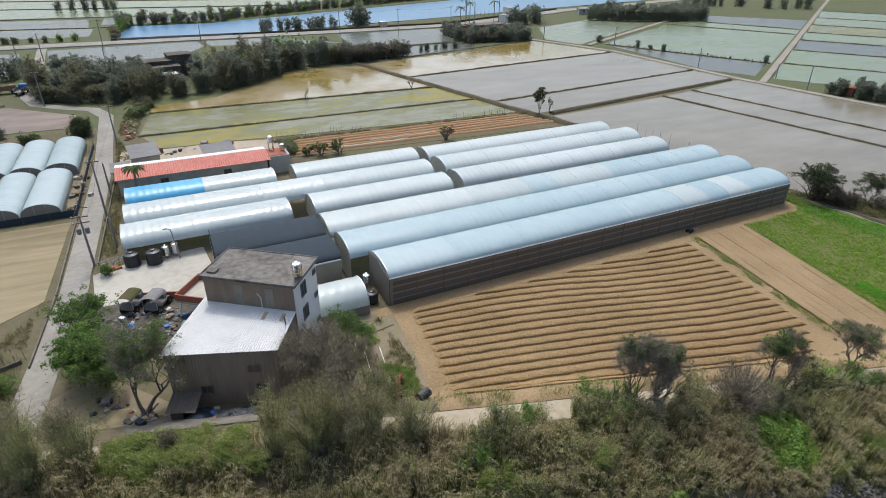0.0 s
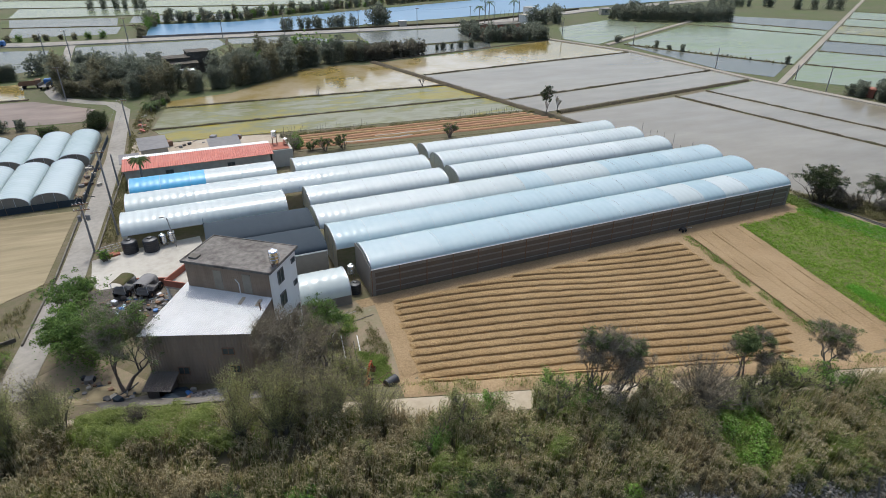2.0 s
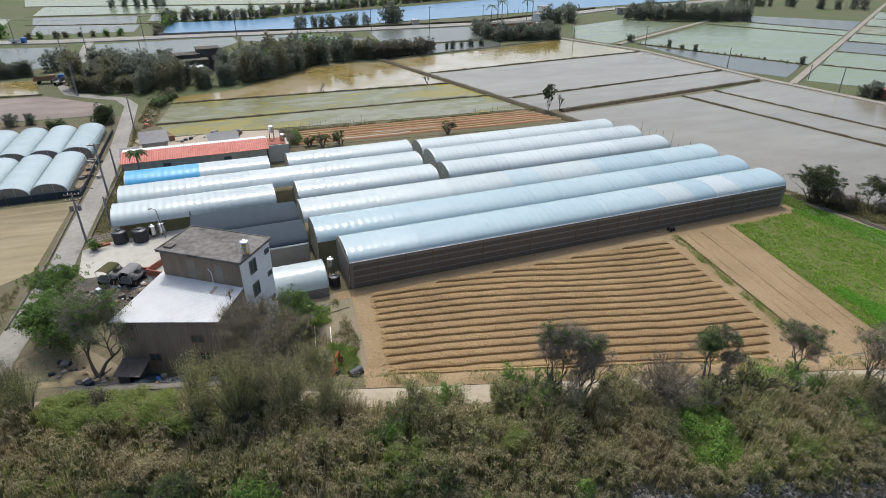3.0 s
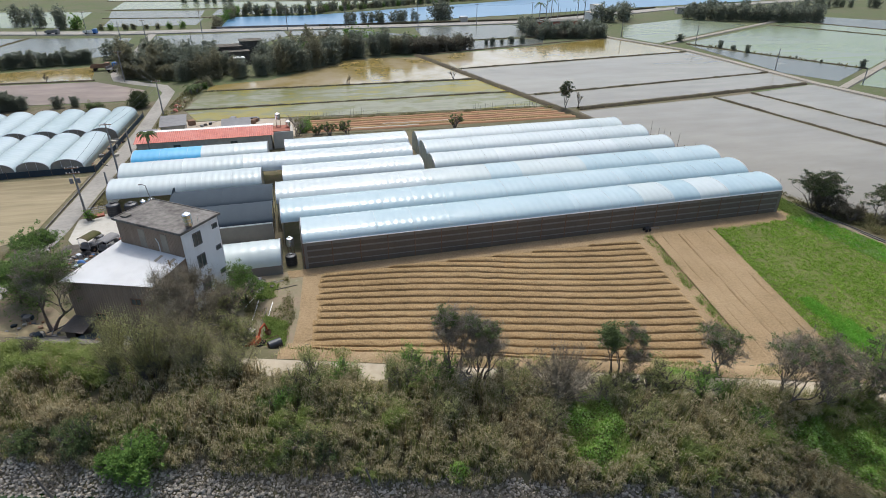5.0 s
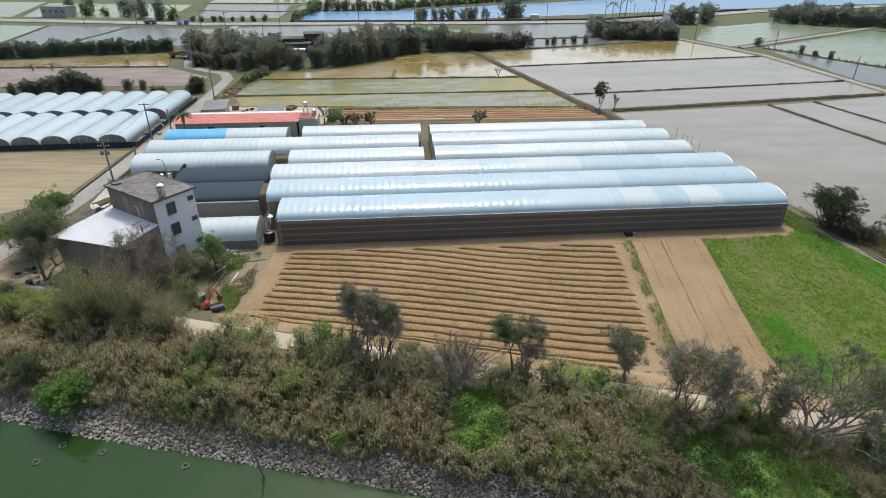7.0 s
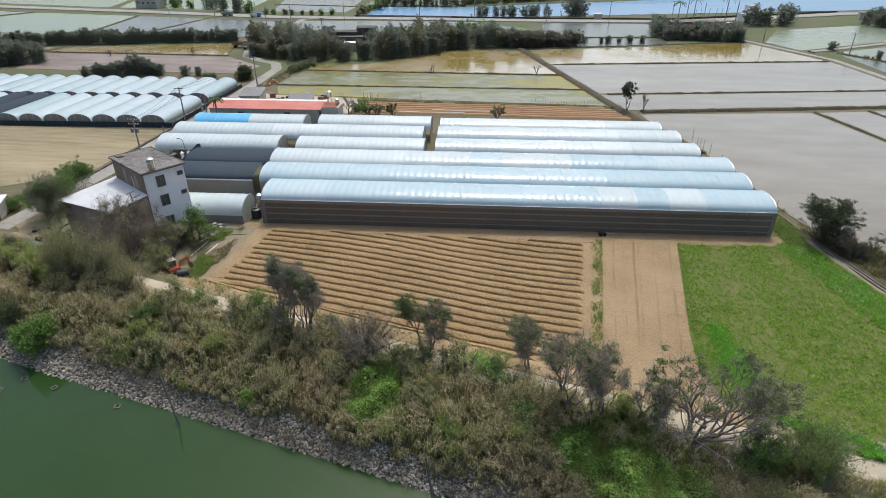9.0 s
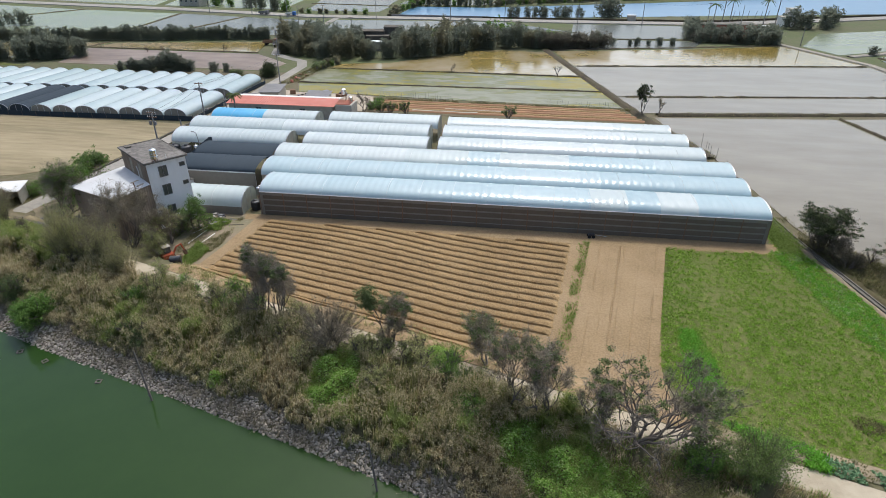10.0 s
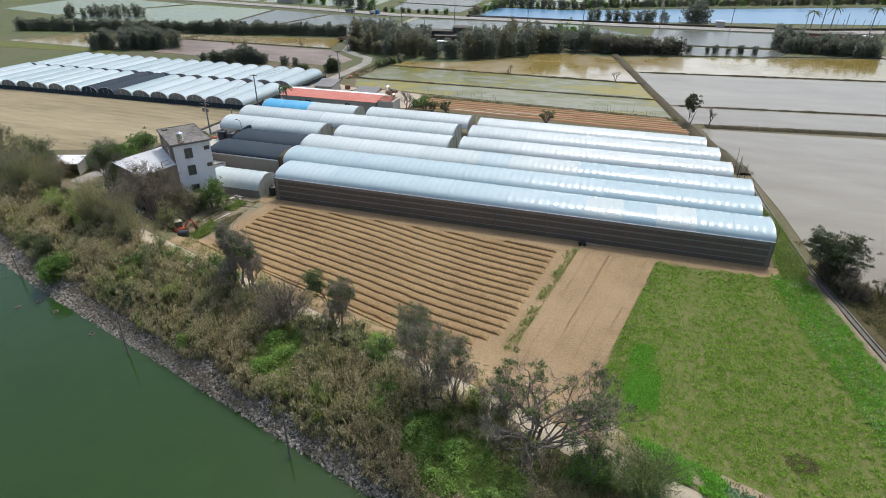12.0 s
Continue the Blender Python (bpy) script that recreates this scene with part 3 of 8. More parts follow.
for j in range(rows_ + 1):
    t = j / rows_
    y = 45.9 - 23.1 * t
    x0, x1 = 58.2 - 3.3 * t, 66.75 - 4.4 * t
    for i in range(121):
        s = i / 120
        x = x0 + (x1 - x0) * s
        w = s + 0.005 * noise.noise(Vector((y * 0.3, i * 0.01, 7)))
        d = sum(math.exp(-((w - c) / 0.010) ** 2) * k for c, k in ((0.14, 0.6), (0.27, 0.25), (0.41, 1.0), (0.47, 0.45), (0.66, 0.35), (0.88, 0.7)))
        d *= max(0.05, 0.5 + 1.3 * noise.noise(Vector((x * 0.9, y * 0.22, 2))))
        v.append((x, y, ground_z(x, y) + 0.05 + (0.16 - 0.22 * d) * min(1, (1 - t) * 8) + 0.03 * noise.noise(Vector((x * 2.5, y * 2.5, 9)))))
strip.add(v, [(j * 121 + i, (j + 1) * 121 + i, (j + 1) * 121 + i + 1, j * 121 + i + 1) for j in range(rows_) for i in range(120)])
solo("ground", strip, SOIL_PALE, "raked tan soil strip with shallow wheel ruts", "field", "", "structure")
sheet("ground", [(-12.0, 66.0), (-8.6, 67.4), (-0.2, 68.4), (1.0, 58), (-1.0, 50), (-4, 48.5), (-11.4, 60)], CONCRETE, "pale concrete farmyard", "yard", 0.06)
sheet("ground", [(16.3, 47), (17.3, 47), (16.9, 34.0), (15.5, 33.4)], SOIL_PALE, "beaten earth strip along the field", "path", 0.07)
sheet("ground", [(14.5, 46.9), (79.6, 49.3), (79.6, 46.7), (66.9, 46.0), (57.5, 45.6), (14.8, 45.4)], SOIL_PALE, "bare soil at the foot of the greenhouse", "field", 0.066)

sheet("ground", [(-17.9, 88), (-15.3, 88), (-14.9, 110), (-16.8, 112), (-17.6, 104)], EARTH2, "grey littered ground between the tunnels and the road", "ground", 0.05)

# dikes
def dike(pts, w=0.9, h=0.35, mat=None, label="narrow earth dike between flooded fields", wob=0.25):
    g = Geo()
    g.loft(polyline(pts, 1.5), [(-w, -0.1), (-w * 0.55, h * 0.8), (0, h), (w * 0.55, h * 0.8), (w, -0.1)], wob=wob)
    return solo("dike", g, mat or DIKE, label, "dike", "field dikes", "structure", True)


dike([(51.8, 174.5), (72.4, 98.2), (75.0, 92), (79.0, 79)], 1.3, 0.5, DIKE, "broad dark earth dike with dry weeds")
for a, b in [((-7.8, 119.8), (66.8, 122.2)), ((-5.8, 136.8), (62.4, 137.5)), ((60.5, 151.2), (139, 163.5)), ((70.0, 118.3), (142, 129.4)),
             ((110, 107.3), (131, 12)), ((121.5, 109.3), (143.5, 12)), ((52, 174.3), (128, 196)), ((174, 128.4), (148.2, 177.5)), ((242, 171.4), (213.6, 216)), ((258, 181.6), (232, 225.4)),
             ((-92, 154.8), (-35, 154.8)), ((-93, 165), (-93, 131)), ((-83, 198), (-79, 236)), ((-105, 197), (-113, 241)), ((59, 199), (110, 203)), ((12, 222), (13, 236)),
             ((-167, 247), (-192, 190)), ((-20, 286), (-70, 292)), ((-20, 325), (-78, 326)), ((-90, 375), (66, 354)), ((-105, 424), (108, 388))]:
    dike([a, b], 0.5, 0.28)
for p in EDGE[1:]:
    dike([p, (p[0] + 29.7, p[1] - 40)], 0.6, 0.3)
dike([(74.6, 104.0), (141.5, 115.2)], 0.9, 0.5, DIKE, "grassy dike between the fields")
DITCH_LINE = [(79.6, 76), (80.3, 68), (81.6, 58), (82.5, 51.6), (83.4, 47.2), (84.5, 42.6), (85.6, 37.6), (87.2, 31), (93.4, 6), (94.4, 2)]
for side in (-0.26, 0.26):
    g = Geo()
    g.loft(polyline(DITCH_LINE, 2), [(side - 0.09, -0.2), (side - 0.08, 0.16), (side + 0.08, 0.16), (side + 0.09, -0.2)])
    solo("ditch_wall", g, DITCH, "grey concrete wall of the irrigation ditch", "ditch", "", "structure")
g = Geo()
g.loft(polyline(DITCH_LINE, 2), [(-0.18, 0.03), (0.18, 0.03)])
solo("water", g, DITCH, "dark wet bed of the irrigation ditch", "ditch", "", "structure")
dike([(x + 0.95, y) for x, y in DITCH_LINE[3:]], 0.6, 0.22, BERM, "weedy bank beside the concrete ditch")
dike([(x - 0.75, y) for x, y in DITCH_LINE[2:]], 0.45, 0.12, EARTH2, "trodden earth edge of the ditch")

# ploughed field, bed by bed
field = thing("ploughed_field", "tan tilled soil in long raised beds between dark furrows", "field", kind="structure")
FIRST, LAST = -6, 12
TOP = 45.55


def furrow(k, x):
    """Where furrow k runs at x; the furrows slant from the west edge down to the path."""
    xw, yw = 18.0 - 0.11 * k, 44.75 - 1.1 * k
    xe, ye = 54.96 - 0.16 * k, 37.92 - (1.2 if k >= 0 else 1.337) * k
    s = min(1.0, max(0.0, (x - xw) / (xe - xw)))
    swell = max(0.22, 0.78 - 0.09 * max(0, k))
    bow = swell * math.sin(math.pi * s / 0.6) if s < 0.6 else -0.3 * math.sin(math.pi * (s - 0.6) / 0.4)
    return yw + (ye - yw) * (x - xw) / (xe - xw) + bow + 0.10 * noise.noise(Vector((x * 0.42, k * 1.7, 4)))


PROFILE = [(0.0, -0.10), (0.10, -0.09), (0.19, 0.13), (0.30, 0.24), (0.50, 0.27), (0.72, 0.25), (0.85, 0.17), (0.93, -0.09), (1.0, -0.11)]
for k in range(FIRST, LAST + 1):
    far_end = 55.0 - 0.16 * k - (0.0 if k < 9 else 0.9 * (k - 8)) + 0.3 * noise.noise(Vector((k * 3.3, 1, 2)))
    start = 17.9 - 0.11 * k + 0.4 * noise.noise(Vector((k * 2.1, 5, 2)))
    while start < far_end and furrow(k + 1, start) > TOP - 0.25:
        start += 0.2
    n = max(8, int((far_end - start) * 5.6))
    m, v, g = len(PROFILE), [], Geo()
    for i in range(n + 1):
        x = start + (far_end - start) * i / n
        y0, y1 = min(TOP, furrow(k, x)), furrow(k + 1, x)
        if k == LAST:
            y1 = max(y1, path_y(x) + 3.4)
        taper = min(1.0, i / 3, (n - i) / 3)
        for o, h in PROFILE:
            w = 0.07 * noise.noise(Vector((x * 1.0, k * 7 + o * 2, 1)))
            y = y0 + (y1 - y0) * (o + (w if 0 < o < 1 else 0))
            px = x + 0.10 * noise.noise(Vector((x * 0.3, y * 2.0, 8)))
            v.append((px, y, ground_z(px, y) + 0.07 + h * taper * (0.9 + 2.5 * w) + 0.055 * noise.noise(Vector((x * 4, y * 4, 5)))))
    g.add(v, [(i * m + j, i * m + j + 1, (i + 1) * m + j + 1, (i + 1) * m + j) for i in range(n) for j in range(m - 1)])
    part("soil_bed", g, SOIL, field)

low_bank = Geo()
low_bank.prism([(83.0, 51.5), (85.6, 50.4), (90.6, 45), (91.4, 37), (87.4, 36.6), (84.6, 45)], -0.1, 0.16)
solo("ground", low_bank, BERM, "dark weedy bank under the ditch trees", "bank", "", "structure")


# ---- greenhouses ----
GX, GY, GT = 16.5, 47.3, 1.9


def gh(lx, ly, z=0.0):
    c, s = math.cos(radians(GT)), math.sin(radians(GT))
    return (GX + lx * c - ly * s, GY + lx * s + ly * c, z)


def arc(w, eave, rise, n=14, lift=0.0):
    """Points across one arch: y from 0 to w, heights from the eave to the crown."""
    out = []
    for i in range(n + 1):
        a = math.pi * i / n
        out.append((w / 2 - (w / 2 + lift) * math.cos(a), eave + (rise + lift) * math.sin(a) ** 0.85 if 0 < i < n else eave))
    return out


def film_roof(x0, x1, w, eave, rise, pitch, sag, seed):
    """Film drawn over hoops, with a shallow sag between them and small wrinkles."""
    steps = max(2, int(round((x1 - x0) / pitch))) * 4
    prof, g, v = arc(w, eave, rise, 20), Geo(), []
    for i in range(steps + 1):
        x, ph = x0 + (x1 - x0) * i / steps, i % 4 / 4
        d = -sag * math.sin(math.pi * ph) ** 2
        for j, (y, z) in enumerate(prof):
            wr = 0.012 * noise.noise(Vector((x * 1.3, y * 0.9, seed)))
            k = d + wr if 0 < j < len(prof) - 1 else 0
            v.append((x, y + k * (y - w / 2) / (w / 2) * 0.5, z + k))
    m = len(prof)
    g.add(v, [(i * m + j, (i + 1) * m + j, (i + 1) * m + j + 1, i * m + j + 1) for i in range(steps) for j in range(m - 1)])
    return g


def arch_wall(x, w, eave, rise, base=0.0):
    g, p = Geo(), arc(w, eave, rise, 14)
    n = len(p)
    v = [(x, y, z) for y, z in p] + [(x, y, base) for y, z in p]
    return g.add(v, [(i, i + 1, n + i + 1, n + i) for i in range(n - 1)])


def tunnel(lx0, lx1, lyc, w=5.75, eave=3.15, rise=1.45, film=None, panels=None, label="", side=True, ends=True, pitch=0.9, sag=0.032, posts=True):
    """One arched span on its own frame of hoops and posts; lx0 is its west end."""
    film = film or FILM
    L = lx1 - lx0
    th = thing("polytunnel", label or "long arched tunnel of whitish plastic film over steel hoops", "greenhouse", gh(lx0, lyc - w / 2), GT, "farm tunnels")
    cuts = panels or [(i / max(1, round(L / 9)), film) for i in range(max(1, round(L / 9)))]
    cuts = cuts + [(1.0, None)]
    for (a, mat), (b, _) in zip(cuts, cuts[1:]):
        part("roof_film", film_roof(a * L, b * L, w, eave, rise, pitch, sag, lyc + a * 10), mat, th, smooth=True)
    g = Geo()
    g.tube([(0, y, z - 0.06) for y, z in arc(w, eave, rise, 10)], 0.03, seg=5)
    me = mesh_of("hoop", g, STEEL)
    n = int(L / (pitch * 2))
    for i in range(n + 1):
        share("hoop", me, th, (L * i / n, 0, 0))
    g = Geo()
    g.tube([(0, y, z + 0.008) for y, z in arc(w, eave, rise, 20)], 0.013, seg=4)
    me = mesh_of("strap", g, WHITEMETAL)
    n = int(L / 3.9)
    for i in range(1, n):
        share("strap", me, th, (L * i / n, 0, 0))
    if posts:
        g = Geo()
        g.tube([(0, 0, -0.1), (0, 0, eave)], 0.045, seg=6)
        me = mesh_of("post", g, STEEL)
        n = int(L / 6.2)
        for i in range(n + 1):
            share("post", me, th, (L * i / n, w - 0.02, 0))
            if not side:
                share("post", me, th, (L * i / n, 0.02, 0))
    for y in ((0, w) if side else (w,)):
        g = Geo()
        g.tube([(0, y, eave), (L, y, eave)], 0.05, seg=6)
        part("gutter_rail", g, STEEL, th)
    if ends:
        for x in (0.03, L - 0.03):
            part("end_wall", arch_wall(x, w, eave, rise), FILM_END, th)
            g = Geo()
            g.tube([(x, y, z) for y, z in arc(w, eave, rise, 14)], 0.05, seg=6)
            for y in (w * 0.33, w * 0.67):
                g.tube([(x, y, 0), (x, y, eave + rise * 0.85)], 0.035, seg=5)
            part("end_frame", g, STEEL, th)
    return th


BF, WF = FILM_BLUE, FILM
tunnel(0, 62.1, 2.87, rise=1.1, panels=[(0, BF), (0.13, BF), (0.27, BF), (0.40, BF), (0.52, BF), (0.67, WF), (0.74, BF), (0.80, WF), (0.87, BF)], film=BF, label="wide-eaved greenhouse span of pale bluish film with netted side wall")
tunnel(-2.2, 61.6, 8.62, rise=1.3, film=BF, label="greenhouse span of pale bluish film joined to its neighbours")
tunnel(-2.7, 61.5, 14.37, rise=1.38, panels=[(0, WF), (0.15, WF), (0.3, WF), (0.44, BF), (0.51, WF), (0.66, BF), (0.84, BF)], label="greenhouse span of whitish film joined to its neighbours")
LOW = dict(eave=1.95, rise=1.5, w=5.6)
tunnel(20.0, 60.4, 23.9, label="arched tunnel of milky white film", **LOW)
tunnel(20.0, 59.2, 29.6, label="arched tunnel of milky white film", eave=2.2, rise=1.5, w=5.6)
tunnel(20.0, 57.8, 35.6, label="arched tunnel of milky white film", eave=1.95, rise=1.5, w=5.2)
tunnel(-1.9, 18.3, 23.6, label="arched tunnel of milky white film", **LOW)
tunnel(-24.4, -4.8, 23.7, label="arched tunnel of shiny white film by the road", **LOW)
tunnel(-24.0, 17.7, 28.8, label="long arched tunnel of shiny white film by the road", eave=2.3, rise=1.6, w=5.6)
tunnel(-1.4, 18.4, 35.6, label="arched tunnel of milky white film", eave=2.15, rise=1.5, w=5.3)
tunnel(-23.9, -4.1, 36.0, panels=[(0, FILM_SKY), (0.26, FILM_SKY), (0.5, WF), (0.75, WF)], label="arched tunnel half covered in bright blue film", eave=1.95, rise=1.5, w=5.3)

# netted front wall of the first span
wall = thing("greenhouse_side_wall", "brown insect-net wall with grey rails along the greenhouse front", "greenhouse wall", gh(0, -0.04), GT)
for z0, z1, mat in ((0.0, 0.55, NET_WALL), (0.62, 1.25, NET_WALL), (1.42, 2.05, NET_WALL), (2.22, 2.75, NET_WALL)):
    for i in range(10):
        g = Geo()
        g.box(((i + 0.5) * 6.21, 0, z0), (6.15, 0.03, z1 - z0))
        part("net_panel", g, mat, wall)
for z, h in ((0.53, 0.10), (1.24, 0.18), (2.04, 0.18), (2.74, 0.42)):
    g = Geo()
    g.box((31.05, -0.03, z), (62.1, 0.06, h), ch=0.01)
    part("rail", g, NET_GREY, wall)
g = Geo()
g.tube([(0, -0.09, 3.17), (62.1, -0.09, 3.17)], 0.045, seg=6)
part("film_hem", g, WHITEMETAL, wall, "white rolled hem of the roof film")
g = Geo()
g.box((0, -0.08, 0), (0.09, 0.07, 3.12), ch=0.015)
me = mesh_of("wall_post", g, RUST)
for i in range(21):
    share("wall_post", me, wall, (i * 3.105, 0, 0))
g = Geo()
g.box((0.0, -0.05, 0), (0.35, 0.12, 3.2), ch=0.02)
share("corner_panel", mesh_of("corner_panel", g, NET_GREY), wall, (0.2, 0, 0))
share("corner_panel", bpy.data.meshes["corner_panel"], wall, (61.9, 0, 0))

# west gable sheet of the first span
g = Geo()
g.add([(-0.1, -0.1, 0), (-0.1, 5.6, 0), (-0.1, 5.6, 3.6), (-0.1, 2.9, 4.0), (-0.1, -0.1, 3.4), (-0.16, -0.1, 0), (-0.16, 5.6, 0), (-0.16, 5.6, 3.6), (-0.16, 2.9, 4.0), (-0.16, -0.1, 3.4)],
      [(0, 1, 2, 3, 4), (9, 8, 7, 6, 5), (0, 4, 9, 5), (4, 3, 8, 9), (3, 2, 7, 8), (1, 0, 5, 6), (2, 1, 6, 7)])
o = solo("gable_sheet", g, NET_GREY, "grey sheet closing the greenhouse's west end", "greenhouse wall")
o.matrix_basis = spot(GX, GY, 0, GT)

# shade-net house
net = thing("shade_house", "low shade house roofed with dark grey netting", "shade house", gh(-15.2, 5.9), GT)
for y0 in (0.0, 5.75):
    for x0, x1 in ((0, 6.0), (6.0, 12.1)):
        g = film_roof(x0, x1, 5.75, 3.3, 0.8, 1.55, 0.03, y0 + x0)
        g.v = [(x, y + y0, z) for x, y, z in g.v]
        part("net_roof", g, NET_DARK, net, smooth=True)
g = Geo()
g.box((6.0, -0.05, 0), (12.0, 0.06, 3.2))
part("front_sheet", g, NET_GREY, net, "grey netting wall")
g = Geo()
g.box((6.0, -0.05, 3.15), (12.1, 0.12, 0.14), ch=0.02)
part("top_rail", g, STEEL, net)
g = Geo()
g.add([(-0.02, 0, 0), (-0.02, 11.5, 0), (-0.02, 11.5, 4.2), (-0.02, 10.6, 4.4), (-0.02, 0, 3.3), (0.02, 0, 0), (0.02, 11.5, 0), (0.02, 11.5, 4.2), (0.02, 10.6, 4.4), (0.02, 0, 3.3)],
      [(0, 1, 2, 3, 4), (9, 8, 7, 6, 5), (0, 4, 9, 5), (4, 3, 8, 9), (3, 2, 7, 8), (2, 1, 6, 7)])
part("side_net", g, NET_DARK, net)
g = Geo()
g.tube([(0, 0, -0.1), (0, 0, 3.3)], 0.045, seg=6)
me = mesh_of("post", g, STEEL)
for x in (0, 4, 8, 12):
    for y in (0, 5.75, 11.5):
        share("post", me, net, (x, y, 0))

# small white tunnel by the house
o = tunnel(-10.6, -2.4, 1.6, w=4.6, eave=1.1, rise=1.75, pitch=1.0, side=False, posts=False, label="small arched tunnel of white film beside the house")
for y in (0.0, 4.6):
    g = Geo()
    g.box((4.1, y, 0), (8.2, 0.05, 1.12))
    part("side_skirt", g, NET_GREY, o, "grey lower skirt")

# far tunnels across the road
def cross_tunnel(cx, y0, y1, film, label, dark=False):
    w, L, eave, rise = 4.6, y1 - y0, 0.85, 1.35
    th = thing("polytunnel", label, "greenhouse", (cx + w / 2, y0, 0), 90, "tunnels across the road")
    part("roof_film", film_roof(0, L, w, eave, rise, 0.9, 0.03, cx), film, th, smooth=True)
    for x in (0.03, L - 0.03):
        part("end_wall", arch_wall(x, w, eave, rise), NET_GREY if not dark else NET_DARK, th)
        g = Geo()
        g.tube([(x, y, z) for y, z in arc(w, eave, rise, 12)], 0.05, seg=5)
        part("end_frame", g, STEEL, th)
        for y in (w * 0.35, w * 0.65):
            g = Geo()
            g.tube([(x - 0.02 if x < 1 else x + 0.02, y, 0), (x - 0.02 if x < 1 else x + 0.02, y, eave + rise * 0.9)], 0.035, seg=5)
            part("end_post", g, STEEL, th)
    for y in (0, w):
        g = Geo()
        g.box((L / 2, y, 0), (L, 0.05, eave))
        part("side_wall", g, FILM_END, th)
    return th


DARK = (7, 8)
for i in range(17):
    net_on = i in DARK
    cross_tunnel(-19.1 - 4.68 * i, 84.9 - 0.28 * i, 99.9 - 0.1 * i, NET_DARK if net_on else FILM_GREEN, "arched tunnel under torn dark net" if net_on else "arched tunnel of pale greenish film", net_on)
    cross_tunnel(-18.55 - 4.62 * i, 101.9 - 0.25 * i, 117.0 - 0.12 * i, FILM_GREEN, "arched tunnel of pale greenish film")
fence = thing("net_fence", "low black net fence in front of the tunnels", "fence", (-15.2, 84.6, 0), 183.2)
g = Geo()
g.box((48, 0, 0), (96, 0.06, 0.95))
part("net", g, NET_DARK, fence)
g = Geo()
g.tube([(0, 0, 0), (0, 0, 1.15)], 0.04, seg=5)
me = mesh_of("post", g, WOOD)
for i in range(33):
    share("post", me, fence, (i * 3, 0.06, 0))
fence = thing("net_fence", "low black net fence along the road", "fence", (-15.1, 84.7, 0), 90)
g = Geo()
g.box((16, 0, 0), (32, 0.06, 0.8))
part("net", g, NET_DARK, fence)
for i in range(11):
    share("post", me, fence, (i * 3.2, 0.06, 0))

# ---- three-storey house ----
HO, HU = (6.13, 41.04), 54.5  # nearest corner, direction of the white face


def window(parent, w, h, mat_frame, at, turn):
    win = new("window")
    win.parent = parent
    win.matrix_basis = spot(at[0], at[1], at[2], turn)
    g = Geo()
    for s in (-w / 2, w / 2):
        g.box((s, 0, -0.05), (0.06, 0.1, h + 0.1), ch=0.01)
    g.box((0, 0, -0.05), (w - 0.06, 0.1, 0.05), ch=0.01)
    g.box((0, 0, h), (w - 0.06, 0.1, 0.05), ch=0.01)
    if w > 0.7:
        g.box((0, 0, 0), (0.05, 0.07, h))
    part("window_frame", g, mat_frame, win)
    g = Geo()
    g.box((0, 0.02, 0), (w, 0.02, h))
    part("pane", g, GLASS, win)
    return win


house = thing("house", "three-storey farmhouse, white rendered side, brown corrugated front, grey flat roof", "house", (HO[0], HO[1], 0), HU)
UL, VL, HH = 4.65, 8.15, 8.4
g = Geo()
g.box((UL / 2, 0.08, -0.3), (UL, 0.16, HH + 0.3))
part("wall", g, WHITEWALL, house, "white rendered wall")
g = Geo()
g.box((UL / 2, VL - 0.08, -0.3), (UL, 0.16, HH + 0.3))
g.box((UL - 0.08, VL / 2, -0.3), (0.16, VL - 0.33, HH + 0.3))
g.box((0.08, VL / 2, -0.3), (0.16, VL - 0.33, HH + 0.3))
part("wall", g, WHITEWALL, house)
g = Geo()
n = 83
for i in range(n):
    y = 0.02 + i * (VL - 0.04) / n
    g.box((-0.03 - (0.02 if i % 2 else 0), y + 0.05, 0), (0.04, (VL - 0.04) / n, HH - 0.02))
part("cladding", g, CLADDING, house, "brown corrugated cladding")
g = Geo()
g.box((UL / 2, VL / 2, HH), (UL + 0.5, VL + 0.5, 0.16), ch=0.03)
part("roof", g, ROOFDECK, house, "stained grey roof deck")
g = Geo()
for c, s in (((UL / 2, -0.2, HH + 0.16), (UL + 0.5, 0.1, 0.07)), ((UL / 2, VL + 0.2, HH + 0.16), (UL + 0.5, 0.1, 0.07)), ((-0.2, VL / 2, HH + 0.16), (0.1, VL + 0.3, 0.07)), ((UL + 0.2, VL / 2, HH + 0.16), (0.1, VL + 0.3, 0.07))):
    g.box(c, s, ch=0.015)
part("roof_edge", g, ROOFDECK, house)
g = Geo()
g.box((0.7, VL - 0.6, HH + 0.16), (0.7, 0.8, 0.16), ch=0.02)
part("roof_hatch", g, DITCH, house, "small dark roof hatch")
g = Geo()
g.tube([(UL * 0.55, 0.3, HH + 0.16), (UL * 0.55, 0.3, HH + 0.6)], 0.035, seg=6)
part("vent_pipe", g, WHITEMETAL, house, "short white vent pipe")
for z in (1.5, 4.2, 6.55):
    window(house, 0.95, 1.25, GREYROOF, (1.75, -0.03, z), 0)
    window(house, 0.62, 0.42, GREYROOF, (4.1, -0.03, z + 0.75), 0)
for b in (2.2, 5.0):
    g = Geo()
    g.box((-0.07, b, 6.15), (0.06, 0.8, 1.85), ch=0.015)
    part("door", g, TRACK, house, "pale grey metal door to the lean-to roof")
g = Geo()
g.tube([(-0.1, 3.0, 5.7), (-0.1, 3.0, 7.0), (-0.1, 3.3, 7.4)], 0.05, seg=6)
part("pipe", g, WHITEMETAL, house, "white drain pipe")
tank = thing("water_tank", "stainless steel water tank on the roof corner", "water tank", (6.77, 42.02, HH + 0.16))
g = Geo()
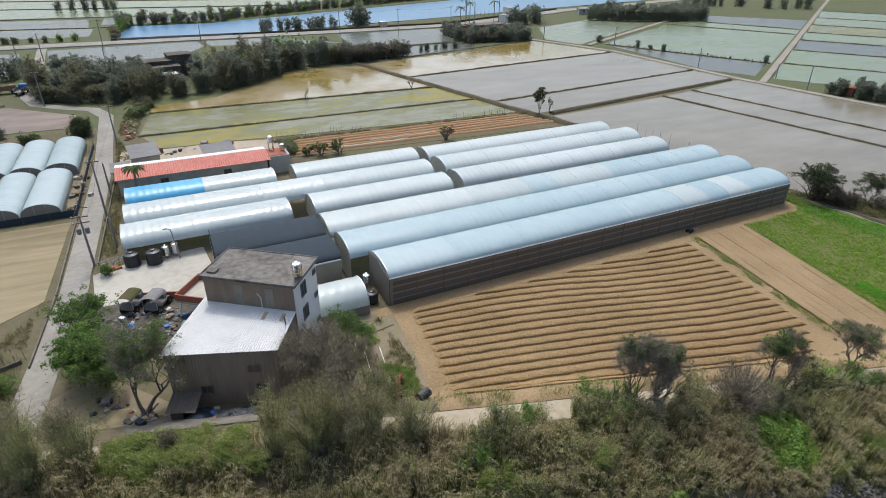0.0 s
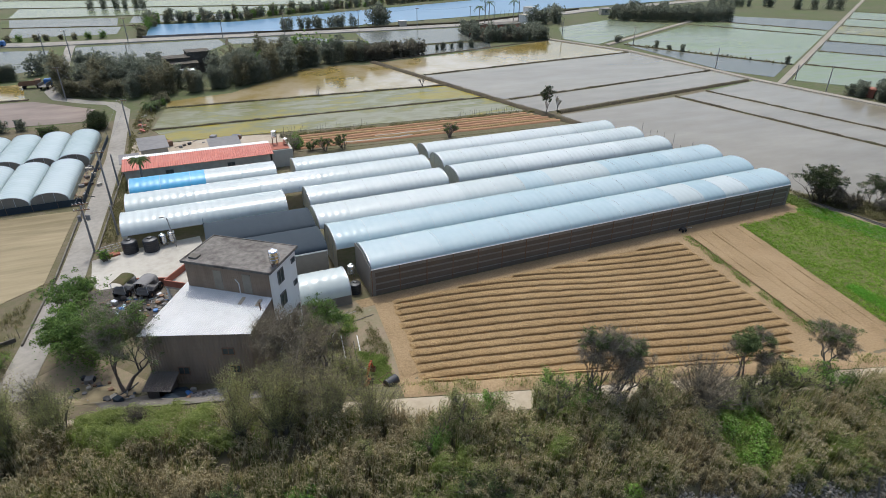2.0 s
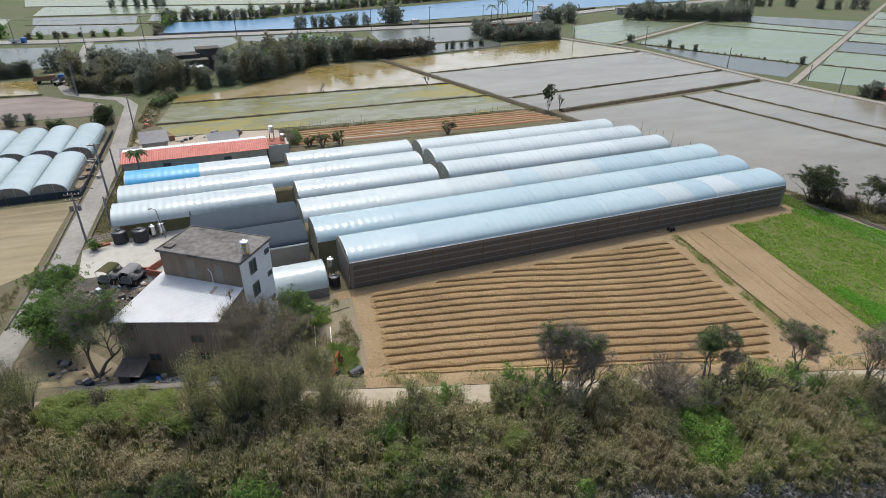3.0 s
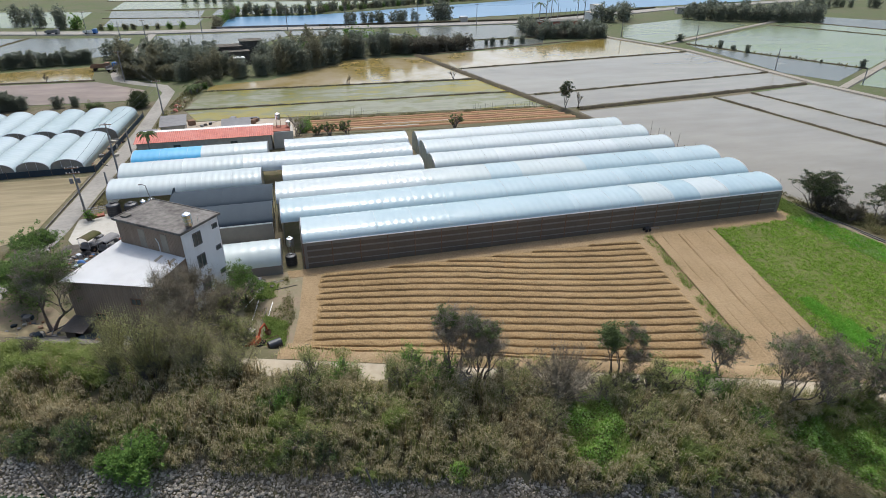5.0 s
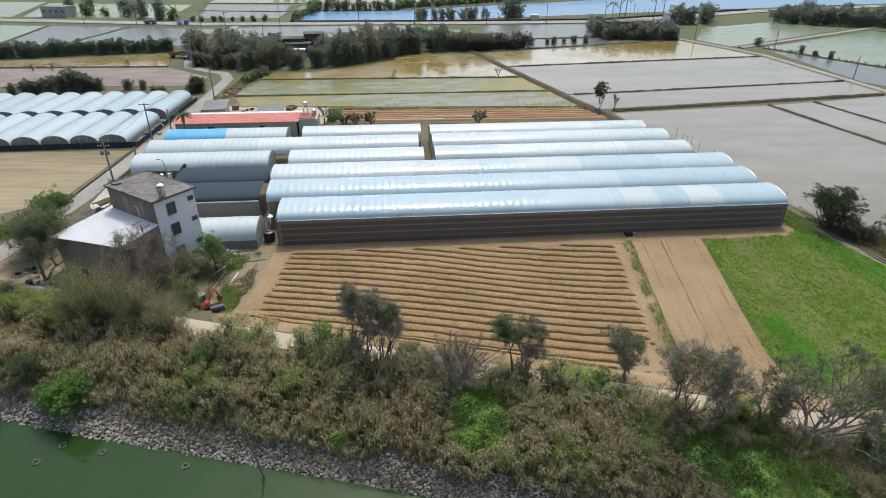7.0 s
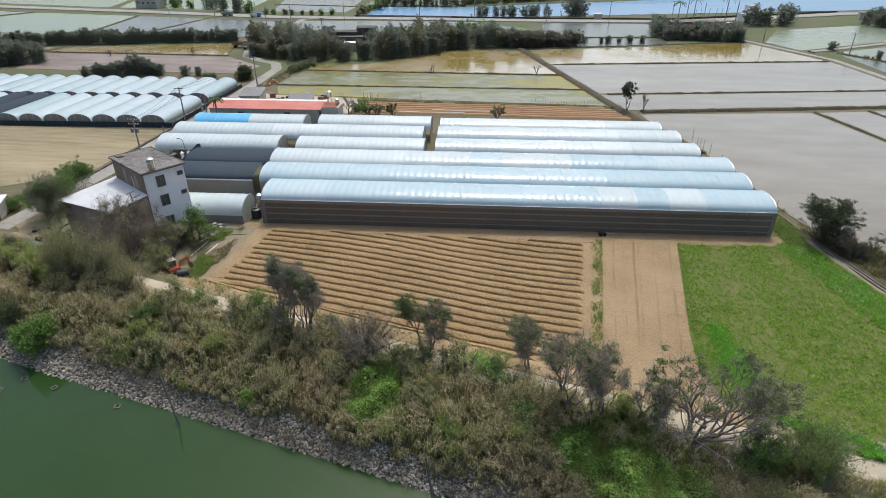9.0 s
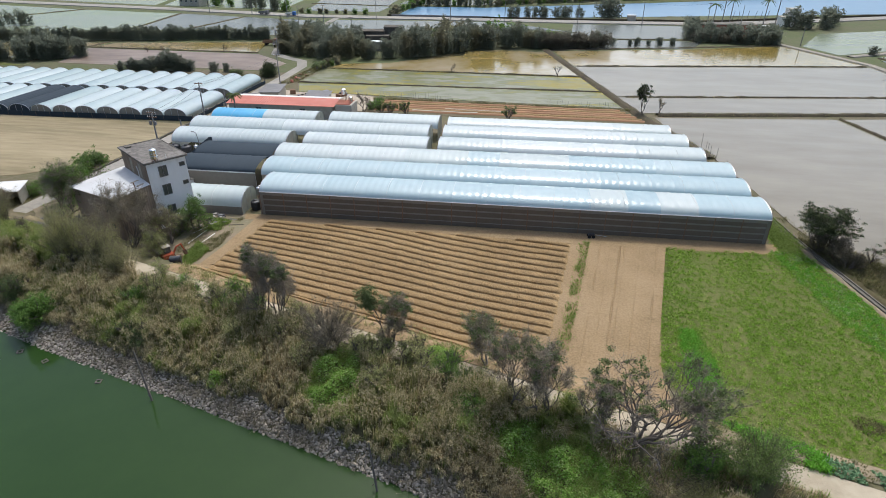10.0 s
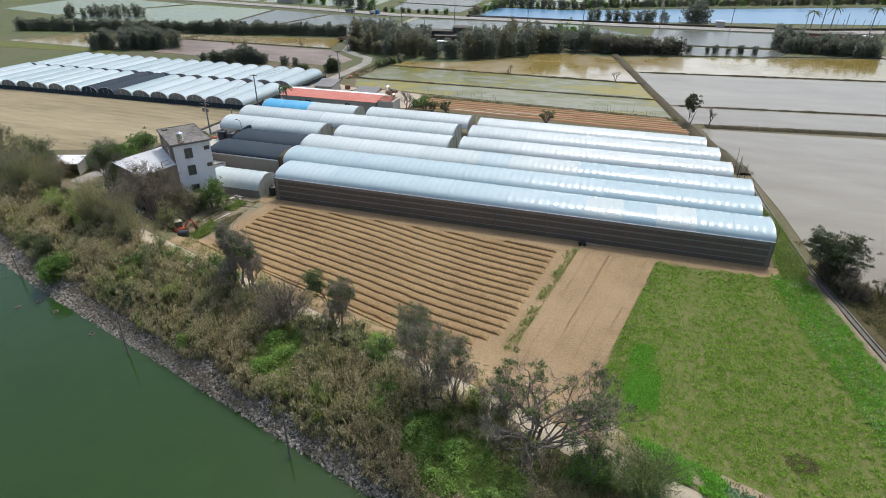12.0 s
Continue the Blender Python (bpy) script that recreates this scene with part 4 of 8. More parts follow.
g.lathe((0, 0, 0.35), [(0.40, 0), (0.42, 0.05), (0.42, 0.30), (0.435, 0.33), (0.42, 0.36), (0.42, 0.62), (0.435, 0.65), (0.42, 0.68), (0.42, 1.0), (0.36, 1.1), (0.12, 1.2), (0.12, 1.25), (0.02, 1.26)], 20)
part("tank_body", g, STAINLESS, tank, smooth=False)
g = Geo()
for k in range(4):
    g.box((0.3 * math.cos(k * 1.57 + 0.8), 0.3 * math.sin(k * 1.57 + 0.8), 0), (0.06, 0.06, 0.36))
g.lathe((0, 0, 0.3), [(0.4, 0), (0.4, 0.05)], 16)
part("stand", g, RUST, tank)

# lean-to with white sheet roof
SC = [(-4.73, 40.55, 5.08), (3.84, 37.22, 5.37), (6.18, 41.14, 6.01), (-0.71, 46.32, 6.01)]
shed = thing("lean_to_shed", "brown corrugated lean-to under a white metal sheet roof", "shed")


def quad_at(u, v, lift=0.0):
    a = Vector(SC[0]).lerp(Vector(SC[1]), u)
    b = Vector(SC[3]).lerp(Vector(SC[2]), u)
    p = a.lerp(b, v)
    return (p.x, p.y, p.z + lift)


g, nu = Geo(), 96
v = []
for i in range(nu + 1):
    h = 0.06 if i % 2 else 0.0
    v += [quad_at(i / nu, 0, h), quad_at(i / nu, 1, h), quad_at(i / nu, 0, h - 0.03), quad_at(i / nu, 1, h - 0.03)]
f = []
for i in range(nu):
    k = i * 4
    f += [(k, k + 4, k + 5, k + 1), (k + 2, k + 3, k + 7, k + 6), (k, k + 2, k + 6, k + 4), (k + 1, k + 5, k + 7, k + 3)]
g.add(v, f)
part("roof", g, WHITEMETAL, shed, "white ribbed metal roof")
for u, v0 in ((0.72, 0.78), (0.9, 0.78)):
    g = Geo()
    p = [quad_at(u + a, v0 + b, 0.06) for a, b in ((-0.02, -0.09), (0.02, -0.09), (0.02, 0.09), (-0.02, 0.09))]
    g.add(p + [(x, y, z - 0.03) for x, y, z in p], [(0, 1, 2, 3), (0, 4, 5, 1), (1, 5, 6, 2), (2, 6, 7, 3), (3, 7, 4, 0)])
    part("skylight", g, PATHWAY, shed, "dull translucent roof strip")


def ribbed_wall(a, b, za, zb, n):
    g, d = Geo(), Vector((b[0] - a[0], b[1] - a[1], 0)).normalized()
    o = Vector((d.y, -d.x, 0))
    v = []
    for i in range(n + 1):
        t = i / n
        x, y = a[0] + (b[0] - a[0]) * t, a[1] + (b[1] - a[1]) * t
        k = 0.045 * (i % 2)
        for z in (-0.3, za + (zb - za) * t):
            v += [(x + o.x * k, y + o.y * k, z), (x + o.x * (k - 0.05), y + o.y * (k - 0.05), z)]
    f = []
    for i in range(n):
        k = i * 4
        f += [(k, k + 4, k + 6, k + 2), (k + 1, k + 3, k + 7, k + 5), (k + 2, k + 6, k + 7, k + 3)]
    return g.add(v, f)


WALLS = [(-4.38, 40.7, 5.05), (3.74, 37.53, 5.32), (5.99, 41.04, 5.91), (-0.71, 46.13, 5.91)]
for i, j, n in ((0, 1, 70), (1, 2, 32), (3, 0, 50)):
    part("wall", ribbed_wall(WALLS[i][:2], WALLS[j][:2], WALLS[i][2], WALLS[j][2], n), CLADDING, shed)
(ax, ay, _), (bx, by, _) = WALLS[:2]
ang = math.degrees(math.atan2(by - ay, bx - ax))
for px, pz, w, h in ((0.78, 3.2, 0.95, 0.6), (0.32, 1.1, 0.9, 0.7), (0.82, 1.3, 0.8, 0.7)):
    window(shed, w, h, RUST, (ax + (bx - ax) * px - 0.03, ay + (by - ay) * px - 0.07, pz), ang)
g = Geo()
g.tube([(5.0, 39.8, 5.5), (4.95, 39.75, 6.6)], 0.06, seg=8)
part("flue", g, RUST, shed, "thin rusty flue")

# walled terrace beside the house
porch = thing("terrace", "small terrace with a red-brown parapet beside the house", "terrace", (HO[0], HO[1], 0), HU)
g = Geo()
g.box((6.6, 11.8, 1.85), (4.2, 6.6, 0.22), ch=0.03)
part("slab", g, CONCRETE, porch)
g = Geo()
g.box((7.2, 11.6, -0.1), (2.8, 6.0, 1.95))
part("wall", g, WHITEWALL, porch)
for c, s in (((6.6, 15.03, 2.07), (4.2, 0.14, 0.7)), ((4.57, 11.8, 2.07), (0.14, 6.3, 0.7)), ((8.63, 11.8, 2.07), (0.14, 6.3, 0.7))):
    g = Geo()
    g.box(c, s, ch=0.02)
    part("parapet", g, BRICKRED, porch, "red-brown tiled parapet")
g = Geo()
g.box((0, 0, -0.1), (0.24, 0.24, 1.95), ch=0.02)
me = mesh_of("post", g, WHITEWALL)
for q in (8.9, 12.0, 14.9):
    share("post", me, porch, (4.7, q, 0))

# ---- red-roofed farmhouse ----
red = thing("farm_cottage", "long low farmhouse with a red and white metal roof", "house", (-10.2, 89.0, 0), 2.0)
g = Geo()
g.box((11.0, 2.8, 0), (21.2, 5.2, 2.7))
part("wall", g, CONCRETE, red)


def ribbed_slope(x0, x1, y0, z0, y1, z1, n):
    g, v = Geo(), []
    for i in range(n + 1):
        x, h = x0 + (x1 - x0) * i / n, 0.05 * (i % 4 in (1, 2))
        v += [(x, y0, z0 + h), (x, y1, z1 + h), (x, y0, z0 + h - 0.03), (x, y1, z1 + h - 0.03)]
    f = []
    for i in range(n):
        k = i * 4
        f += [(k, k + 4, k + 5, k + 1), (k + 2, k + 3, k + 7, k + 6), (k, k + 2, k + 6, k + 4), (k + 1, k + 5, k + 7, k + 3)]
    return g.add(v, f)


part("roof", ribbed_slope(0.1, 22.1, -0.4, 2.75, 3.6, 3.35, 264), REDROOF, red, "red metal roof slope")
part("roof", ribbed_slope(0.1, 22.1, 3.62, 3.36, 6.0, 3.0, 264), WHITEMETAL, red, "white metal roof slope")
for x in (6.5, 15.5):
    window(red, 1.1, 0.9, GREYROOF, (x, 0.17, 1.1), 0)
annex = thing("brick_annex", "small red-tiled annex with steel water tanks on top", "shed", (12.0, 90.0, 0), 2.0)
g = Geo()
g.box((1.4, 2.4, 0), (3.4, 4.0, 2.9), ch=0.03)
part("wall", g, CONCRETE, annex)
g = Geo()
g.box((1.2, 2.4, 2.9), (3.0, 3.6, 0.1), ch=0.02)
part("roof", g, BRICKRED, annex, "red tiled roof")
for x, y, s, z in ((0.8, 3.6, 1.0, 1.2), (2.4, 2.6, 0.9, 0.1)):
    g = Geo()
    g.lathe((x, y, 3.0 + z), [(0.42 * s, 0), (0.45 * s, 0.05), (0.45 * s, 1.0 * s), (0.2 * s, 1.15 * s), (0.05, 1.2 * s)], 14)
    t_ = solo("water_tank", g, STAINLESS, "stainless steel water tank on a roof stand", "water tank", "roof tanks")
    t_.matrix_basis = spot(12.0, 90.0, 0, 2.0)
g = Geo()
for x in (0.45, 1.15):
    for y in (3.25, 3.95):
        g.tube([(x, y, 3.0), (x, y, 4.2)], 0.04, seg=5)
part("stand", g, RUST, annex)
for x, y, w, d, h, tn in ((-6.5, 102.5, 4.0, 5.5, 2.6, 8), (4.8, 100.0, 4.6, 3.2, 2.4, 5), (-9.8, 97.0, 2.4, 3.0, 2.0, 5)):
    t_ = thing("farm_shed", "small grey-roofed farm shed", "shed", (x, y, 0), tn)
    g = Geo()
    g.box((0, 0, 0), (w, d, h - 0.2))
    part("wall", g, CONCRETE, t_)
    g = Geo()
    g.add([(-w / 2 - 0.3, -d / 2 - 0.3, h - 0.25), (w / 2 + 0.3, -d / 2 - 0.3, h - 0.25), (w / 2 + 0.3, d / 2 + 0.3, h + 0.2), (-w / 2 - 0.3, d / 2 + 0.3, h + 0.2),
           (-w / 2 - 0.3, -d / 2 - 0.3, h - 0.17), (w / 2 + 0.3, -d / 2 - 0.3, h - 0.17), (w / 2 + 0.3, d / 2 + 0.3, h + 0.28), (-w / 2 - 0.3, d / 2 + 0.3, h + 0.28)],
          [(3, 2, 1, 0), (4, 5, 6, 7), (0, 1, 5, 4), (1, 2, 6, 5), (2, 3, 7, 6), (3, 0, 4, 7)])
    part("roof", g, GREYROOF, t_)


# ---- poles ----
def utility_pole(x, y, h, z=0.0, lean=(0, 0), arms=1, box=False, turn=0, label="grey concrete utility pole", wood=False):
    th = thing("utility_pole", label, "utility pole", (x, y, z), turn, "utility poles")
    g = Geo()
    g.tube([(0, 0, -0.4), (lean[0] * 0.5, lean[1] * 0.5, h * 0.5), (lean[0], lean[1], h)], 0.15, 0.10, 8)
    part("pole", g, WOOD if wood else POLE, th)
    for k in range(arms):
        zz = h - 0.25 - 0.7 * k
        g = Geo()
        g.box((lean[0], lean[1] - 0.12, zz), (1.7, 0.09, 0.1), ch=0.01)
        part("crossarm", g, RUST, th)
        for s in (-0.75, -0.35, 0.35, 0.75):
            g = Geo()
            g.lathe((lean[0] + s, lean[1] - 0.12, zz + 0.1), [(0.04, 0), (0.06, 0.04), (0.03, 0.08), (0.05, 0.12), (0.02, 0.17)], 8)
            part("insulator", g, WHITEMETAL, th)
    if box:
        for s in (-0.42, 0.42):
            g = Geo()
            g.lathe((lean[0] + s, lean[1] - 0.22, h - 2.2), [(0.2, 0), (0.23, 0.05), (0.23, 0.6), (0.17, 0.68), (0.05, 0.7)], 10)
            part("transformer", g, GREYROOF, th)
    return th


NEAR_POLES = [(-12.0, 68.5, 6.4, 2, True), (-11.4, 82.7, 8.0, 1, False), (-11.2, 90.5, 5.0, 0, False), (-11.4, 117.0, 7.0, 1, False), (-27.0, 151.5, 7.5, 1, False), (-16.4, 190.7, 6.5, 1, False), (-37.5, 194.5, 9.5, 0, False), (-34.5, 212, 8.0, 1, False), (11.7, 236.5, 8.5, 1, False), (34.3, 236.5, 8.5, 1, False), (63.7, 236.8, 8.5, 1, False), (88.9, 238, 8.5, 1, False)]
FAR_POLES = [(114, 240, 8.5, 1, False), (-20, 236, 8.5, 1, False), (-60, 236.5, 8.5, 1, False), (-100, 243, 8.5, 1, False), (-78, 240, 8.5, 0, False), (128, 245, 7.5, 0, False), (150.9, 176.1, 6.3, 1, False), (145.5, 130.7, 6.0, 0, False), (150.5, 98.4, 6.2, 0, False), (133.6, 196.9, 6.2, 0, False), (156, 112, 4.0, 0, False), (-9.8, 72.5, 4.0, 0, False)]
for x, y, h, a, b in NEAR_POLES + FAR_POLES:
    utility_pole(x, y, h, arms=a, box=b, lean=(0.0, 0.1))
lamp = thing("street_lamp", "thin leaning grey lamp post in the farmyard", "street lamp", (-2.9, 66.4, 0))
g = Geo()
g.tube([(0, 0, 0), (-0.15, 0, 2.0), (-0.35, 0, 3.9), (-0.75, -0.1, 4.15)], 0.07, 0.045, 7)
part("post", g, POLE, lamp)
g = Geo()
g.box((-0.9, -0.1, 4.1), (0.45, 0.2, 0.1), ch=0.03)
part("lamp_head", g, GREYROOF, lamp)

# posts in the river
for x, y, h, lx, ly in ((21.3, 15.3, 4.3, -1.1, 0.9), (42.0, 9.9, 3.7, -0.6, 0.8), (-1.0, 22.0, 2.6, -0.9, 0.5)):
    th = thing("mooring_post", "dark leaning wooden post standing in the river", "post", (x, y, -1.75), 0, "river posts")
    g = Geo()
    g.tube([(-lx * 0.3, -ly * 0.3, -1.5), (0, 0, 0), (lx * 0.5, ly * 0.5, h * 0.5), (lx, ly, h)], 0.10, 0.06, 8)
    part("shaft", g, WOOD, th)
    g = Geo()
    g.tube([(-0.35, 0.1, 0.35), (0.1, 0.05, 0.9)], 0.025, 0.02, 5)
    part("stick", g, WOOD, th)
for x, y, tn in ((4.4, 17.5, 0), (5.5, 19.0, 30), (8.8, 18.2, 60), (15.4, 16.6, 15)):
    th = thing("floating_frame", "small dark square floating frame on the water", "float", (x, y, -1.75), tn, "floating frames")
    for c, s in (((0, 0.2, -0.05), (0.5, 0.1, 0.14)), ((0, -0.2, -0.05), (0.5, 0.1, 0.14)), ((0.2, 0, -0.05), (0.1, 0.3, 0.14)), ((-0.2, 0, -0.05), (0.1, 0.3, 0.14))):
        g = Geo()
        g.box(c, s, ch=0.02)
        part("bar", g, WOOD, th)


# ---- plants ----
rng = np.random.default_rng(7)


def gz(x, y):
    return np.array([ground_z(a, b) for a, b in zip(x, y)])


def blades(base, per, height, spread, width, droop, wind=(0.0, 0.0), lean=0.35, rise=0.0):
    """Curved leaf blades: per of them from every base point, two quads each."""
    n = len(base) * per
    b = np.repeat(base, per, 0) + np.c_[rng.normal(0, spread, (n, 2)), np.zeros(n)]
    h = np.repeat(height, per) * rng.uniform(0.6, 1.15, n)
    if rise:
        up = rng.uniform(0, rise, n)
        b[:, 2] += up * h
        h = h * (1 - 0.85 * up)
    az = rng.uniform(0, 2 * np.pi, n)
    d = np.c_[np.cos(az), np.sin(az)] * rng.uniform(0.2, 1.0, (n, 1)) + np.array(wind)
    s = np.c_[-np.sin(az), np.cos(az), rng.uniform(-0.4, 0.4, n)]
    w = width * rng.uniform(0.6, 1.3, n)[:, None]
    p0 = b
    p1 = b + np.c_[d * (h * lean)[:, None] * 0.5, h * 0.72]
    p2 = b + np.c_[d * (h * (lean + droop))[:, None], h * (1.0 - droop * rng.uniform(0.3, 1.0, n))]
    v = np.stack([p0 - s * w * 0.6, p0 + s * w * 0.6, p1 + s * w, p1 - s * w, p2], 1).reshape(-1, 3)
    k = np.arange(n)[:, None] * 5
    return v, np.concatenate([k + [0, 1, 2], k + [0, 2, 3], k + [3, 2, 4]], 1).reshape(-1, 3)


def leaves(c, size, squash=1.0, up=1.3):
    """One small leaf at every point, its face turned more or less upwards."""
    n = len(c)
    nn = rng.normal(0, 1, (n, 3)) + [0, 0, up]
    a = np.cross(nn, rng.normal(0, 1, (n, 3)))
    a /= np.linalg.norm(a, axis=1)[:, None] + 1e-6
    b = np.cross(nn, a)
    b /= np.linalg.norm(b, axis=1)[:, None] + 1e-6
    s = size * rng.uniform(0.55, 1.3, (n, 1))
    v = np.stack([c - a * s, c + b * s * 0.45 * squash, c + a * s, c - b * s * 0.45 * squash], 1).reshape(-1, 3)
    return v, np.arange(n * 4).reshape(-1, 4)


def joined(*pieces):
    v, f, k = [], [], 0
    for a, b in pieces:
        v.append(a)
        f.append(b + k)
        k += len(a)
    return np.concatenate(v), np.concatenate(f)


def skeleton(H, spread, fork, seed, limbs=4, depth=3, r0=0.17, stems=1, up=0.55, bend=0.25, ratio=1.0):
    """Trunk and limbs as tapered tubes, and the points along the outer twigs."""
    rd = random.Random(seed)
    g, tips = Geo(), []

    def branch(p, d, L, r, level):
        q = [Vector(p)]
        for k in range(3):
            d = (d + Vector((rd.gauss(0, bend), rd.gauss(0, bend), rd.gauss(0, bend * 0.5) + 0.05))).normalized()
            q.append(q[-1] + d * L / 3)
        g.tube(q, r, r * 0.6, 6 if level < 2 else 4, cap=False)
        if level >= depth:
            tips.extend([q[1], q[2], q[3], q[3]])
            return
        if level >= depth - 1:
            tips.append(q[3])
        for k in range(limbs if level == 0 else rd.randint(2, 4)):
            a = rd.uniform(0, 6.283)
            side = Vector((math.cos(a), math.sin(a), rd.uniform(-0.1, 0.7)))
            nd = (d * up + side * (1 - up)).normalized()
            branch(q[rd.choice((2, 3, 3))], nd, L * (ratio if level == 0 else 1.0) * rd.uniform(0.6, 0.9), r * 0.6, level + 1)

    for s in range(stems):
        a = rd.uniform(0, 6.283)
        d = Vector((math.cos(a) * 0.35 * (stems > 1), math.sin(a) * 0.35 * (stems > 1), 1)).normalized()
        branch((0.15 * math.cos(a) * (stems > 1), 0.15 * math.sin(a) * (stems > 1), -0.2), d, H * fork, r0 * (1 if stems == 1 else 0.65), 0)
    t = np.array([tuple(p) for p in tips])
    top = t[:, 2].max()
    wide = max(0.1, np.percentile(np.hypot(t[:, 0], t[:, 1]), 92))
    kz, kx = H * 0.95 / top, spread / wide
    g.v = [(x * (1 + (kx - 1) * min(1, max(0, z) / (0.4 * top))), y * (1 + (kx - 1) * min(1, max(0, z) / (0.4 * top))), z * kz) for x, y, z in g.v]
    m = 1 + (kx - 1) * np.clip(t[:, 2] / (0.4 * top), 0, 1)
    return g, np.c_[t[:, 0] * m, t[:, 1] * m, t[:, 2] * kz]


def crown_points(tips, n, r, flat=0.75, skirt=0.0):
    hubs = tips[rng.integers(0, len(tips), max(12, n // 45))] + rng.normal(0, 0.8, (max(12, n // 45), 3)) * np.array([r, r, r * flat])
    c = hubs[rng.integers(0, len(hubs), n)] + rng.normal(0, 0.36, (n, 3)) * np.array([r, r, r * flat])
    low = rng.uniform(0, 1, n) < skirt
    c[low, 2] *= rng.uniform(0.08, 0.9, low.sum())
    c[:, 2] = np.maximum(c[:, 2], 0.05)
    return c


def twigs(tips, n, L, width=0.010):
    b = tips[rng.integers(0, len(tips), n)]
    d = rng.normal(0, 1, (n, 3)) + np.array([0, 0, 0.7])
    d *= L / np.linalg.norm(d, axis=1)[:, None] * rng.uniform(0.4, 1.2, (n, 1))
    s = np.cross(d, rng.normal(0, 1, (n, 3)))
    s *= width / (np.linalg.norm(s, axis=1)[:, None] + 1e-6)
    v = np.stack([b - s, b + s, b + d + s * 0.3, b + d - s * 0.3], 1).reshape(-1, 3)
    return v, np.arange(n * 4).reshape(-1, 4)


def tree(name, x, y, H, spread, leaf, n, size, seed, label, category="tree", fork=0.4, clump=0.35, bark=None, tw=0, z=None, group="", twmat=None, skirt=0.0, dens=1.3, flat=0.75, top=0.0, lean=(0, 0), leaf2=None, n2=0, size2=0.08, **kw):
    """A trunk with limbs, fine branchwork and a crown; leaf2 gives tufts of another foliage near the top."""
    n, size = int(n * dens), size * 1.02 / math.sqrt(dens)
    th = thing(name, label, category, (x, y, ground_z(x, y) if z is None else z), 0, group)
    g, tips = skeleton(H, spread, fork, seed, **kw)
    g.v = [(a + lean[0] * c / H, b + lean[1] * c / H, c) for a, b, c in g.v]
    tips = tips + np.c_[tips[:, 2] * lean[0] / H, tips[:, 2] * lean[1] / H, np.zeros(len(tips))]
    part("trunk", g, bark or BARK, th)
    if tw:
        tagged(part("branchwork", twigs(tips, int(tw * 0.8), H * 0.11, 0.009), twmat or TWIG, th), kind="stuff")
    if n:
        high = tips[tips[:, 2] >= top * H]
        part("crown", leaves(crown_points(high, n, clump, flat, skirt), size), leaf, th)
    if n2:
        high = tips[tips[:, 2] >= np.percentile(tips[:, 2], 62)]
        part("foliage", leaves(crown_points(high, n2, clump * 1.1, 0.6), size2), leaf2, th, "green leaf tufts")
    return th


def feather(name, x, y, H, r, leaf, n, seed, label, category="shrub", group="", stems=70, bare=0.22, long=0.17, wide=0.017, bark=None, hubs=9, tw=0, lean=(0.0, 0.0), even=0.25):
    """A shrub of many upright thin stems with fine drooping leaves along their upper part."""
    q = np.random.default_rng(seed)
    th = thing(name, label, category, (x, y, ground_z(x, y)), 0, group)
    az, rad = q.uniform(0, 6.283, hubs), r * 0.68 * np.sqrt(q.uniform(0.02, 1, hubs))
    hub = np.c_[rad * np.cos(az), rad * np.sin(az)]
    high = H * (1 - even * (rad / r) ** 2) * q.uniform(0.8, 1.0, hubs)
    pick = q.integers(0, hubs, stems)
    foot = hub[pick] * 0.3 + q.normal(0, 0.12, (stems, 2))
    head = hub[pick] + q.normal(0, r * 0.33, (stems, 2)) + np.array(lean)
    top = high[pick] * q.uniform(0.5, 1.04, stems)
    g = Geo()
    line_ = lambda t, k: np.c_[foot[k] + (head[k] - foot[k]) * (t ** 1.25)[:, None], top[k] * (1.12 * t - 0.12 * t * t) - 0.1]
    for k in range(stems):
        t = np.linspace(0, 1, 5)
        p = line_(t, np.full(5, k))
        p[1:, :2] += q.normal(0, 0.05, (4, 2))
        g.tube([tuple(a) for a in p], 0.030, 0.008, 4, cap=False)
    tagged(part("branchwork", g, bark or BARK, th), kind="stuff")
    t = bare + (1 - bare) * q.uniform(0, 1, n) ** 0.75
    k = q.integers(0, stems, n)
    c = line_(t, k) + q.normal(0, 1, (n, 3)) * np.array([0.16, 0.16, 0.10]) * (0.5 + t)[:, None]
    out = head[k] - foot[k]
    out = out / (np.linalg.norm(out, axis=1)[:, None] + 0.2)
    d = np.c_[out * 0.5, np.full(n, 0.15)] + q.normal(0, 0.55, (n, 3)) + np.array([0.25, -0.1, 0])
    d *= long * q.uniform(0.5, 1.2, (n, 1)) / (np.linalg.norm(d, axis=1)[:, None] + 1e-6)
    s = np.cross(d, q.normal(0, 1, (n, 3)))
    s *= wide / (np.linalg.norm(s, axis=1)[:, None] + 1e-6)
    v = np.stack([c, c + d * 0.5 + s, c + d - [0, 0, long * 0.25], c + d * 0.5 - s], 1).reshape(-1, 3)
    part("foliage", (v, np.arange(n * 4).reshape(-1, 4)), leaf, th)
    if tw:
        tips = line_(q.uniform(0.4, 1, 400), q.integers(0, stems, 400))
        tagged(part("branchwork", twigs(tips, tw, H * 0.12, 0.008), TWIG, th), kind="stuff")
    return th


# reeds and grass on the river bank
def scatter(n, x0, x1, n0, n1):
    x = rng.uniform(x0, x1, n)
    m = rng.uniform(n0, n1, n)
    return x, path_y(x) + m / 0.9617, m


def patchy(x, y, sc, seed):
    return np.array([noise.noise(Vector((a * sc, b * sc, seed))) for a, b in zip(x, y)])


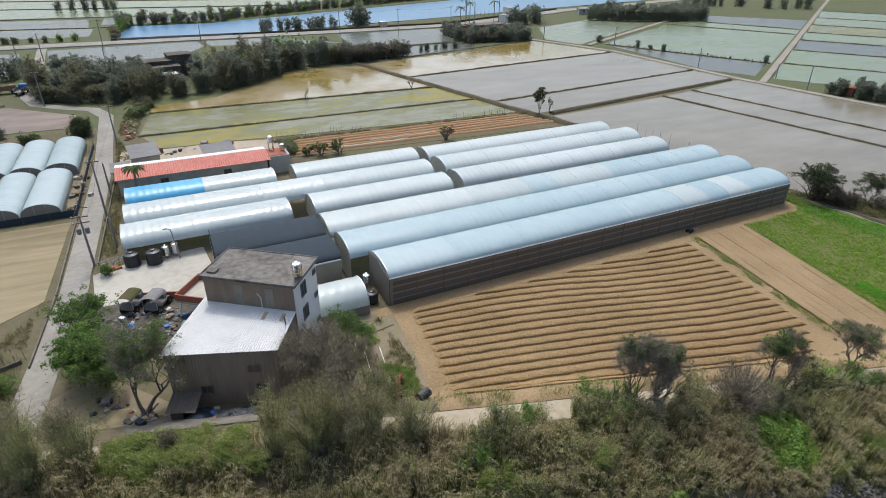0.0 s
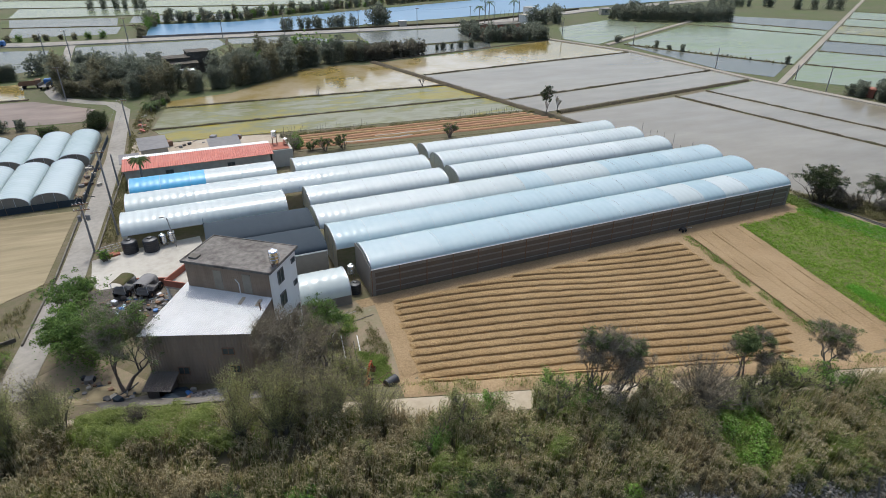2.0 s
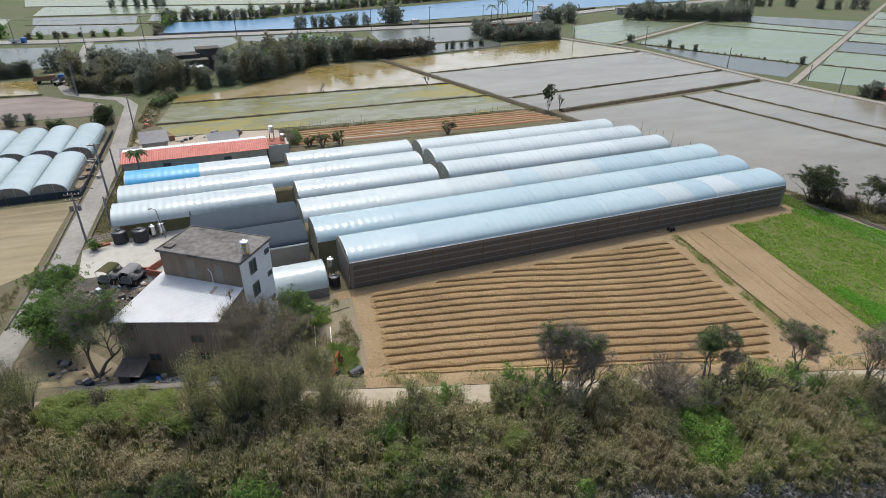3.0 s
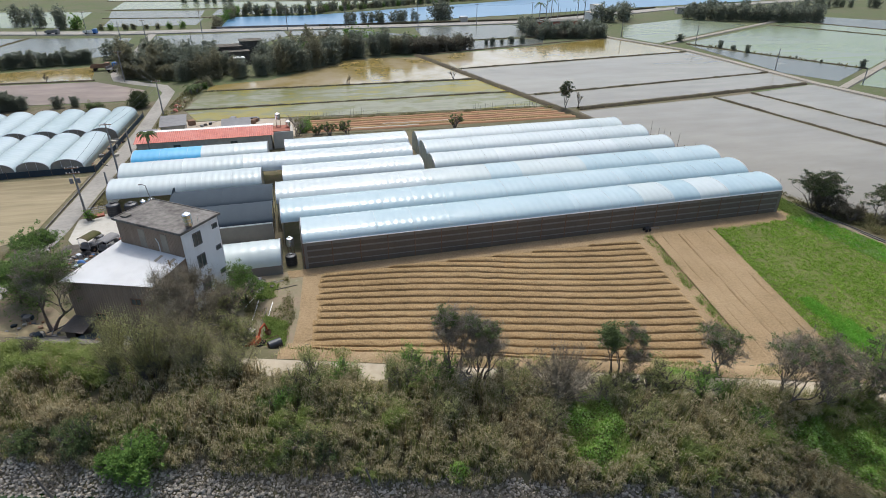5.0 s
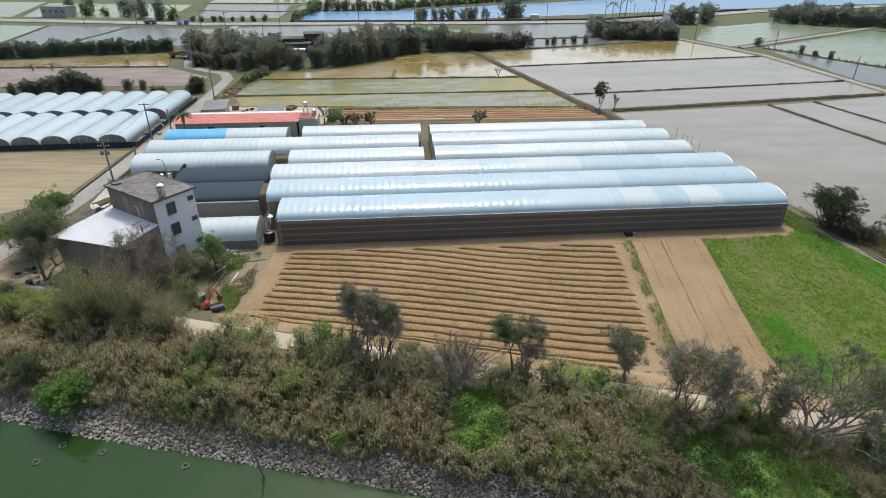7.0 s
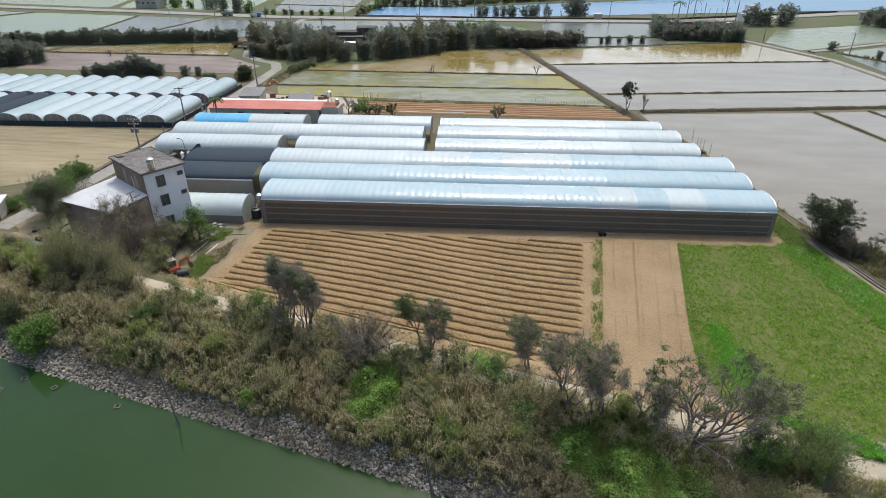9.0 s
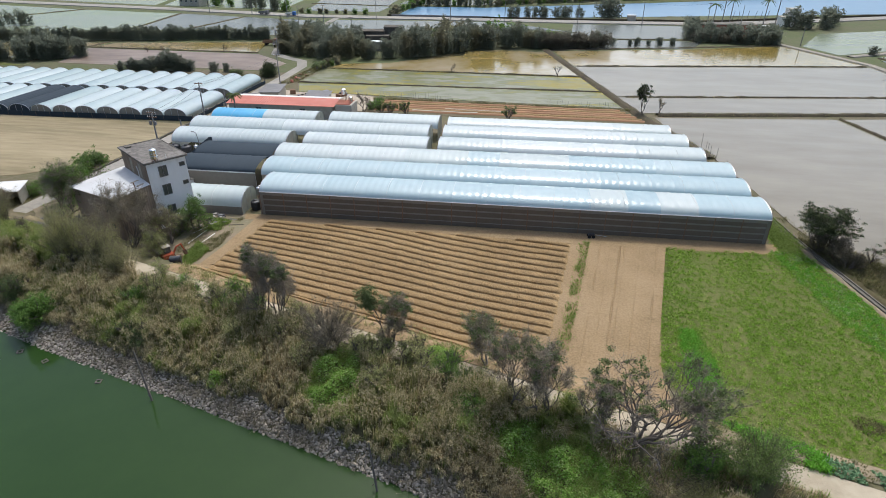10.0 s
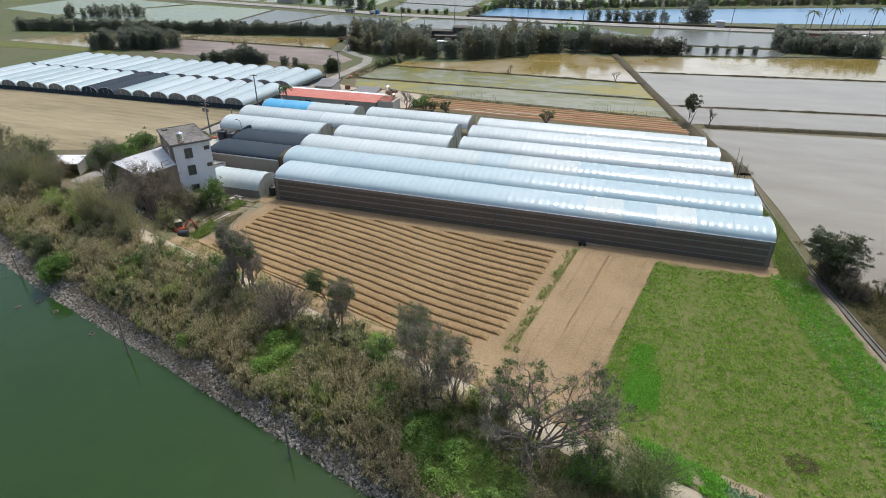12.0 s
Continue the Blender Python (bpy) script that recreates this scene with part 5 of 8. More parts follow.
GREEN_SPOTS = [(51.4, 12.9, 1.9, 1.5), (54.4, 11.2, 2.8, 2.2), (57.6, 10.0, 2.4, 1.6), (36.6, 17.1, 2.1, 2.5), (26.5, 16.8, 0.7, 0.5), (44.8, 20.0, 1.3, 0.8)]


def in_spot(x, y, grow=1.0):
    out = np.zeros(len(x), bool)
    for a, b, r, q in GREEN_SPOTS:
        out |= ((x - a) / r) ** 2 + ((y - b) / q) ** 2 < grow
    return out


def fans(c, h, per, reach, width, wind=(0.10, -0.04), root=0.10):
    """Upright tufts: thin blades from one root that bow outwards only near the tip."""
    n = len(c) * per
    az, hh = rng.uniform(0, 2 * np.pi, n), np.repeat(h, per) * rng.uniform(0.5, 1.08, n)
    o = np.c_[np.cos(az), np.sin(az)]
    r = np.repeat(h, per) * reach * rng.uniform(0.15, 1.0, n)
    b = np.repeat(c, per, 0) + np.c_[o * rng.uniform(0, root, (n, 1)), np.zeros(n)]
    w0 = np.array(wind)
    s = np.c_[-o[:, 1], o[:, 0], rng.uniform(-0.5, 0.5, n)] * (width * rng.uniform(0.6, 1.4, (n, 1)))
    low = b + np.c_[o * (r * 0.2)[:, None], hh * rng.uniform(0.0, 0.4, n)]
    p1 = b + np.c_[o * (r * 0.5)[:, None] + w0 * hh[:, None] * 0.4, hh * 0.88]
    p2 = b + np.c_[o * (r * rng.uniform(0.9, 1.7, n))[:, None] + w0 * hh[:, None] * 1.4, hh * rng.uniform(0.78, 1.1, n)]
    v = np.stack([low - s * 0.7, low + s * 0.7, p1 + s, p1 - s, p2], 1).reshape(-1, 3)
    k = np.arange(n)[:, None] * 5
    return v, np.concatenate([k + [0, 1, 2], k + [0, 2, 3], k + [3, 2, 4]], 1).reshape(-1, 3)


def plumes(c, h, per, fil, reach, wide=0.014, wind=(0.10, -0.04), length=0.30):
    """Feathery seed heads: short filaments along a spine that rises, then nods to one side."""
    n = len(c) * per
    az = rng.uniform(0, 2 * np.pi, n)
    o = np.c_[np.cos(az), np.sin(az)]
    hh = np.repeat(h, per)
    top = np.repeat(c, per, 0) + np.c_[o * (hh * reach * rng.uniform(0.1, 0.9, n))[:, None] + np.array(wind) * hh[:, None] * 0.6, hh * rng.uniform(0.82, 1.06, n)]
    m = n * fil
    t = np.tile(np.linspace(0, 1, fil), n)[:, None]
    out = np.repeat(o * 0.6 + np.array(wind) * 4.0, fil, 0)
    L = length * np.repeat(rng.uniform(0.7, 1.3, n), fil)[:, None]
    spine = np.c_[out * (t * t) * L, L[:, 0] * (0.75 * t - 0.85 * t * t)[:, 0]]
    b = np.repeat(top, fil, 0) + spine + rng.normal(0, 0.018, (m, 3))
    d = rng.normal(0, 0.045, (m, 3)) + np.c_[out * 0.07, np.full(m, 0.05) - 0.13 * t[:, 0]]
    s = np.cross(d, rng.normal(0, 1, (m, 3)))
    s *= wide / (np.linalg.norm(s, axis=1)[:, None] + 1e-6)
    v = np.stack([b - s, b + s, b + d + s * 0.4, b + d - s * 0.4], 1).reshape(-1, 3)
    return v, np.arange(m * 4).reshape(-1, 4)


def mounds(x, y, sc, seed):
    """1 in the middle of a clump, falling towards the gaps between clumps."""
    d = np.array([noise.voronoi(Vector((a * sc, b * sc, seed)))[0][0] for a, b in zip(x, y)])
    return np.exp(-(d / 0.42) ** 2)


x, y, m = scatter(11500, -36, 74, -8.4, -1.15)
x2, y2, m2 = scatter(1000, -12, 11.5, -1.15, 2.4)
k2 = m2 < 1.5 - 0.28 * np.abs(x2 + 3.5) ** 0.8 + 0.5 * patchy(x2, y2, 0.5, 77)
x, y, m = np.r_[x, x2[k2]], np.r_[y, y2[k2]], np.r_[m, m2[k2]]
gap = ((x > 12.4) & (x < 16.2) & (m > -1.7)) | ((x > 20.4) & (x < 22.6) & (m > -2.2)) | ((x > 57) & (m > -4.6 - 2 * patchy(x, y, 0.3, 4))) | ((x > 33.6) & (x < 47.0) & (m > -2.3 + 1.2 * patchy(x, y, 0.4, 51))) | ((x > 46) & (x < 47.4) & (m > -1.9)) | (m < -8.2 + 0.9 * patchy(x, y, 0.35, 52))
keep = ~in_spot(x, y) & ~gap & ~((x > -0.2) & (x < 6.6) & (m > -4.6) & (m < -0.6) & (rng.uniform(0, 1, len(x)) < 0.5)) & (rng.uniform(0, 1, len(x)) < 0.8 + 0.7 * patchy(x, y, 0.5, 2)) & ~((x > 66) & (m > -5))
x, y, m = x[keep], y[keep], m[keep]
clump = 0.6 * mounds(x, y, 0.62, 3) + 0.4 * mounds(x, y, 1.5, 9)
h = (1.75 + 0.7 * patchy(x, y, 0.3, 6) + rng.uniform(-0.2, 0.25, len(x))) * (0.66 + 0.62 * clump) * np.clip(1.2 - 0.05 * np.abs(m + 2.6), 0.7, 1.2)
h = np.maximum(0.6, h * np.where(m < -7.4, 0.6, np.where(m < -6.6, 0.8, 1.0)) * np.where(in_spot(x, y - 0.9, 1.7), 0.6, 1.0) * np.where((x < 11.5) & (m > -1.4), 0.62, 1.0) * np.where((x > -0.2) & (x < 6.6) & (m > -4.6) & (m < -0.6), 0.5, 1.0))
base = np.c_[x, y, gz(x, y) - 0.05]
mix = patchy(x, y, 0.17, 41) + 0.6 * patchy(x, y, 0.9, 42) + rng.uniform(-0.2, 0.2, len(x))
mound = (x > -8.8) & (x < 1.6 - 2 * patchy(x, y, 0.3, 8)) & (m > -2.9 + 1.2 * patchy(x, y, 0.4, 3))
fresh = mound & (mix > -0.32) | ((mix > 0.46) & (x > -14))
dry = ~fresh & (mix < -0.20)
mid = ~fresh & ~dry
for sel, mat, label in ((fresh, FRESH, "fresh green reed tufts before the house"), (mid, REED, "dense olive reed tufts covering the river bank"), (dry, REED_DRY, "dry buff reed tufts on the river bank")):
    solo("reeds", fans(base[sel], h[sel] * (1.12 if mat is FRESH else 1.0), 30, 0.24 if mat is FRESH else 0.20, 0.016, wind=(0.26, -0.10) if mat is FRESH else (0.10, -0.04), root=0.22), mat, label, "reeds", "", "stuff")
pick = ~fresh & (rng.uniform(0, 1, len(x)) < 0.35 + 0.6 * clump + 0.2 * (x > 44))
solo("reed_plumes", plumes(base[pick], h[pick], 7, 12, 0.26, 0.019), PLUME, "nodding buff seed plumes of the reeds", "reeds", "", "stuff")
pick = fresh & (rng.uniform(0, 1, len(x)) < 0.9)
solo("reed_plumes", plumes(base[pick], h[pick] * 1.1, 7, 11, 0.3, 0.018, wind=(0.26, -0.10), length=0.42), PLUME_GREEN, "light green nodding heads of the fresh reeds", "reeds", "", "stuff")

# dead brush above the stones
x, y, m = scatter(5200, -30, 72, -9.3, -6.6)
k = patchy(x, y, 0.35, 61) > -0.12
brush = np.c_[x[k], y[k], gz(x[k], y[k]) + rng.uniform(0.1, 0.6, k.sum())]
solo("dead_brush", twigs(brush, 17000, 0.8, 0.011), TWIG, "grey-brown dead stalks and brambles above the stones", "brush", "", "stuff")

# fresh grass and creeper in the gaps
pts = []
for a, b, r, q in GREEN_SPOTS:
    k = int(1000 * r * q)
    u, t = np.sqrt(rng.uniform(0, 1.25, k)), rng.uniform(0, 6.283, k)
    px, py = a + r * u * np.cos(t), b + q * u * np.sin(t)
    pts.append(np.c_[px, py, gz(px, py) + rng.uniform(0.6, 1.25, k) * (0.8 + 0.9 * patchy(px, py, 0.8, 1)) * (1.15 - 0.5 * u)])
gp = np.concatenate(pts)[::12]
solo("tall_grass", blades(np.c_[gp[:, :2], gz(gp[:, 0], gp[:, 1])], 8, rng.uniform(0.5, 1.1, len(gp)), 0.2, 0.013, 0.55, lean=0.45, rise=0.5), FRESH, "light green grass through the creeper", "grass", "", "stuff")
solo("creeper", leaves(np.concatenate(pts), 0.075, 1.8, 2.6), LEAF_CREEP, "green broad-leaved creeper over the bank", "creeper", "", "stuff")

# weeds of the green field and other rough ground
def inside(x, y, poly):
    r = np.zeros(len(x), bool)
    for (a, b), (c, d) in zip(poly, poly[1:] + poly[:1]):
        r ^= ((b > y) != (d > y)) & (x < (c - a) * (y - b) / (d - b + 1e-9) + a)
    return r


GREENFIELD = [(66.8, 46.3), (65.3, 38), (63.7, 30), (62.9, 24.0), (64.3, 19.4), (65.6, 17.9), (70.5, 17.4), (75, 16.2), (78, 15.3), (91.6, 11.2), (86.6, 30.4), (84.6, 38), (83.4, 43), (82.2, 48), (81.0, 55), (79.4, 55), (79.3, 47.0)]


def weeds(poly, n, h0, h1, per, mat, label, sc=0.5, thr=0.0, width=0.022, seed=11):
    p = np.array(poly)
    x, y = rng.uniform(p[:, 0].min(), p[:, 0].max(), n), rng.uniform(p[:, 1].min(), p[:, 1].max(), n)
    k = inside(x, y, poly) & (patchy(x, y * 0.35, sc, seed) > thr + rng.uniform(-0.35, 0.35, n))
    x, y = x[k], y[k]
    return solo("weeds", blades(np.c_[x, y, gz(x, y)], per, rng.uniform(h0, h1, len(x)), 0.16, width, 0.35, lean=0.8), mat, label, "weeds", "", "stuff")


def low_sheet(name, poly, mat, label, category, lift=0.05, cell=0.8):
    """A sheet cut to the outline that follows the ground."""
    bm = bmesh.new()
    bm.faces.new([bm.verts.new((x, y, 0)) for x, y in poly])
    p = np.array(poly)
    for axis in (0, 1):
        no = (1, 0, 0) if axis == 0 else (0, 1, 0)
        for c in np.arange(p[:, axis].min() + cell, p[:, axis].max(), cell):
            bmesh.ops.bisect_plane(bm, geom=bm.verts[:] + bm.edges[:] + bm.faces[:], plane_co=(c, 0, 0) if axis == 0 else (0, c, 0), plane_no=no, dist=1e-4)
    bm.verts.index_update()
    g = Geo()
    g.add([(v.co.x, v.co.y, ground_z(v.co.x, v.co.y) + lift) for v in bm.verts], [[v.index for v in f.verts] for f in bm.faces])
    bm.free()
    return solo(name, g, mat, label, category, "", "structure", True)


low_sheet("ground", GREENFIELD, WEEDGROUND, "green weedy field with bare soil showing through", "field", 0.06)
weeds(GREENFIELD, 40000, 0.05, 0.12, 4, WEED, "patchy low green weeds over the open field", 0.9, -0.22, 0.022)
weeds([(58.6, 46.4), (66.3, 46.4), (62.4, 25), (55.6, 25)], 900, 0.06, 0.16, 5, DRYWEED, "tiny weeds dotted over the raked strip", 1.6, 0.42, 0.02)
weeds([(148.0, 178), (149.6, 178), (175.0, 128.8), (173.4, 128.2)], 900, 0.5, 1.3, 8, DRYWEED, "dark weeds along a far field dike", 0.4, -0.1, 0.06)
weeds([(76.2, 19.6), (77.0, 19.0), (78.0, 19.6), (78.1, 20.6), (77.0, 21.0), (76.3, 20.6)], 330, 0.10, 0.24, 7, DRYWEED, "dark weed patch in the open field", 0.5, -0.6, 0.03)
# tufts that stand in rough rows, thinner along the dry middle of the field
x, y = np.meshgrid(np.arange(61, 95, 0.36), np.arange(9, 56, 0.24))
x, y = x.ravel() + rng.normal(0, 0.07, x.size), y.ravel() + rng.normal(0, 0.09, y.size)
x = x - 0.12 * (46 - y) * np.clip((x - 64) / 12, -0.2, 1.0) * 0.4
along_row = 0.30 * patchy(x * 2.6, y * 0.35, 0.9, 12) + 0.25 * patchy(x, y, 1.9, 13) + 0.12 * patchy(x, y, 0.3, 14)
bare = np.exp(-((x - 70.6 - 0.07 * (y - 40)) / 1.1) ** 2) + 0.8 * np.exp(-((x - 77.9 - 0.20 * (44 - y)) / 0.35) ** 2) + 0.8 * np.exp(-((x - 76.6 - 0.20 * (44 - y)) / 0.3) ** 2)
k = inside(x, y, GREENFIELD) & (rng.uniform(0, 1, len(x)) < 0.68 + 0.9 * along_row - 0.4 * bare - 0.22 * np.exp(-((y - 15) / 4.0) ** 2))
x, y = x[k], y[k]
tall = rng.uniform(0, 1, len(x)) ** 2
solo("weeds", blades(np.c_[x, y, gz(x, y)], 20, 0.12 + 0.20 * tall, 0.11, 0.026, 0.4, lean=0.75), WEED, "green weed tufts in rough rows over the open field", "weeds", "", "stuff")
LEAFY = [(78.6, 47.4), (82.0, 47.6), (83.3, 43), (84.4, 38), (86.4, 30.4), (91.2, 11), (87.0, 13), (83.0, 24), (81.2, 32), (79.6, 40)]
weeds(LEAFY, 9000, 0.14, 0.36, 8, LUSH, "bright leafy weeds along the ditch", 1.4, -0.1, 0.032, 17)
weeds(LEAFY, 5000, 0.14, 0.38, 7, PALE_WEED, "pale broad-leaved weeds along the ditch", 1.6, 0.05, 0.04, 27)
weeds([(66.7, 46.4), (67.5, 46.4), (64.2, 25), (63.0, 25)], 1600, 0.12, 0.26, 7, GRASS, "bright grass edge of the open field", 1.0, 0.0)
weeds([(65.5, 30.2), (66.7, 30.2), (67.5, 26), (67.2, 20.8), (65.0, 19.6), (64.7, 24)], 3000, 0.16, 0.36, 8, LUSH, "lush bright grass at the field corner", 0.9, -0.1)
weeds([(57.3, 46.7), (58.3, 46.8), (55.3, 25.4), (54.2, 25.6)], 2600, 0.12, 0.36, 8, GRASS, "line of green weeds between two plots", 1.3, -0.02)
weeds([(10.4, 44), (14.6, 45.6), (15.4, 38), (14.0, 32.8), (11.0, 35)], 2600, 0.1, 0.32, 7, DRYWEED, "sparse weeds on the littered ground", 0.5, 0.05)
weeds([(12.6, 38.4), (14.6, 36.8), (14.4, 33.2), (13.0, 33.6)], 1100, 0.25, 0.55, 8, GRASS, "bright weeds beside the earth strip", 0.5, -0.3)
weeds([(11.4, 44.6), (13.6, 44.2), (13.4, 41.6), (11.8, 41.8)], 900, 0.25, 0.5, 8, GRASS, "bright weeds beside the small tunnel", 0.5, -0.4)
weeds([(79.9, 47), (82.2, 47), (80.8, 56), (79.9, 56)], 1200, 0.15, 0.5, 8, GRASS, "weeds at the greenhouse corner", 0.5, -0.2)
weeds([(-15.6, 62), (-16.8, 62), (-16.6, 45), (-15.6, 40), (-20, 40), (-22, 50)], 1800, 0.15, 0.4, 8, DRYWEED, "weeds along the road edge", 0.4, -0.1)
weeds([(-11.6, 70), (-9.8, 70), (-9.6, 100), (-11.4, 100)], 1300, 0.12, 0.4, 7, DRYWEED, "weeds along the road edge", 0.4, -0.1)
weeds([(82.0, 58), (83.6, 58), (94.4, 10), (91.6, 14)], 2500, 0.15, 0.5, 8, DRYWEED, "dry weeds on the ditch bank", 0.4, -0.1)
x = rng.uniform(12, 66, 2600)
m = rng.uniform(1.45, 3.6, 2600)
k = patchy(x, path_y(x) + m, 0.5, 21) + rng.uniform(-0.3, 0.3, len(x)) > 0.18
x, m = x[k], m[k]
solo("weeds", blades(np.c_[x, path_y(x) + m, gz(x, path_y(x) + m)], 8, rng.uniform(0.15, 0.5, len(x)), 0.15, 0.02, 0.4), REED, "dry weeds on the field side of the bank", "weeds", "", "stuff")

x = rng.uniform(47, 76, 2600)
m = rng.uniform(-5.4, -1.15, 2600)
k = ~in_spot(x, path_y(x) + m) & (patchy(x, path_y(x) + m, 0.5, 23) + rng.uniform(-0.3, 0.3, len(x)) > -0.05)
x, m = x[k], m[k]
pick = rng.uniform(0, 1, len(x)) < 0.55
for sel, mat, label in ((pick, REED_DRY, "dry grass on the bank beside the path"), (~pick, GRASS, "green grass on the bank beside the path")):
    solo("bank_grass", blades(np.c_[x[sel], path_y(x[sel]) + m[sel], gz(x[sel], path_y(x[sel]) + m[sel])], 14, rng.uniform(0.35, 0.9, sel.sum()), 0.18, 0.018, 0.5), mat, label, "grass", "", "stuff")

# trees along the embankment path
GT_ = "bare-topped trees along the path"
TW = dict(group=GT_, twmat=TWIG_GREY, leaf2=LEAF_DARK)
tree("tree", 27.9, 23.5, 7.5, 1.8, LEAF_GREY, 3000, 0.065, 3, "grey half-bare tree with dark green tufts beside the bank path", stems=6, depth=4, limbs=3, clump=0.3, tw=6800, n2=3600, ratio=0.9, up=0.74, **TW)
tree("tree", 29.7, 23.0, 7.0, 1.5, LEAF_GREY, 2000, 0.065, 4, "grey half-bare tree with dark green tufts beside the bank path", stems=5, depth=4, limbs=3, clump=0.3, tw=4200, n2=2200, ratio=0.9, up=0.74, **TW)
feather("shrub", 35.1, 20.4, 4.9, 3.1, LEAF_GREY, 3000, 5, "bare brown many-stemmed shrub beside the path", "shrub", GT_, 150, 0.35, hubs=14, tw=6500, even=0.35)
tree("tree", 39.8, 21.5, 5.9, 1.1, LEAF_DARK, 3200, 0.085, 6, "slim tree with one dark green leafy top beside the path", group=GT_, clump=0.36, ratio=0.7, fork=0.62, depth=2, top=0.72, lean=(-1.1, 0.1), up=0.6)
tree("tree", 40.4, 21.2, 5.2, 1.7, LEAF_GREY, 2600, 0.07, 8, "grey half-bare tree with a rounded twiggy crown beside the path", depth=4, limbs=4, stems=2, clump=0.32, tw=5270, n2=2600, ratio=1.0, up=0.58, top=0.35, **TW)
tree("tree", 48.6, 19.9, 4.7, 1.8, LEAF_GREY, 2200, 0.07, 9, "small grey half-bare tree with a dark lower side", depth=4, limbs=4, stems=2, clump=0.34, tw=4340, n2=2600, bark=BARK_PALE, ratio=1.0, up=0.55, **TW)
tree("tree", 51.0, 15.9, 7.3, 2.2, LEAF_GREY, 2000, 0.07, 10, "dark twiggy upright tree beside the path", depth=4, limbs=3, stems=4, clump=0.34, tw=3800, n2=2200, ratio=1.0, up=0.72, top=0.4, **TW)
tree("tree", 53.2, 15.1, 6.7, 1.8, LEAF_GREY, 1800, 0.07, 12, "grey twiggy upright tree beside the path", depth=4, limbs=3, stems=4, clump=0.34, tw=3600, n2=1300, ratio=1.0, up=0.7, top=0.4, **TW)
tree("tree", 59.1, 13.8, 6.7, 4.3, LEAF_GREY, 900, 0.075, 14, "wide sprawling tree with bare dark limbs and leafy tips", clump=0.32, tw=4600, n2=5600, size2=0.09, stems=7, limbs=3, depth=4, up=0.5, bark=BARK, bend=0.24, ratio=1.1, fork=0.34, r0=0.2, lean=(1.3, 1.0), top=0.4, **TW)
tree("tree", 56.0, 14.6, 4.8, 1.4, LEAF_DARK, 1500, 0.08, 15, "low leaning dark tree beside the path", group=GT_, clump=0.36, tw=2600, twmat=TWIG_GREY, stems=3, ratio=1.1, depth=3, lean=(0.6, 0.3))

feather("shrub", 47.4, 17.6, 2.2, 1.5, LEAF_MID, 4800, 21, "green undergrowth below the path trees", "shrub", "bank shrubs", 60, 0.05, 0.14, 0.022)
for a, b, hh, r, k in ((49.2, 11.6, 1.5, 1.5, 22), (51.4, 10.4, 1.3, 1.5, 23), (47.2, 12.9, 1.6, 1.4, 24), (54.0, 9.0, 1.2, 1.4, 25)):
    feather("shrub", a, b, hh, r, REED_DRY, 4200, k, "dry buff twiggy brush above the stones", "shrub", "dry brush", 50, 0.05, 0.22, 0.014, bark=TWIG, tw=900, even=0.5)
feather("shrub", 61.0, 10.4, 2.0, 1.6, REED_DRY, 5200, 18, "dry buff bramble tangle on the bank", "shrub", "", 70, 0.05, 0.22, 0.015, tw=1500)
tree("shrub", 63.2, 12.1, 2.4, 1.3, LEAF_GREEN, 3000, 0.085, 19, "dark green shrub on the bank", "shrub", stems=6, limbs=3, depth=2, clump=0.4, up=0.7, ratio=1.2, skirt=0.35)
feather("shrub", 66.4, 12.4, 3.6, 2.6, LEAF_MID, 17000, 16, "dense olive-green leafy shrub on the bank", "shrub", "", 150, 0.12, 0.16, 0.024, hubs=14)
feather("shrub", 63.0, 10.2, 2.3, 1.7, LEAF_FEATHER, 6000, 17, "olive-buff shrub on the bank", "shrub", "", 70, 0.05, 0.18, 0.018)
for i, (a, b, hh, r, mt) in enumerate([(16.9, 25.0, 3.4, 1.6, LEAF_WILLOW), (19.4, 25.2, 2.4, 1.2, LEAF_GREEN), (24.0, 23.7, 3.3, 1.5, LEAF_WILLOW), (26.0, 23.4, 2.8, 1.4, LEAF_GREEN), (32.0, 22.0, 2.6, 1.2, LEAF_WILLOW), (24.5, 24.6, 2.8, 1.3, LEAF_GREEN), (27.0, 24.0, 2.0, 1.0, LEAF_GREEN), (43.6, 19.4, 2.6, 1.4, LEAF_OLIVE), (45.8, 18.2, 2.4, 1.2, LEAF_GREEN), 
                                       (33.0, 22.2, 1.8, 0.9, LEAF_OLIVE), (21.0, 22.0, 2.3, 1.3, LEAF_OLIVE), (38.0, 19.6, 2.0, 1.2, LEAF_OLIVE), (31.0, 20.8, 2.2, 1.2, LEAF_OLIVE), (14.5, 24.6, 2.0, 1.0, LEAF_GREEN), (26.2, 20.6, 2.3, 1.1, LEAF_OLIVE), (33.6, 18.6, 2.2, 1.1, LEAF_OLIVE), (40.4, 17.0, 2.2, 1.2, LEAF_OLIVE), (40.2, 19.6, 2.0, 1.1, LEAF_WILLOW), (42.0, 19.4, 2.2, 1.1, LEAF_WILLOW), (38.8, 20.2, 1.7, 0.9, LEAF_WILLOW), (47.6, 15.2, 2.2, 1.2, LEAF_GREEN), (63.2, 13.2, 2.0, 1.2, LEAF_DARK), (17.2, 21.2, 1.9, 1.0, LEAF_OLIVE), (10.2, 25.4, 2.2, 1.2, LEAF_OLIVE)]):
    tree("shrub", a, b, hh, r, mt, int(2000 * r), 0.075, 40 + i, "leafy shrub among the reeds", "shrub", group="bank shrubs", stems=6, limbs=3, depth=2, clump=0.35, up=0.7, ratio=1.2, skirt=0.35)
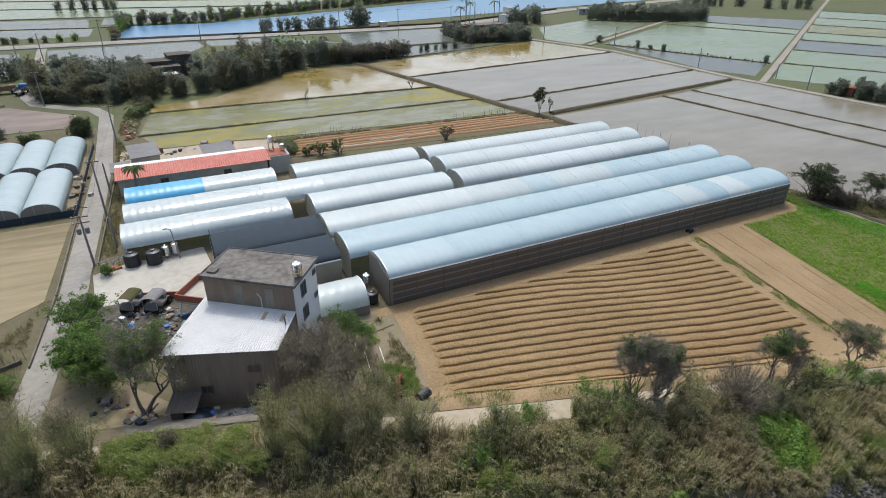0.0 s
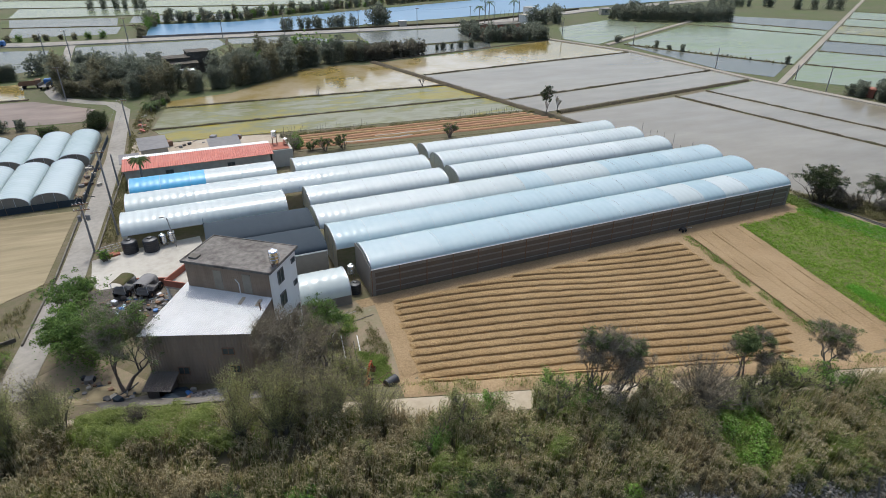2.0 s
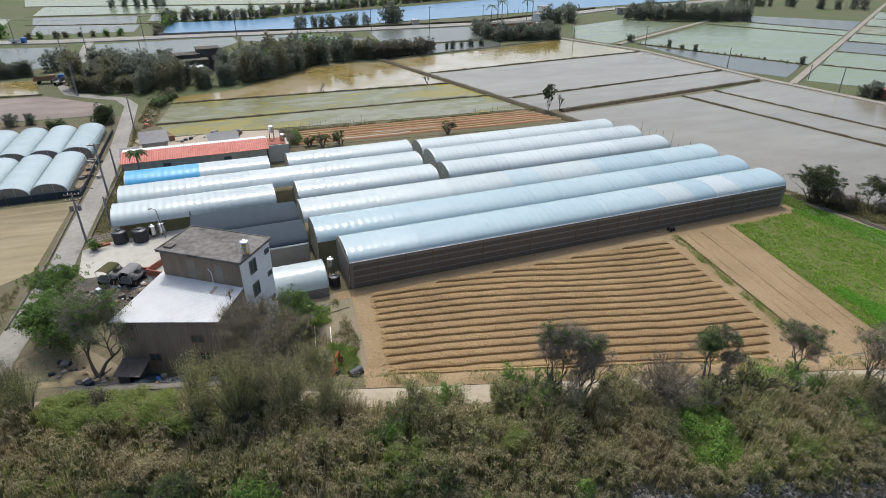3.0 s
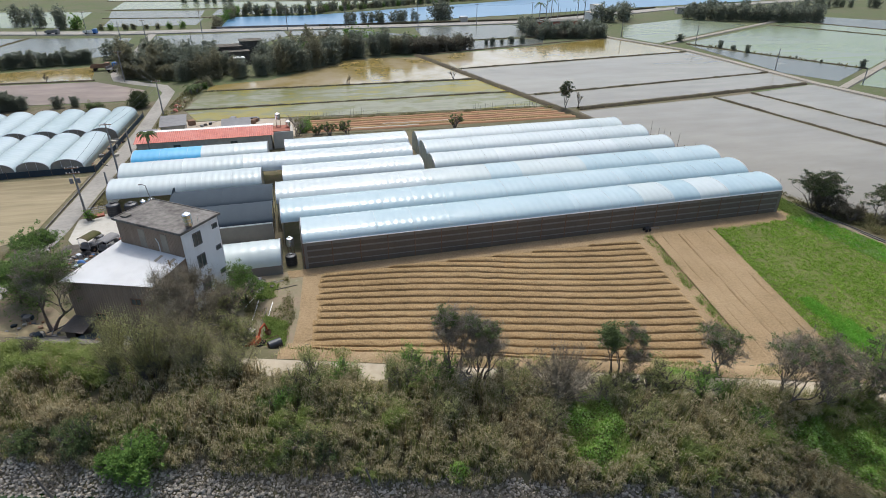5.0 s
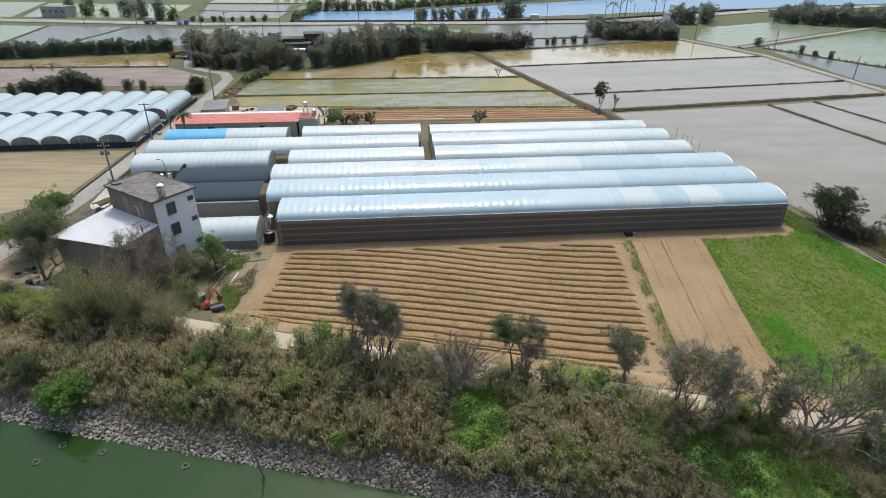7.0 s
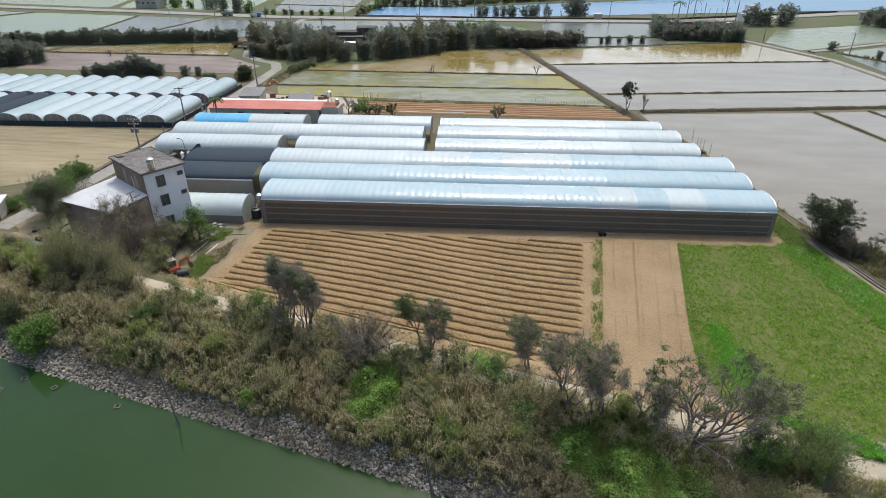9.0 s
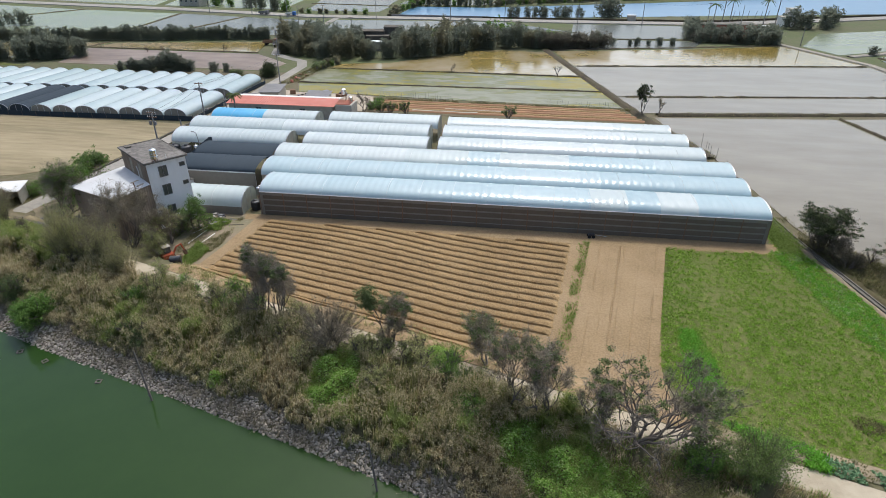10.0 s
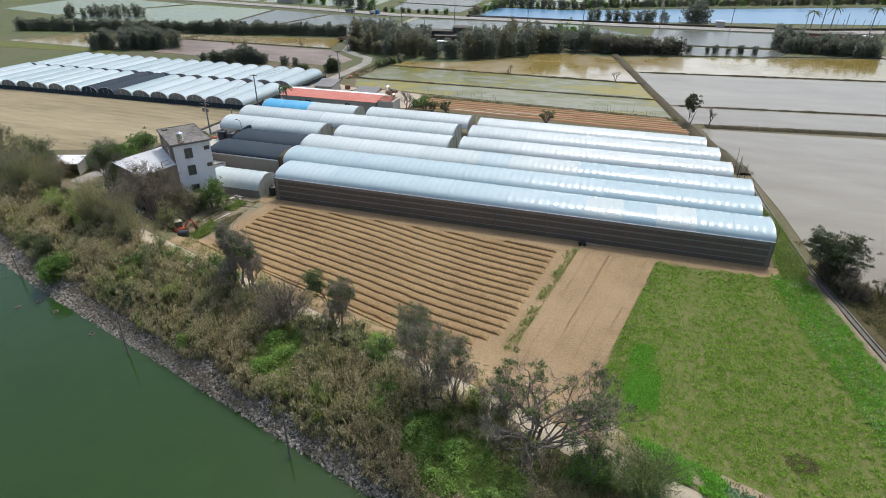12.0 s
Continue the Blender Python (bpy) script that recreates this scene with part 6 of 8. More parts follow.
tree("shrub", 5.0, 22.3, 3.0, 1.65, LEAF_GREEN, 13000, 0.10, 31, "round glossy green shrub at the stone bank", "shrub", stems=9, limbs=3, depth=2, clump=0.34, up=0.5, skirt=0.4, ratio=1.2)
for a, b, hh, r, k in ((0.4, 25.2, 2.2, 1.3, 33), (15.7, 21.2, 1.5, 1.0, 34), (-3.2, 25.9, 1.5, 1.1, 35), (17.6, 20.4, 1.1, 0.8, 36)):
    tree("shrub", a, b, hh, r, LEAF_DARK, int(3200 * r), 0.085, k, "dark green bramble low on the bank", "shrub", group="bank brambles", stems=8, limbs=3, depth=2, clump=0.36, up=0.5, skirt=0.5, ratio=1.2)
tree("shrub", 3.0, 22.9, 1.5, 0.9, LEAF_GREEN, 2400, 0.10, 32, "small round green shrub at the stone bank", "shrub", stems=6, limbs=3, depth=2, clump=0.3, up=0.5, skirt=0.4, ratio=1.2)

# trees round the house
WG = "willows before the house"
FW = "feathery olive-brown willow on the bank before the lean-to"
feather("willow", 1.9, 30.2, 6.6, 2.0, LEAF_FEATHER, 13500, 51, FW, "tree", WG, 95, lean=(0.3, 0))
feather("willow", 4.7, 29.2, 7.0, 2.2, LEAF_FEATHER, 14500, 52, FW, "tree", WG, 100, lean=(0.3, 0))
feather("willow", 8.2, 28.6, 6.0, 2.1, LEAF_FEATHER, 10500, 54, "thin brown-green willow beside the bank path", "tree", WG, 90, 0.35, tw=3000)
feather("willow", 11.3, 27.7, 5.2, 1.7, LEAF_FEATHER, 6500, 49, "thin brown-green willow beside the bank path", "tree", WG, 60, 0.3, tw=1200)
feather("willow", 6.4, 30.6, 6.2, 2.2, LEAF_GREY, 11000, 50, "brownish feathery willow on the bank", "tree", WG, 90, 0.3, tw=2500)
feather("willow", -9.9, 34.5, 5.2, 1.5, LEAF_WILLOW, 7000, 41, "tall feathery olive willow beside the road", "tree", WG, 70, 0.2)
feather("willow", -12.4, 33.9, 6.6, 2.1, LEAF_WILLOW, 12000, 48, "tall feathery olive willow beside the road", "tree", WG, 90, 0.2)
feather("willow", -15.4, 34.8, 6.6, 2.2, LEAF_BELT, 10500, 47, "brownish feathery willow beside the road", "tree", WG, 90, 0.2, tw=2500)
feather("willow", -18.6, 36.0, 6.2, 2.2, LEAF_WILLOW, 10000, 46, "tall feathery olive willow beside the road", "tree", WG, 80, 0.2)
feather("willow", -22.0, 37.4, 5.8, 2.3, LEAF_BELT, 9000, 42, "brownish feathery willow beside the road", "tree", WG, 80, 0.2, tw=2000)
feather("willow", -14.0, 37.0, 5.4, 2.0, LEAF_FEATHER, 9000, 61, "tall feathery olive willow beside the road", "tree", WG, 80, 0.2)
feather("willow", -17.2, 38.4, 5.2, 2.0, LEAF_BELT, 8000, 62, "brownish feathery willow beside the road", "tree", WG, 80, 0.2, tw=2000)
feather("willow", -11.0, 36.4, 4.4, 1.5, LEAF_BELT, 6000, 63, "brownish feathery willow beside the road", "tree", WG, 60, 0.2, tw=1500)
feather("willow", -4.4, 32.8, 3.4, 0.8, LEAF_DUSK, 2400, 45, "small dark brown willow on the bank", "tree", WG, 36, 0.2, tw=1200)
tree("tree", 6.0, 35.6, 8.8, 3.2, LEAF_GREY, 4200, 0.07, 53, "tall half-bare brown tree beside the house", stems=6, limbs=3, depth=4, clump=0.4, tw=11000, ratio=1.2, up=0.68)
tree("tree", 9.4, 37.6, 5.2, 1.8, LEAF_OLIVE, 3000, 0.07, 49, "olive twiggy tree beside the white wall", stems=4, limbs=3, depth=4, clump=0.4, tw=3600, ratio=1.2, up=0.68)
tree("tree", 10.8, 33.6, 4.2, 1.9, LEAF_WILLOW, 5200, 0.07, 44, "brownish feathery shrub beside the lot", stems=7, limbs=3, depth=3, clump=0.4, tw=1500, up=0.78, ratio=1.0, skirt=0.2)
tree("tree", 10.3, 41.8, 4.4, 1.9, LEAF_YARD, 6000, 0.09, 55, "leafy green tree against the white wall", stems=3, clump=0.4, ratio=1.2, skirt=0.25)
tree("tree", 8.6, 40.2, 3.6, 1.6, LEAF_DARK, 3600, 0.09, 56, "dark shrub against the house", stems=4, clump=0.4, ratio=1.2, skirt=0.3, tw=600)
tree("tree", -10.9, 52.2, 5.8, 2.6, LEAF_YARD, 7000, 0.12, 57, "leafy green tree at the yard edge", stems=3, depth=4, limbs=3, clump=0.42, ratio=1.3, skirt=0.1)
tree("tree", -11.6, 46.2, 5.0, 2.1, LEAF_YARD, 7500, 0.12, 43, "leafy green tree over the road edge", stems=2, depth=4, limbs=3, clump=0.42, ratio=1.3, skirt=0.1)
tree("tree", -9.4, 45.4, 6.0, 2.6, LEAF_YARD, 8000, 0.12, 58, "leafy green tree beside the lean-to", stems=3, depth=4, limbs=3, clump=0.42, ratio=1.3, skirt=0.15)
tree("tree", -6.6, 40.4, 8.0, 3.1, LEAF_DARK, 8500, 0.08, 59, "dense grey-green tree with twin trunks at the lean-to corner", stems=2, depth=4, limbs=4, clump=0.42, tw=7000, twmat=TWIG_GREY, ratio=1.25, r0=0.32, up=0.55, leaf2=LEAF_YARD, n2=3200)
tree("tree", -10.9, 49.0, 4.6, 1.9, LEAF_GREEN, 3800, 0.11, 60, "young leafy green tree by the road", stems=2, clump=0.42, ratio=1.2)
for i, (a, b, hh, r, mt) in enumerate([(-16.5, 40.6, 3.0, 1.8, LEAF_GREY), (-19.6, 42.0, 3.8, 2.2, LEAF_DARK), (-24.5, 44.2, 5.0, 2.6, LEAF_DARK), (-29.5, 45.6, 5.0, 2.6, LEAF_OLIVE),
                                       (-22, 39.6, 4.6, 2.4, LEAF_OLIVE), (-27.5, 41.0, 4.6, 2.4, LEAF_OLIVE), (-17.6, 47.4, 1.8, 1.0, LEAF_GREEN), (-33, 44, 5, 2.6, LEAF_DARK)]):
    tree("shrub", a, b, hh, r, mt, int(2600 * r), 0.08, 70 + i, "tangled shrub on the ground before the road", "shrub", group="roadside shrubs", stems=7, limbs=3, depth=3, clump=0.42, tw=int(900 * r), up=0.7, ratio=1.1, skirt=0.3)
tree("shrub", -10.6, 65.4, 1.6, 0.8, LEAF_GREEN, 1200, 0.09, 90, "round green shrub at the pole's foot", "shrub", stems=5, limbs=2, depth=2, clump=0.28)
tree("shrub", -17.4, 124.8, 3.5, 1.7, LEAF_PINE, 9000, 0.14, 92, "dense round dark green shrub beside the tunnels", "shrub", stems=6, limbs=4, depth=2, clump=0.5, skirt=0.5, ratio=1.2)
tree("shrub", -25.6, 123.4, 1.8, 1.5, LEAF_DARK, 2400, 0.14, 93, "low round shrub behind the tunnels", "shrub", stems=6, limbs=4, depth=2, clump=0.5, skirt=0.5, ratio=1.2)

# trees by the ditch and in the flooded fields
for x, y, H, r, n, seed, lean in ((83.9, 49.0, 5.9, 2.5, 9500, 101, (-0.9, 0.8)), (85.1, 47.6, 5.8, 2.3, 8600, 102, (0.4, 0.9)), (89.4, 44.6, 4.8, 2.3, 7200, 104, (0.2, 0.4))):
    tree("tree", x, y, H, r, LEAF_PINE, n, 0.095, seed, "dark flat-topped spreading tree beside the ditch", group="ditch trees", clump=0.42, flat=0.34, stems=2, depth=4, limbs=4, ratio=1.0, up=0.36, fork=0.5, top=0.5, lean=lean, tw=1400, twmat=TWIG_GREY, z=-0.1)
for x, y, H, r, seed in ((84.3, 48.0, 3.0, 1.3, 103), (85.0, 46.3, 2.9, 1.4, 108), (85.5, 44.6, 2.5, 1.3, 109)):
    tree("shrub", x, y, H, r, LEAF_DUSK, 5200, 0.07, seed, "dense dark brown-green shrub beside the ditch", "shrub", group="ditch shrubs", clump=0.4, stems=7, limbs=3, depth=2, tw=2600, up=0.7, ratio=1.1, skirt=0.4)
tree("shrub", 90.2, 41.6, 2.2, 1.8, LEAF_GREY, 3600, 0.09, 105, "dry brown shrub beside the ditch", "shrub", group="ditch shrubs", clump=0.42, stems=5, tw=1200, skirt=0.3)
tree("shrub", 88.6, 46.0, 2.3, 0.9, LEAF_GREY, 160, 0.08, 107, "small bare tree beside the ditch", "tree", clump=0.3, tw=500)
tree("tree", 71.6, 104.3, 6.6, 1.45, LEAF_PINE, 3000, 0.14, 106, "lone slim dark tree on the field dike", clump=0.36, fork=0.42, stems=2, depth=3, lean=(-0.6, 0), tw=700, flat=0.9, top=0.3)
tree("tree", 75.2, 105.6, 3.4, 0.9, LEAF_GREY, 160, 0.1, 117, "small bare tree on the field dike", clump=0.3, tw=400)
for i, (a, b, r) in enumerate([(45.3, 95.9, 1.5), (21.4, 96.0, 1.2), (24.8, 96.4, 1.5), (19.2, 97.4, 0.9)]):
    tree("shrub", a, b, 2.4 * r / 1.3, r, LEAF_DARK, 900, 0.14, 110 + i, "dark round shrub behind the tunnels", "shrub", group="plot shrubs", stems=5, limbs=3, depth=2, clump=0.36)


# woods in the distance: a few trees, set out again and again
def wood_kind(seed, H, r, leaf, n, size, tw=0):
    return tree("tree", 0, 0, H, r, leaf, n, size, seed, "dark bushy tree in the belt between the fields", "tree", group="field belt trees", clump=0.7, depth=1, limbs=5, stems=2, ratio=1.5, tw=tw, z=0, skirt=0.45, dens=1.0)


KINDS = [wood_kind(201, 7.0, 2.2, LEAF_WOOD_HAZE, 5200, 0.2, 0), wood_kind(202, 7.4, 2.1, LEAF_BELT, 5200, 0.2, 0), wood_kind(203, 6.0, 2.9, LEAF_WOOD_HAZE, 5200, 0.2, 200),
         wood_kind(204, 5.2, 2.3, LEAF_GREEN, 5200, 0.2), wood_kind(205, 6.4, 2.6, LEAF_WOOD_HAZE, 5200, 0.2, 250), wood_kind(206, 4.4, 2.3, LEAF_BELT, 5200, 0.2), wood_kind(207, 4.6, 2.4, LEAF_THICKET, 5200, 0.2, 300)]
first = [(12, 166), (20, 168), (11, 158), (18.5, 172), (-9, 155), (-12, 153), (55, 178.5)]
for k, p in zip(KINDS, first):
    k.matrix_basis = spot(p[0], p[1])
rd = random.Random(5)
FAR = {}


def belt(pts, gap, wide, kinds, lo=0.8, hi=1.2):
    """Trees set along a line; past the main road they join into one wood."""
    for p in polyline(pts, gap):
        k, s = KINDS[rd.choice(kinds)], rd.uniform(lo, hi)
        if -7 < p[0] < 5 and 157 < p[1] < 180:
            continue
        if -8 < p[0] < 8 and 140 < p[1] < 157:
            s *= 0.85
        m = spot(p[0] + rd.uniform(-wide, wide), p[1] + rd.uniform(-wide, wide), 0, rd.uniform(0, 360), s)
        if p[1] < 184 and p[0] < 60:
            copy_thing(k, m).scale = (s, s, s)
        else:
            for o in k.children:
                FAR.setdefault(o.data.name, (o.data, []))[1].append(m)


belt([(-27, 155), (-13, 151), (-4, 150.5), (8, 154), (17, 158), (27, 169), (35, 178.5), (50, 178)], 3.1, 0.8, [0, 1, 2, 4, 5])
belt([(-28, 161), (-14, 157), (-2, 157), (8, 161), (18, 166), (28, 177)], 3.3, 1.2, [0, 1, 2, 4])
belt([(-29, 168), (-14, 164), (-6, 165), (14, 172), (24, 180)], 3.6, 1.3, [0, 2, 4, 1])
belt([(-31, 176), (-20, 174), (-10, 172)], 3.6, 1.3, [0, 2, 4])
belt([(36, 184), (44, 186), (52, 184), (66, 182)], 3.2, 1.6, [3, 5, 4, 2], 0.6, 0.9)
belt([(30, 190), (44, 194), (54, 190)], 5, 2.0, [3, 5], 0.6, 1.0)
belt([(49, 178), (58, 179.5), (69, 181.5)], 1.7, 0.7, [6], 0.8, 1.0)
belt([(49, 180.5), (58, 182), (68, 183.5)], 2.2, 0.7, [6], 0.8, 1.0)
belt([(20, 173), (24, 174)], 2.5, 0.6, [3], 0.9, 1.1)
belt([(34, 193), (38, 194), (44, 190)], 2.6, 0.8, [3], 1.0, 1.3)
belt([(-8, 137), (-6, 141), (-6, 146)], 1.6, 0.7, [5, 3, 6], 0.35, 0.55)
belt([(-165, 151), (-114, 164), (-43, 180)], 1.5, 0.5, [0, 2, 4], 0.55, 0.75)
belt([(-180, 184), (-150, 196)], 3, 1.0, [0, 2], 0.6, 0.9)
for a in range(5):
    belt([(-104 + a * 3.6, 129 + a * 1.2), (-97 + a * 3.6, 142 - a * 0.5)], 3.6, 1.0, [0, 2], 0.8, 1.0)
belt([(36, 250.5), (64, 251.5)], 3.0, 0.6, [0, 2], 0.75, 0.9)
belt([(74, 254), (80, 256)], 3.0, 1.0, [0, 2], 1.2, 1.5)
belt([(101, 199), (112, 198), (126, 196)], 1.9, 0.8, [0, 2, 4, 6], 0.6, 0.85)
belt([(101, 204), (104, 212), (102, 222)], 2.6, 1.0, [0, 2, 4], 0.7, 1.0)
belt([(106, 202.5), (126, 200)], 2.6, 0.8, [0, 2, 4], 0.7, 0.95)
belt([(108, 206), (122, 204), (130, 212)], 4.5, 2.5, [0, 2, 4], 0.6, 0.9)
belt([(146, 236), (156, 240), (162, 250)], 3.5, 2.0, [2, 4, 0], 0.9, 1.2)
belt([(190, 240), (215, 228), (242, 222)], 2.2, 2.0, [0, 2, 4], 0.8, 1.2)
belt([(196, 252), (222, 240), (250, 230)], 2.6, 3.0, [0, 2, 4], 0.9, 1.3)
belt([(270, 262), (305, 274), (345, 240)], 6, 3, [0, 2, 4], 0.7, 1.2)
belt([(-16, 293), (20, 296), (80, 330), (150, 362), (300, 440)], 2.2, 1.0, [1, 2, 4, 5, 3], 0.45, 0.75)
belt([(-20, 303), (20, 303), (80, 338), (150, 370), (260, 430)], 3.0, 2.0, [1, 2, 4, 5, 3], 0.5, 0.85)
belt([(-18, 251), (-17, 270), (-14, 290)], 4, 2, [3, 5], 0.5, 0.8)
belt([(-30, 252), (-60, 252)], 4, 1, [5, 3], 0.4, 0.55)
belt([(-44, 356), (-22, 354)], 4, 2, [0, 2], 0.8, 1.1)
belt([(-70, 258), (-100, 272), (-130, 284)], 5, 5, [0, 2, 3], 0.8, 1.3)
belt([(-38.5, 184), (-37, 190)], 3, 0.8, [0, 2], 0.7, 0.8)
for me, poses in FAR.values():
    co = np.empty(len(me.vertices) * 3, np.float32)
    me.vertices.foreach_get("co", co)
    co = co.reshape(-1, 3) / S
    quads = np.array([q.vertices[:] for q in me.polygons if len(q.vertices) == 4])
    if me.name.startswith("crown"):
        quads = quads[::6]
        mid = co[quads].mean(1, keepdims=True)
        co = (mid + (co[quads] - mid) * 2.0).reshape(-1, 3)
        quads = np.arange(len(co)).reshape(-1, 4)
    elif me.name.startswith("branchwork"):
        continue
    pieces = []
    for m in poses:
        r = np.array(m.to_3x3())
        pieces.append((co @ r.T + np.array(m.translation) / S, quads))
    solo("woods", joined(*pieces), me.materials[0], "distant dark trees and thickets between the fields", "woods", "", "stuff")
for a, b, s in ((149.0, 182, 0.5), (154.5, 168, 0.45), (156.2, 163.5, 0.3), (158.6, 159.2, 0.42), (165.6, 146, 0.16), (174.4, 130, 0.42), (168.5, 139, 0.16), (152.6, 94, 0.5), (153.4, 91, 0.6), (154.6, 86, 0.7), (155.8, 83.4, 0.6), (154.2, 92.5, 0.6), (155.5, 88.5, 0.75), (157.2, 82.9, 0.75), (156.2, 86, 0.6), (70.2, 188.4, 0.5), (73.6, 188.2, 0.4), (81.4, 189, 0.45), (88.1, 191, 0.45), (92.4, 191, 0.45), (79, 189, 0.35), (85, 190, 0.3),
                (-55, 124, 0.55), (-53.6, 124.3, 0.5), (-52, 124.6, 0.55), (-50.6, 125.1, 0.6), (-49, 125.6, 0.6), (-47.6, 126, 0.75), (-46, 126.4, 0.85), (-44.6, 127, 0.7), (-43.5, 127.4, 0.6), (-42, 127.7, 0.5), (-40.8, 128, 0.5), (-58, 123.4, 0.5), (-56.5, 123.7, 0.5), (-34, 127.5, 0.45), (-31, 127.8, 0.4)):
    copy_thing(KINDS[0 if s > 0.5 else 2], spot(a, b, 0, rd.uniform(0, 360))).scale = (s, s, s * 0.9)
for a, b in ((-69.1, 150.4), (-64.1, 151), (-46.2, 154.8), (28, 137.4), (55, 137.8)):
    tree("tree", a, b, 2.4, 1.0, LEAF_GREY, 60, 0.12, int(a) + 300, "small bare bush on a field dike", "shrub", group="dike bushes", tw=160, depth=2, stems=2, z=0.2)


def palm(x, y, H, seed, label="tall slim palm with drooping fronds", group="tall palms", L=2.7, n=11):
    th = thing("palm", label, "palm", (x, y, 0), 0, group)
    g = Geo()
    g.tube([(0, 0, -0.2), (0.1, 0, H * 0.5), (0.15, 0.05, H)], 0.2, 0.13, 7)
    part("trunk", g, BARK_PALE, th)
    r = random.Random(seed)
    for k in range(n):
        a, up = k * 6.283 / n + r.uniform(-0.2, 0.2), r.uniform(0.1, 0.9)
        g = Geo()
        prev = None
        for i in range(7):
            t = i / 6
            c = Vector((0.15 + math.cos(a) * L * t, 0.05 + math.sin(a) * L * t, H + up * L * t - 1.5 * t * t * L * 0.6))
            s = Vector((-math.sin(a), math.cos(a), 0)) * (0.34 * (1 - t) + 0.04) * min(1, 0.3 + t * 3)
            q = (c - s - Vector((0, 0, 0.16)), c, c + s - Vector((0, 0, 0.16)))
            if prev:
                g.add([*prev, *q], [(0, 3, 4, 1), (1, 4, 5, 2)])
            prev = q
        part("frond", g, LEAF_DARK, th)
    return th


for i, (a, b, hh) in enumerate(((117.2, 232, 12.0), (121.0, 236, 10.0), (141.0, 246, 11.5), (134, 238, 10.0), (113.5, 230, 9.0))):
    palm(a, b, hh, i)
palm(-7.4, 87.0, 5.0, 9, "dark shaggy palm beside the red roof", "", 1.5, 18)
for k, (a, b, hh) in enumerate(((-8.6, 134.5, 1.6), (-7.6, 136.0, 1.9), (-9.2, 136.6, 1.5))):
    palm(a, b, hh, 20 + k, "low bushy palm at the road bend", "road bend palms", 1.6, 14)

# stones of the river bank
STONES = []
for k in range(6):
    r = random.Random(k)
    g = Geo()
    v, seg = [(0, 0, -0.9)], 7
    for lat in (-0.25, 0.5):
        for i in range(seg):
            a = i * 6.283 / seg + lat
            q = math.sqrt(1 - lat * lat) * r.uniform(0.82, 1.12)
            v.append((q * math.cos(a), q * math.sin(a), lat * 0.9))
    v.append((0, 0, 0.85))
    f = []
    for t in (0,):
        f += [(1 + t * seg + i, 1 + t * seg + (i + 1) % seg, 1 + (t + 1) * seg + (i + 1) % seg, 1 + (t + 1) * seg + i) for i in range(seg)]
    f += [(1 + seg + i, 1 + seg + (i + 1) % seg, 1 + 2 * seg) for i in range(seg)]
    g.add([tuple(c * 0.22 for c in p) for p in v], f)
    STONES.append((g, mesh_of("stone", g, ROCK, True)))
bank_thing = thing("stone_bank", "loose grey rounded stones lining the water's edge", "stone bank", kind="structure")
rest_v, rest_f, count = [], [], 0
for i in range(22000):
    x = rd.uniform(-34, 72)
    m = -7.6 - (2.75 - 0.018 * max(0.0, x - 8.0)) * rd.random() ** 0.9
    s = rd.choice((0.28, 0.33, 0.38, 0.45, 0.6)) * rd.uniform(0.75, 1.15)
    y = path_y(x) + m / 0.9617
    z = ground_z(x, y) + 0.06 * s + rd.uniform(0, 0.12)
    k, a = rd.randrange(6), rd.uniform(0, 360)
    sc = (s * rd.uniform(0.9, 1.4), s, s * rd.uniform(0.6, 0.9))
    if 22 < x < 30 and m > -10.2 and count < 300:
        share("stone", STONES[k][1], bank_thing, (x, y, z), a, sc)
        count += 1
    else:
        ca, sa, o = math.cos(radians(a)), math.sin(radians(a)), len(rest_v)
        rest_v += [(x + (p[0] * ca * sc[0] - p[1] * sa * sc[1]), y + (p[0] * sa * sc[0] + p[1] * ca * sc[1]), z + p[2] * sc[2]) for p in STONES[k][0].v]
        rest_f += [tuple(j + o for j in q) for q in STONES[k][0].f]
g = Geo()
g.v, g.f = rest_v, rest_f
tagged(part("stones", g, ROCKS, bank_thing, "", True), kind="stuff")


# ---- small things ----
def barrel_tank(x, y, r, h, mat, label, z=0.0, legs=0.0, group=""):
    th = thing("water_tank", label, "water tank", (x, y, z), 0, group)
    g = Geo()
    p = [(r * 0.97, 0), (r, 0.04)]
    for k in range(1, 5):
        zz = h * 0.8 * k / 5
        p += [(r, zz - 0.03), (r * 1.03, zz), (r, zz + 0.03)]
    p += [(r, h * 0.8), (r * 0.9, h * 0.88), (r * 0.35, h * 0.96), (r * 0.33, h)]
    g.lathe((0, 0, legs), p, 22)
    part("tank_body", g, mat, th)
    g = Geo()
    g.lathe((0, 0, legs + h), [(r * 0.36, 0), (r * 0.36, 0.05), (r * 0.1, 0.09)], 14)
    part("lid", g, mat, th)
    if legs:
        for k in range(4):
            g = Geo()
            g.tube([(r * 0.8 * math.cos(k * 1.571), r * 0.8 * math.sin(k * 1.571), 0), (r * 0.8 * math.cos(k * 1.571), r * 0.8 * math.sin(k * 1.571), legs)], 0.035, seg=5)
            part("leg", g, RUST, th)
    return th


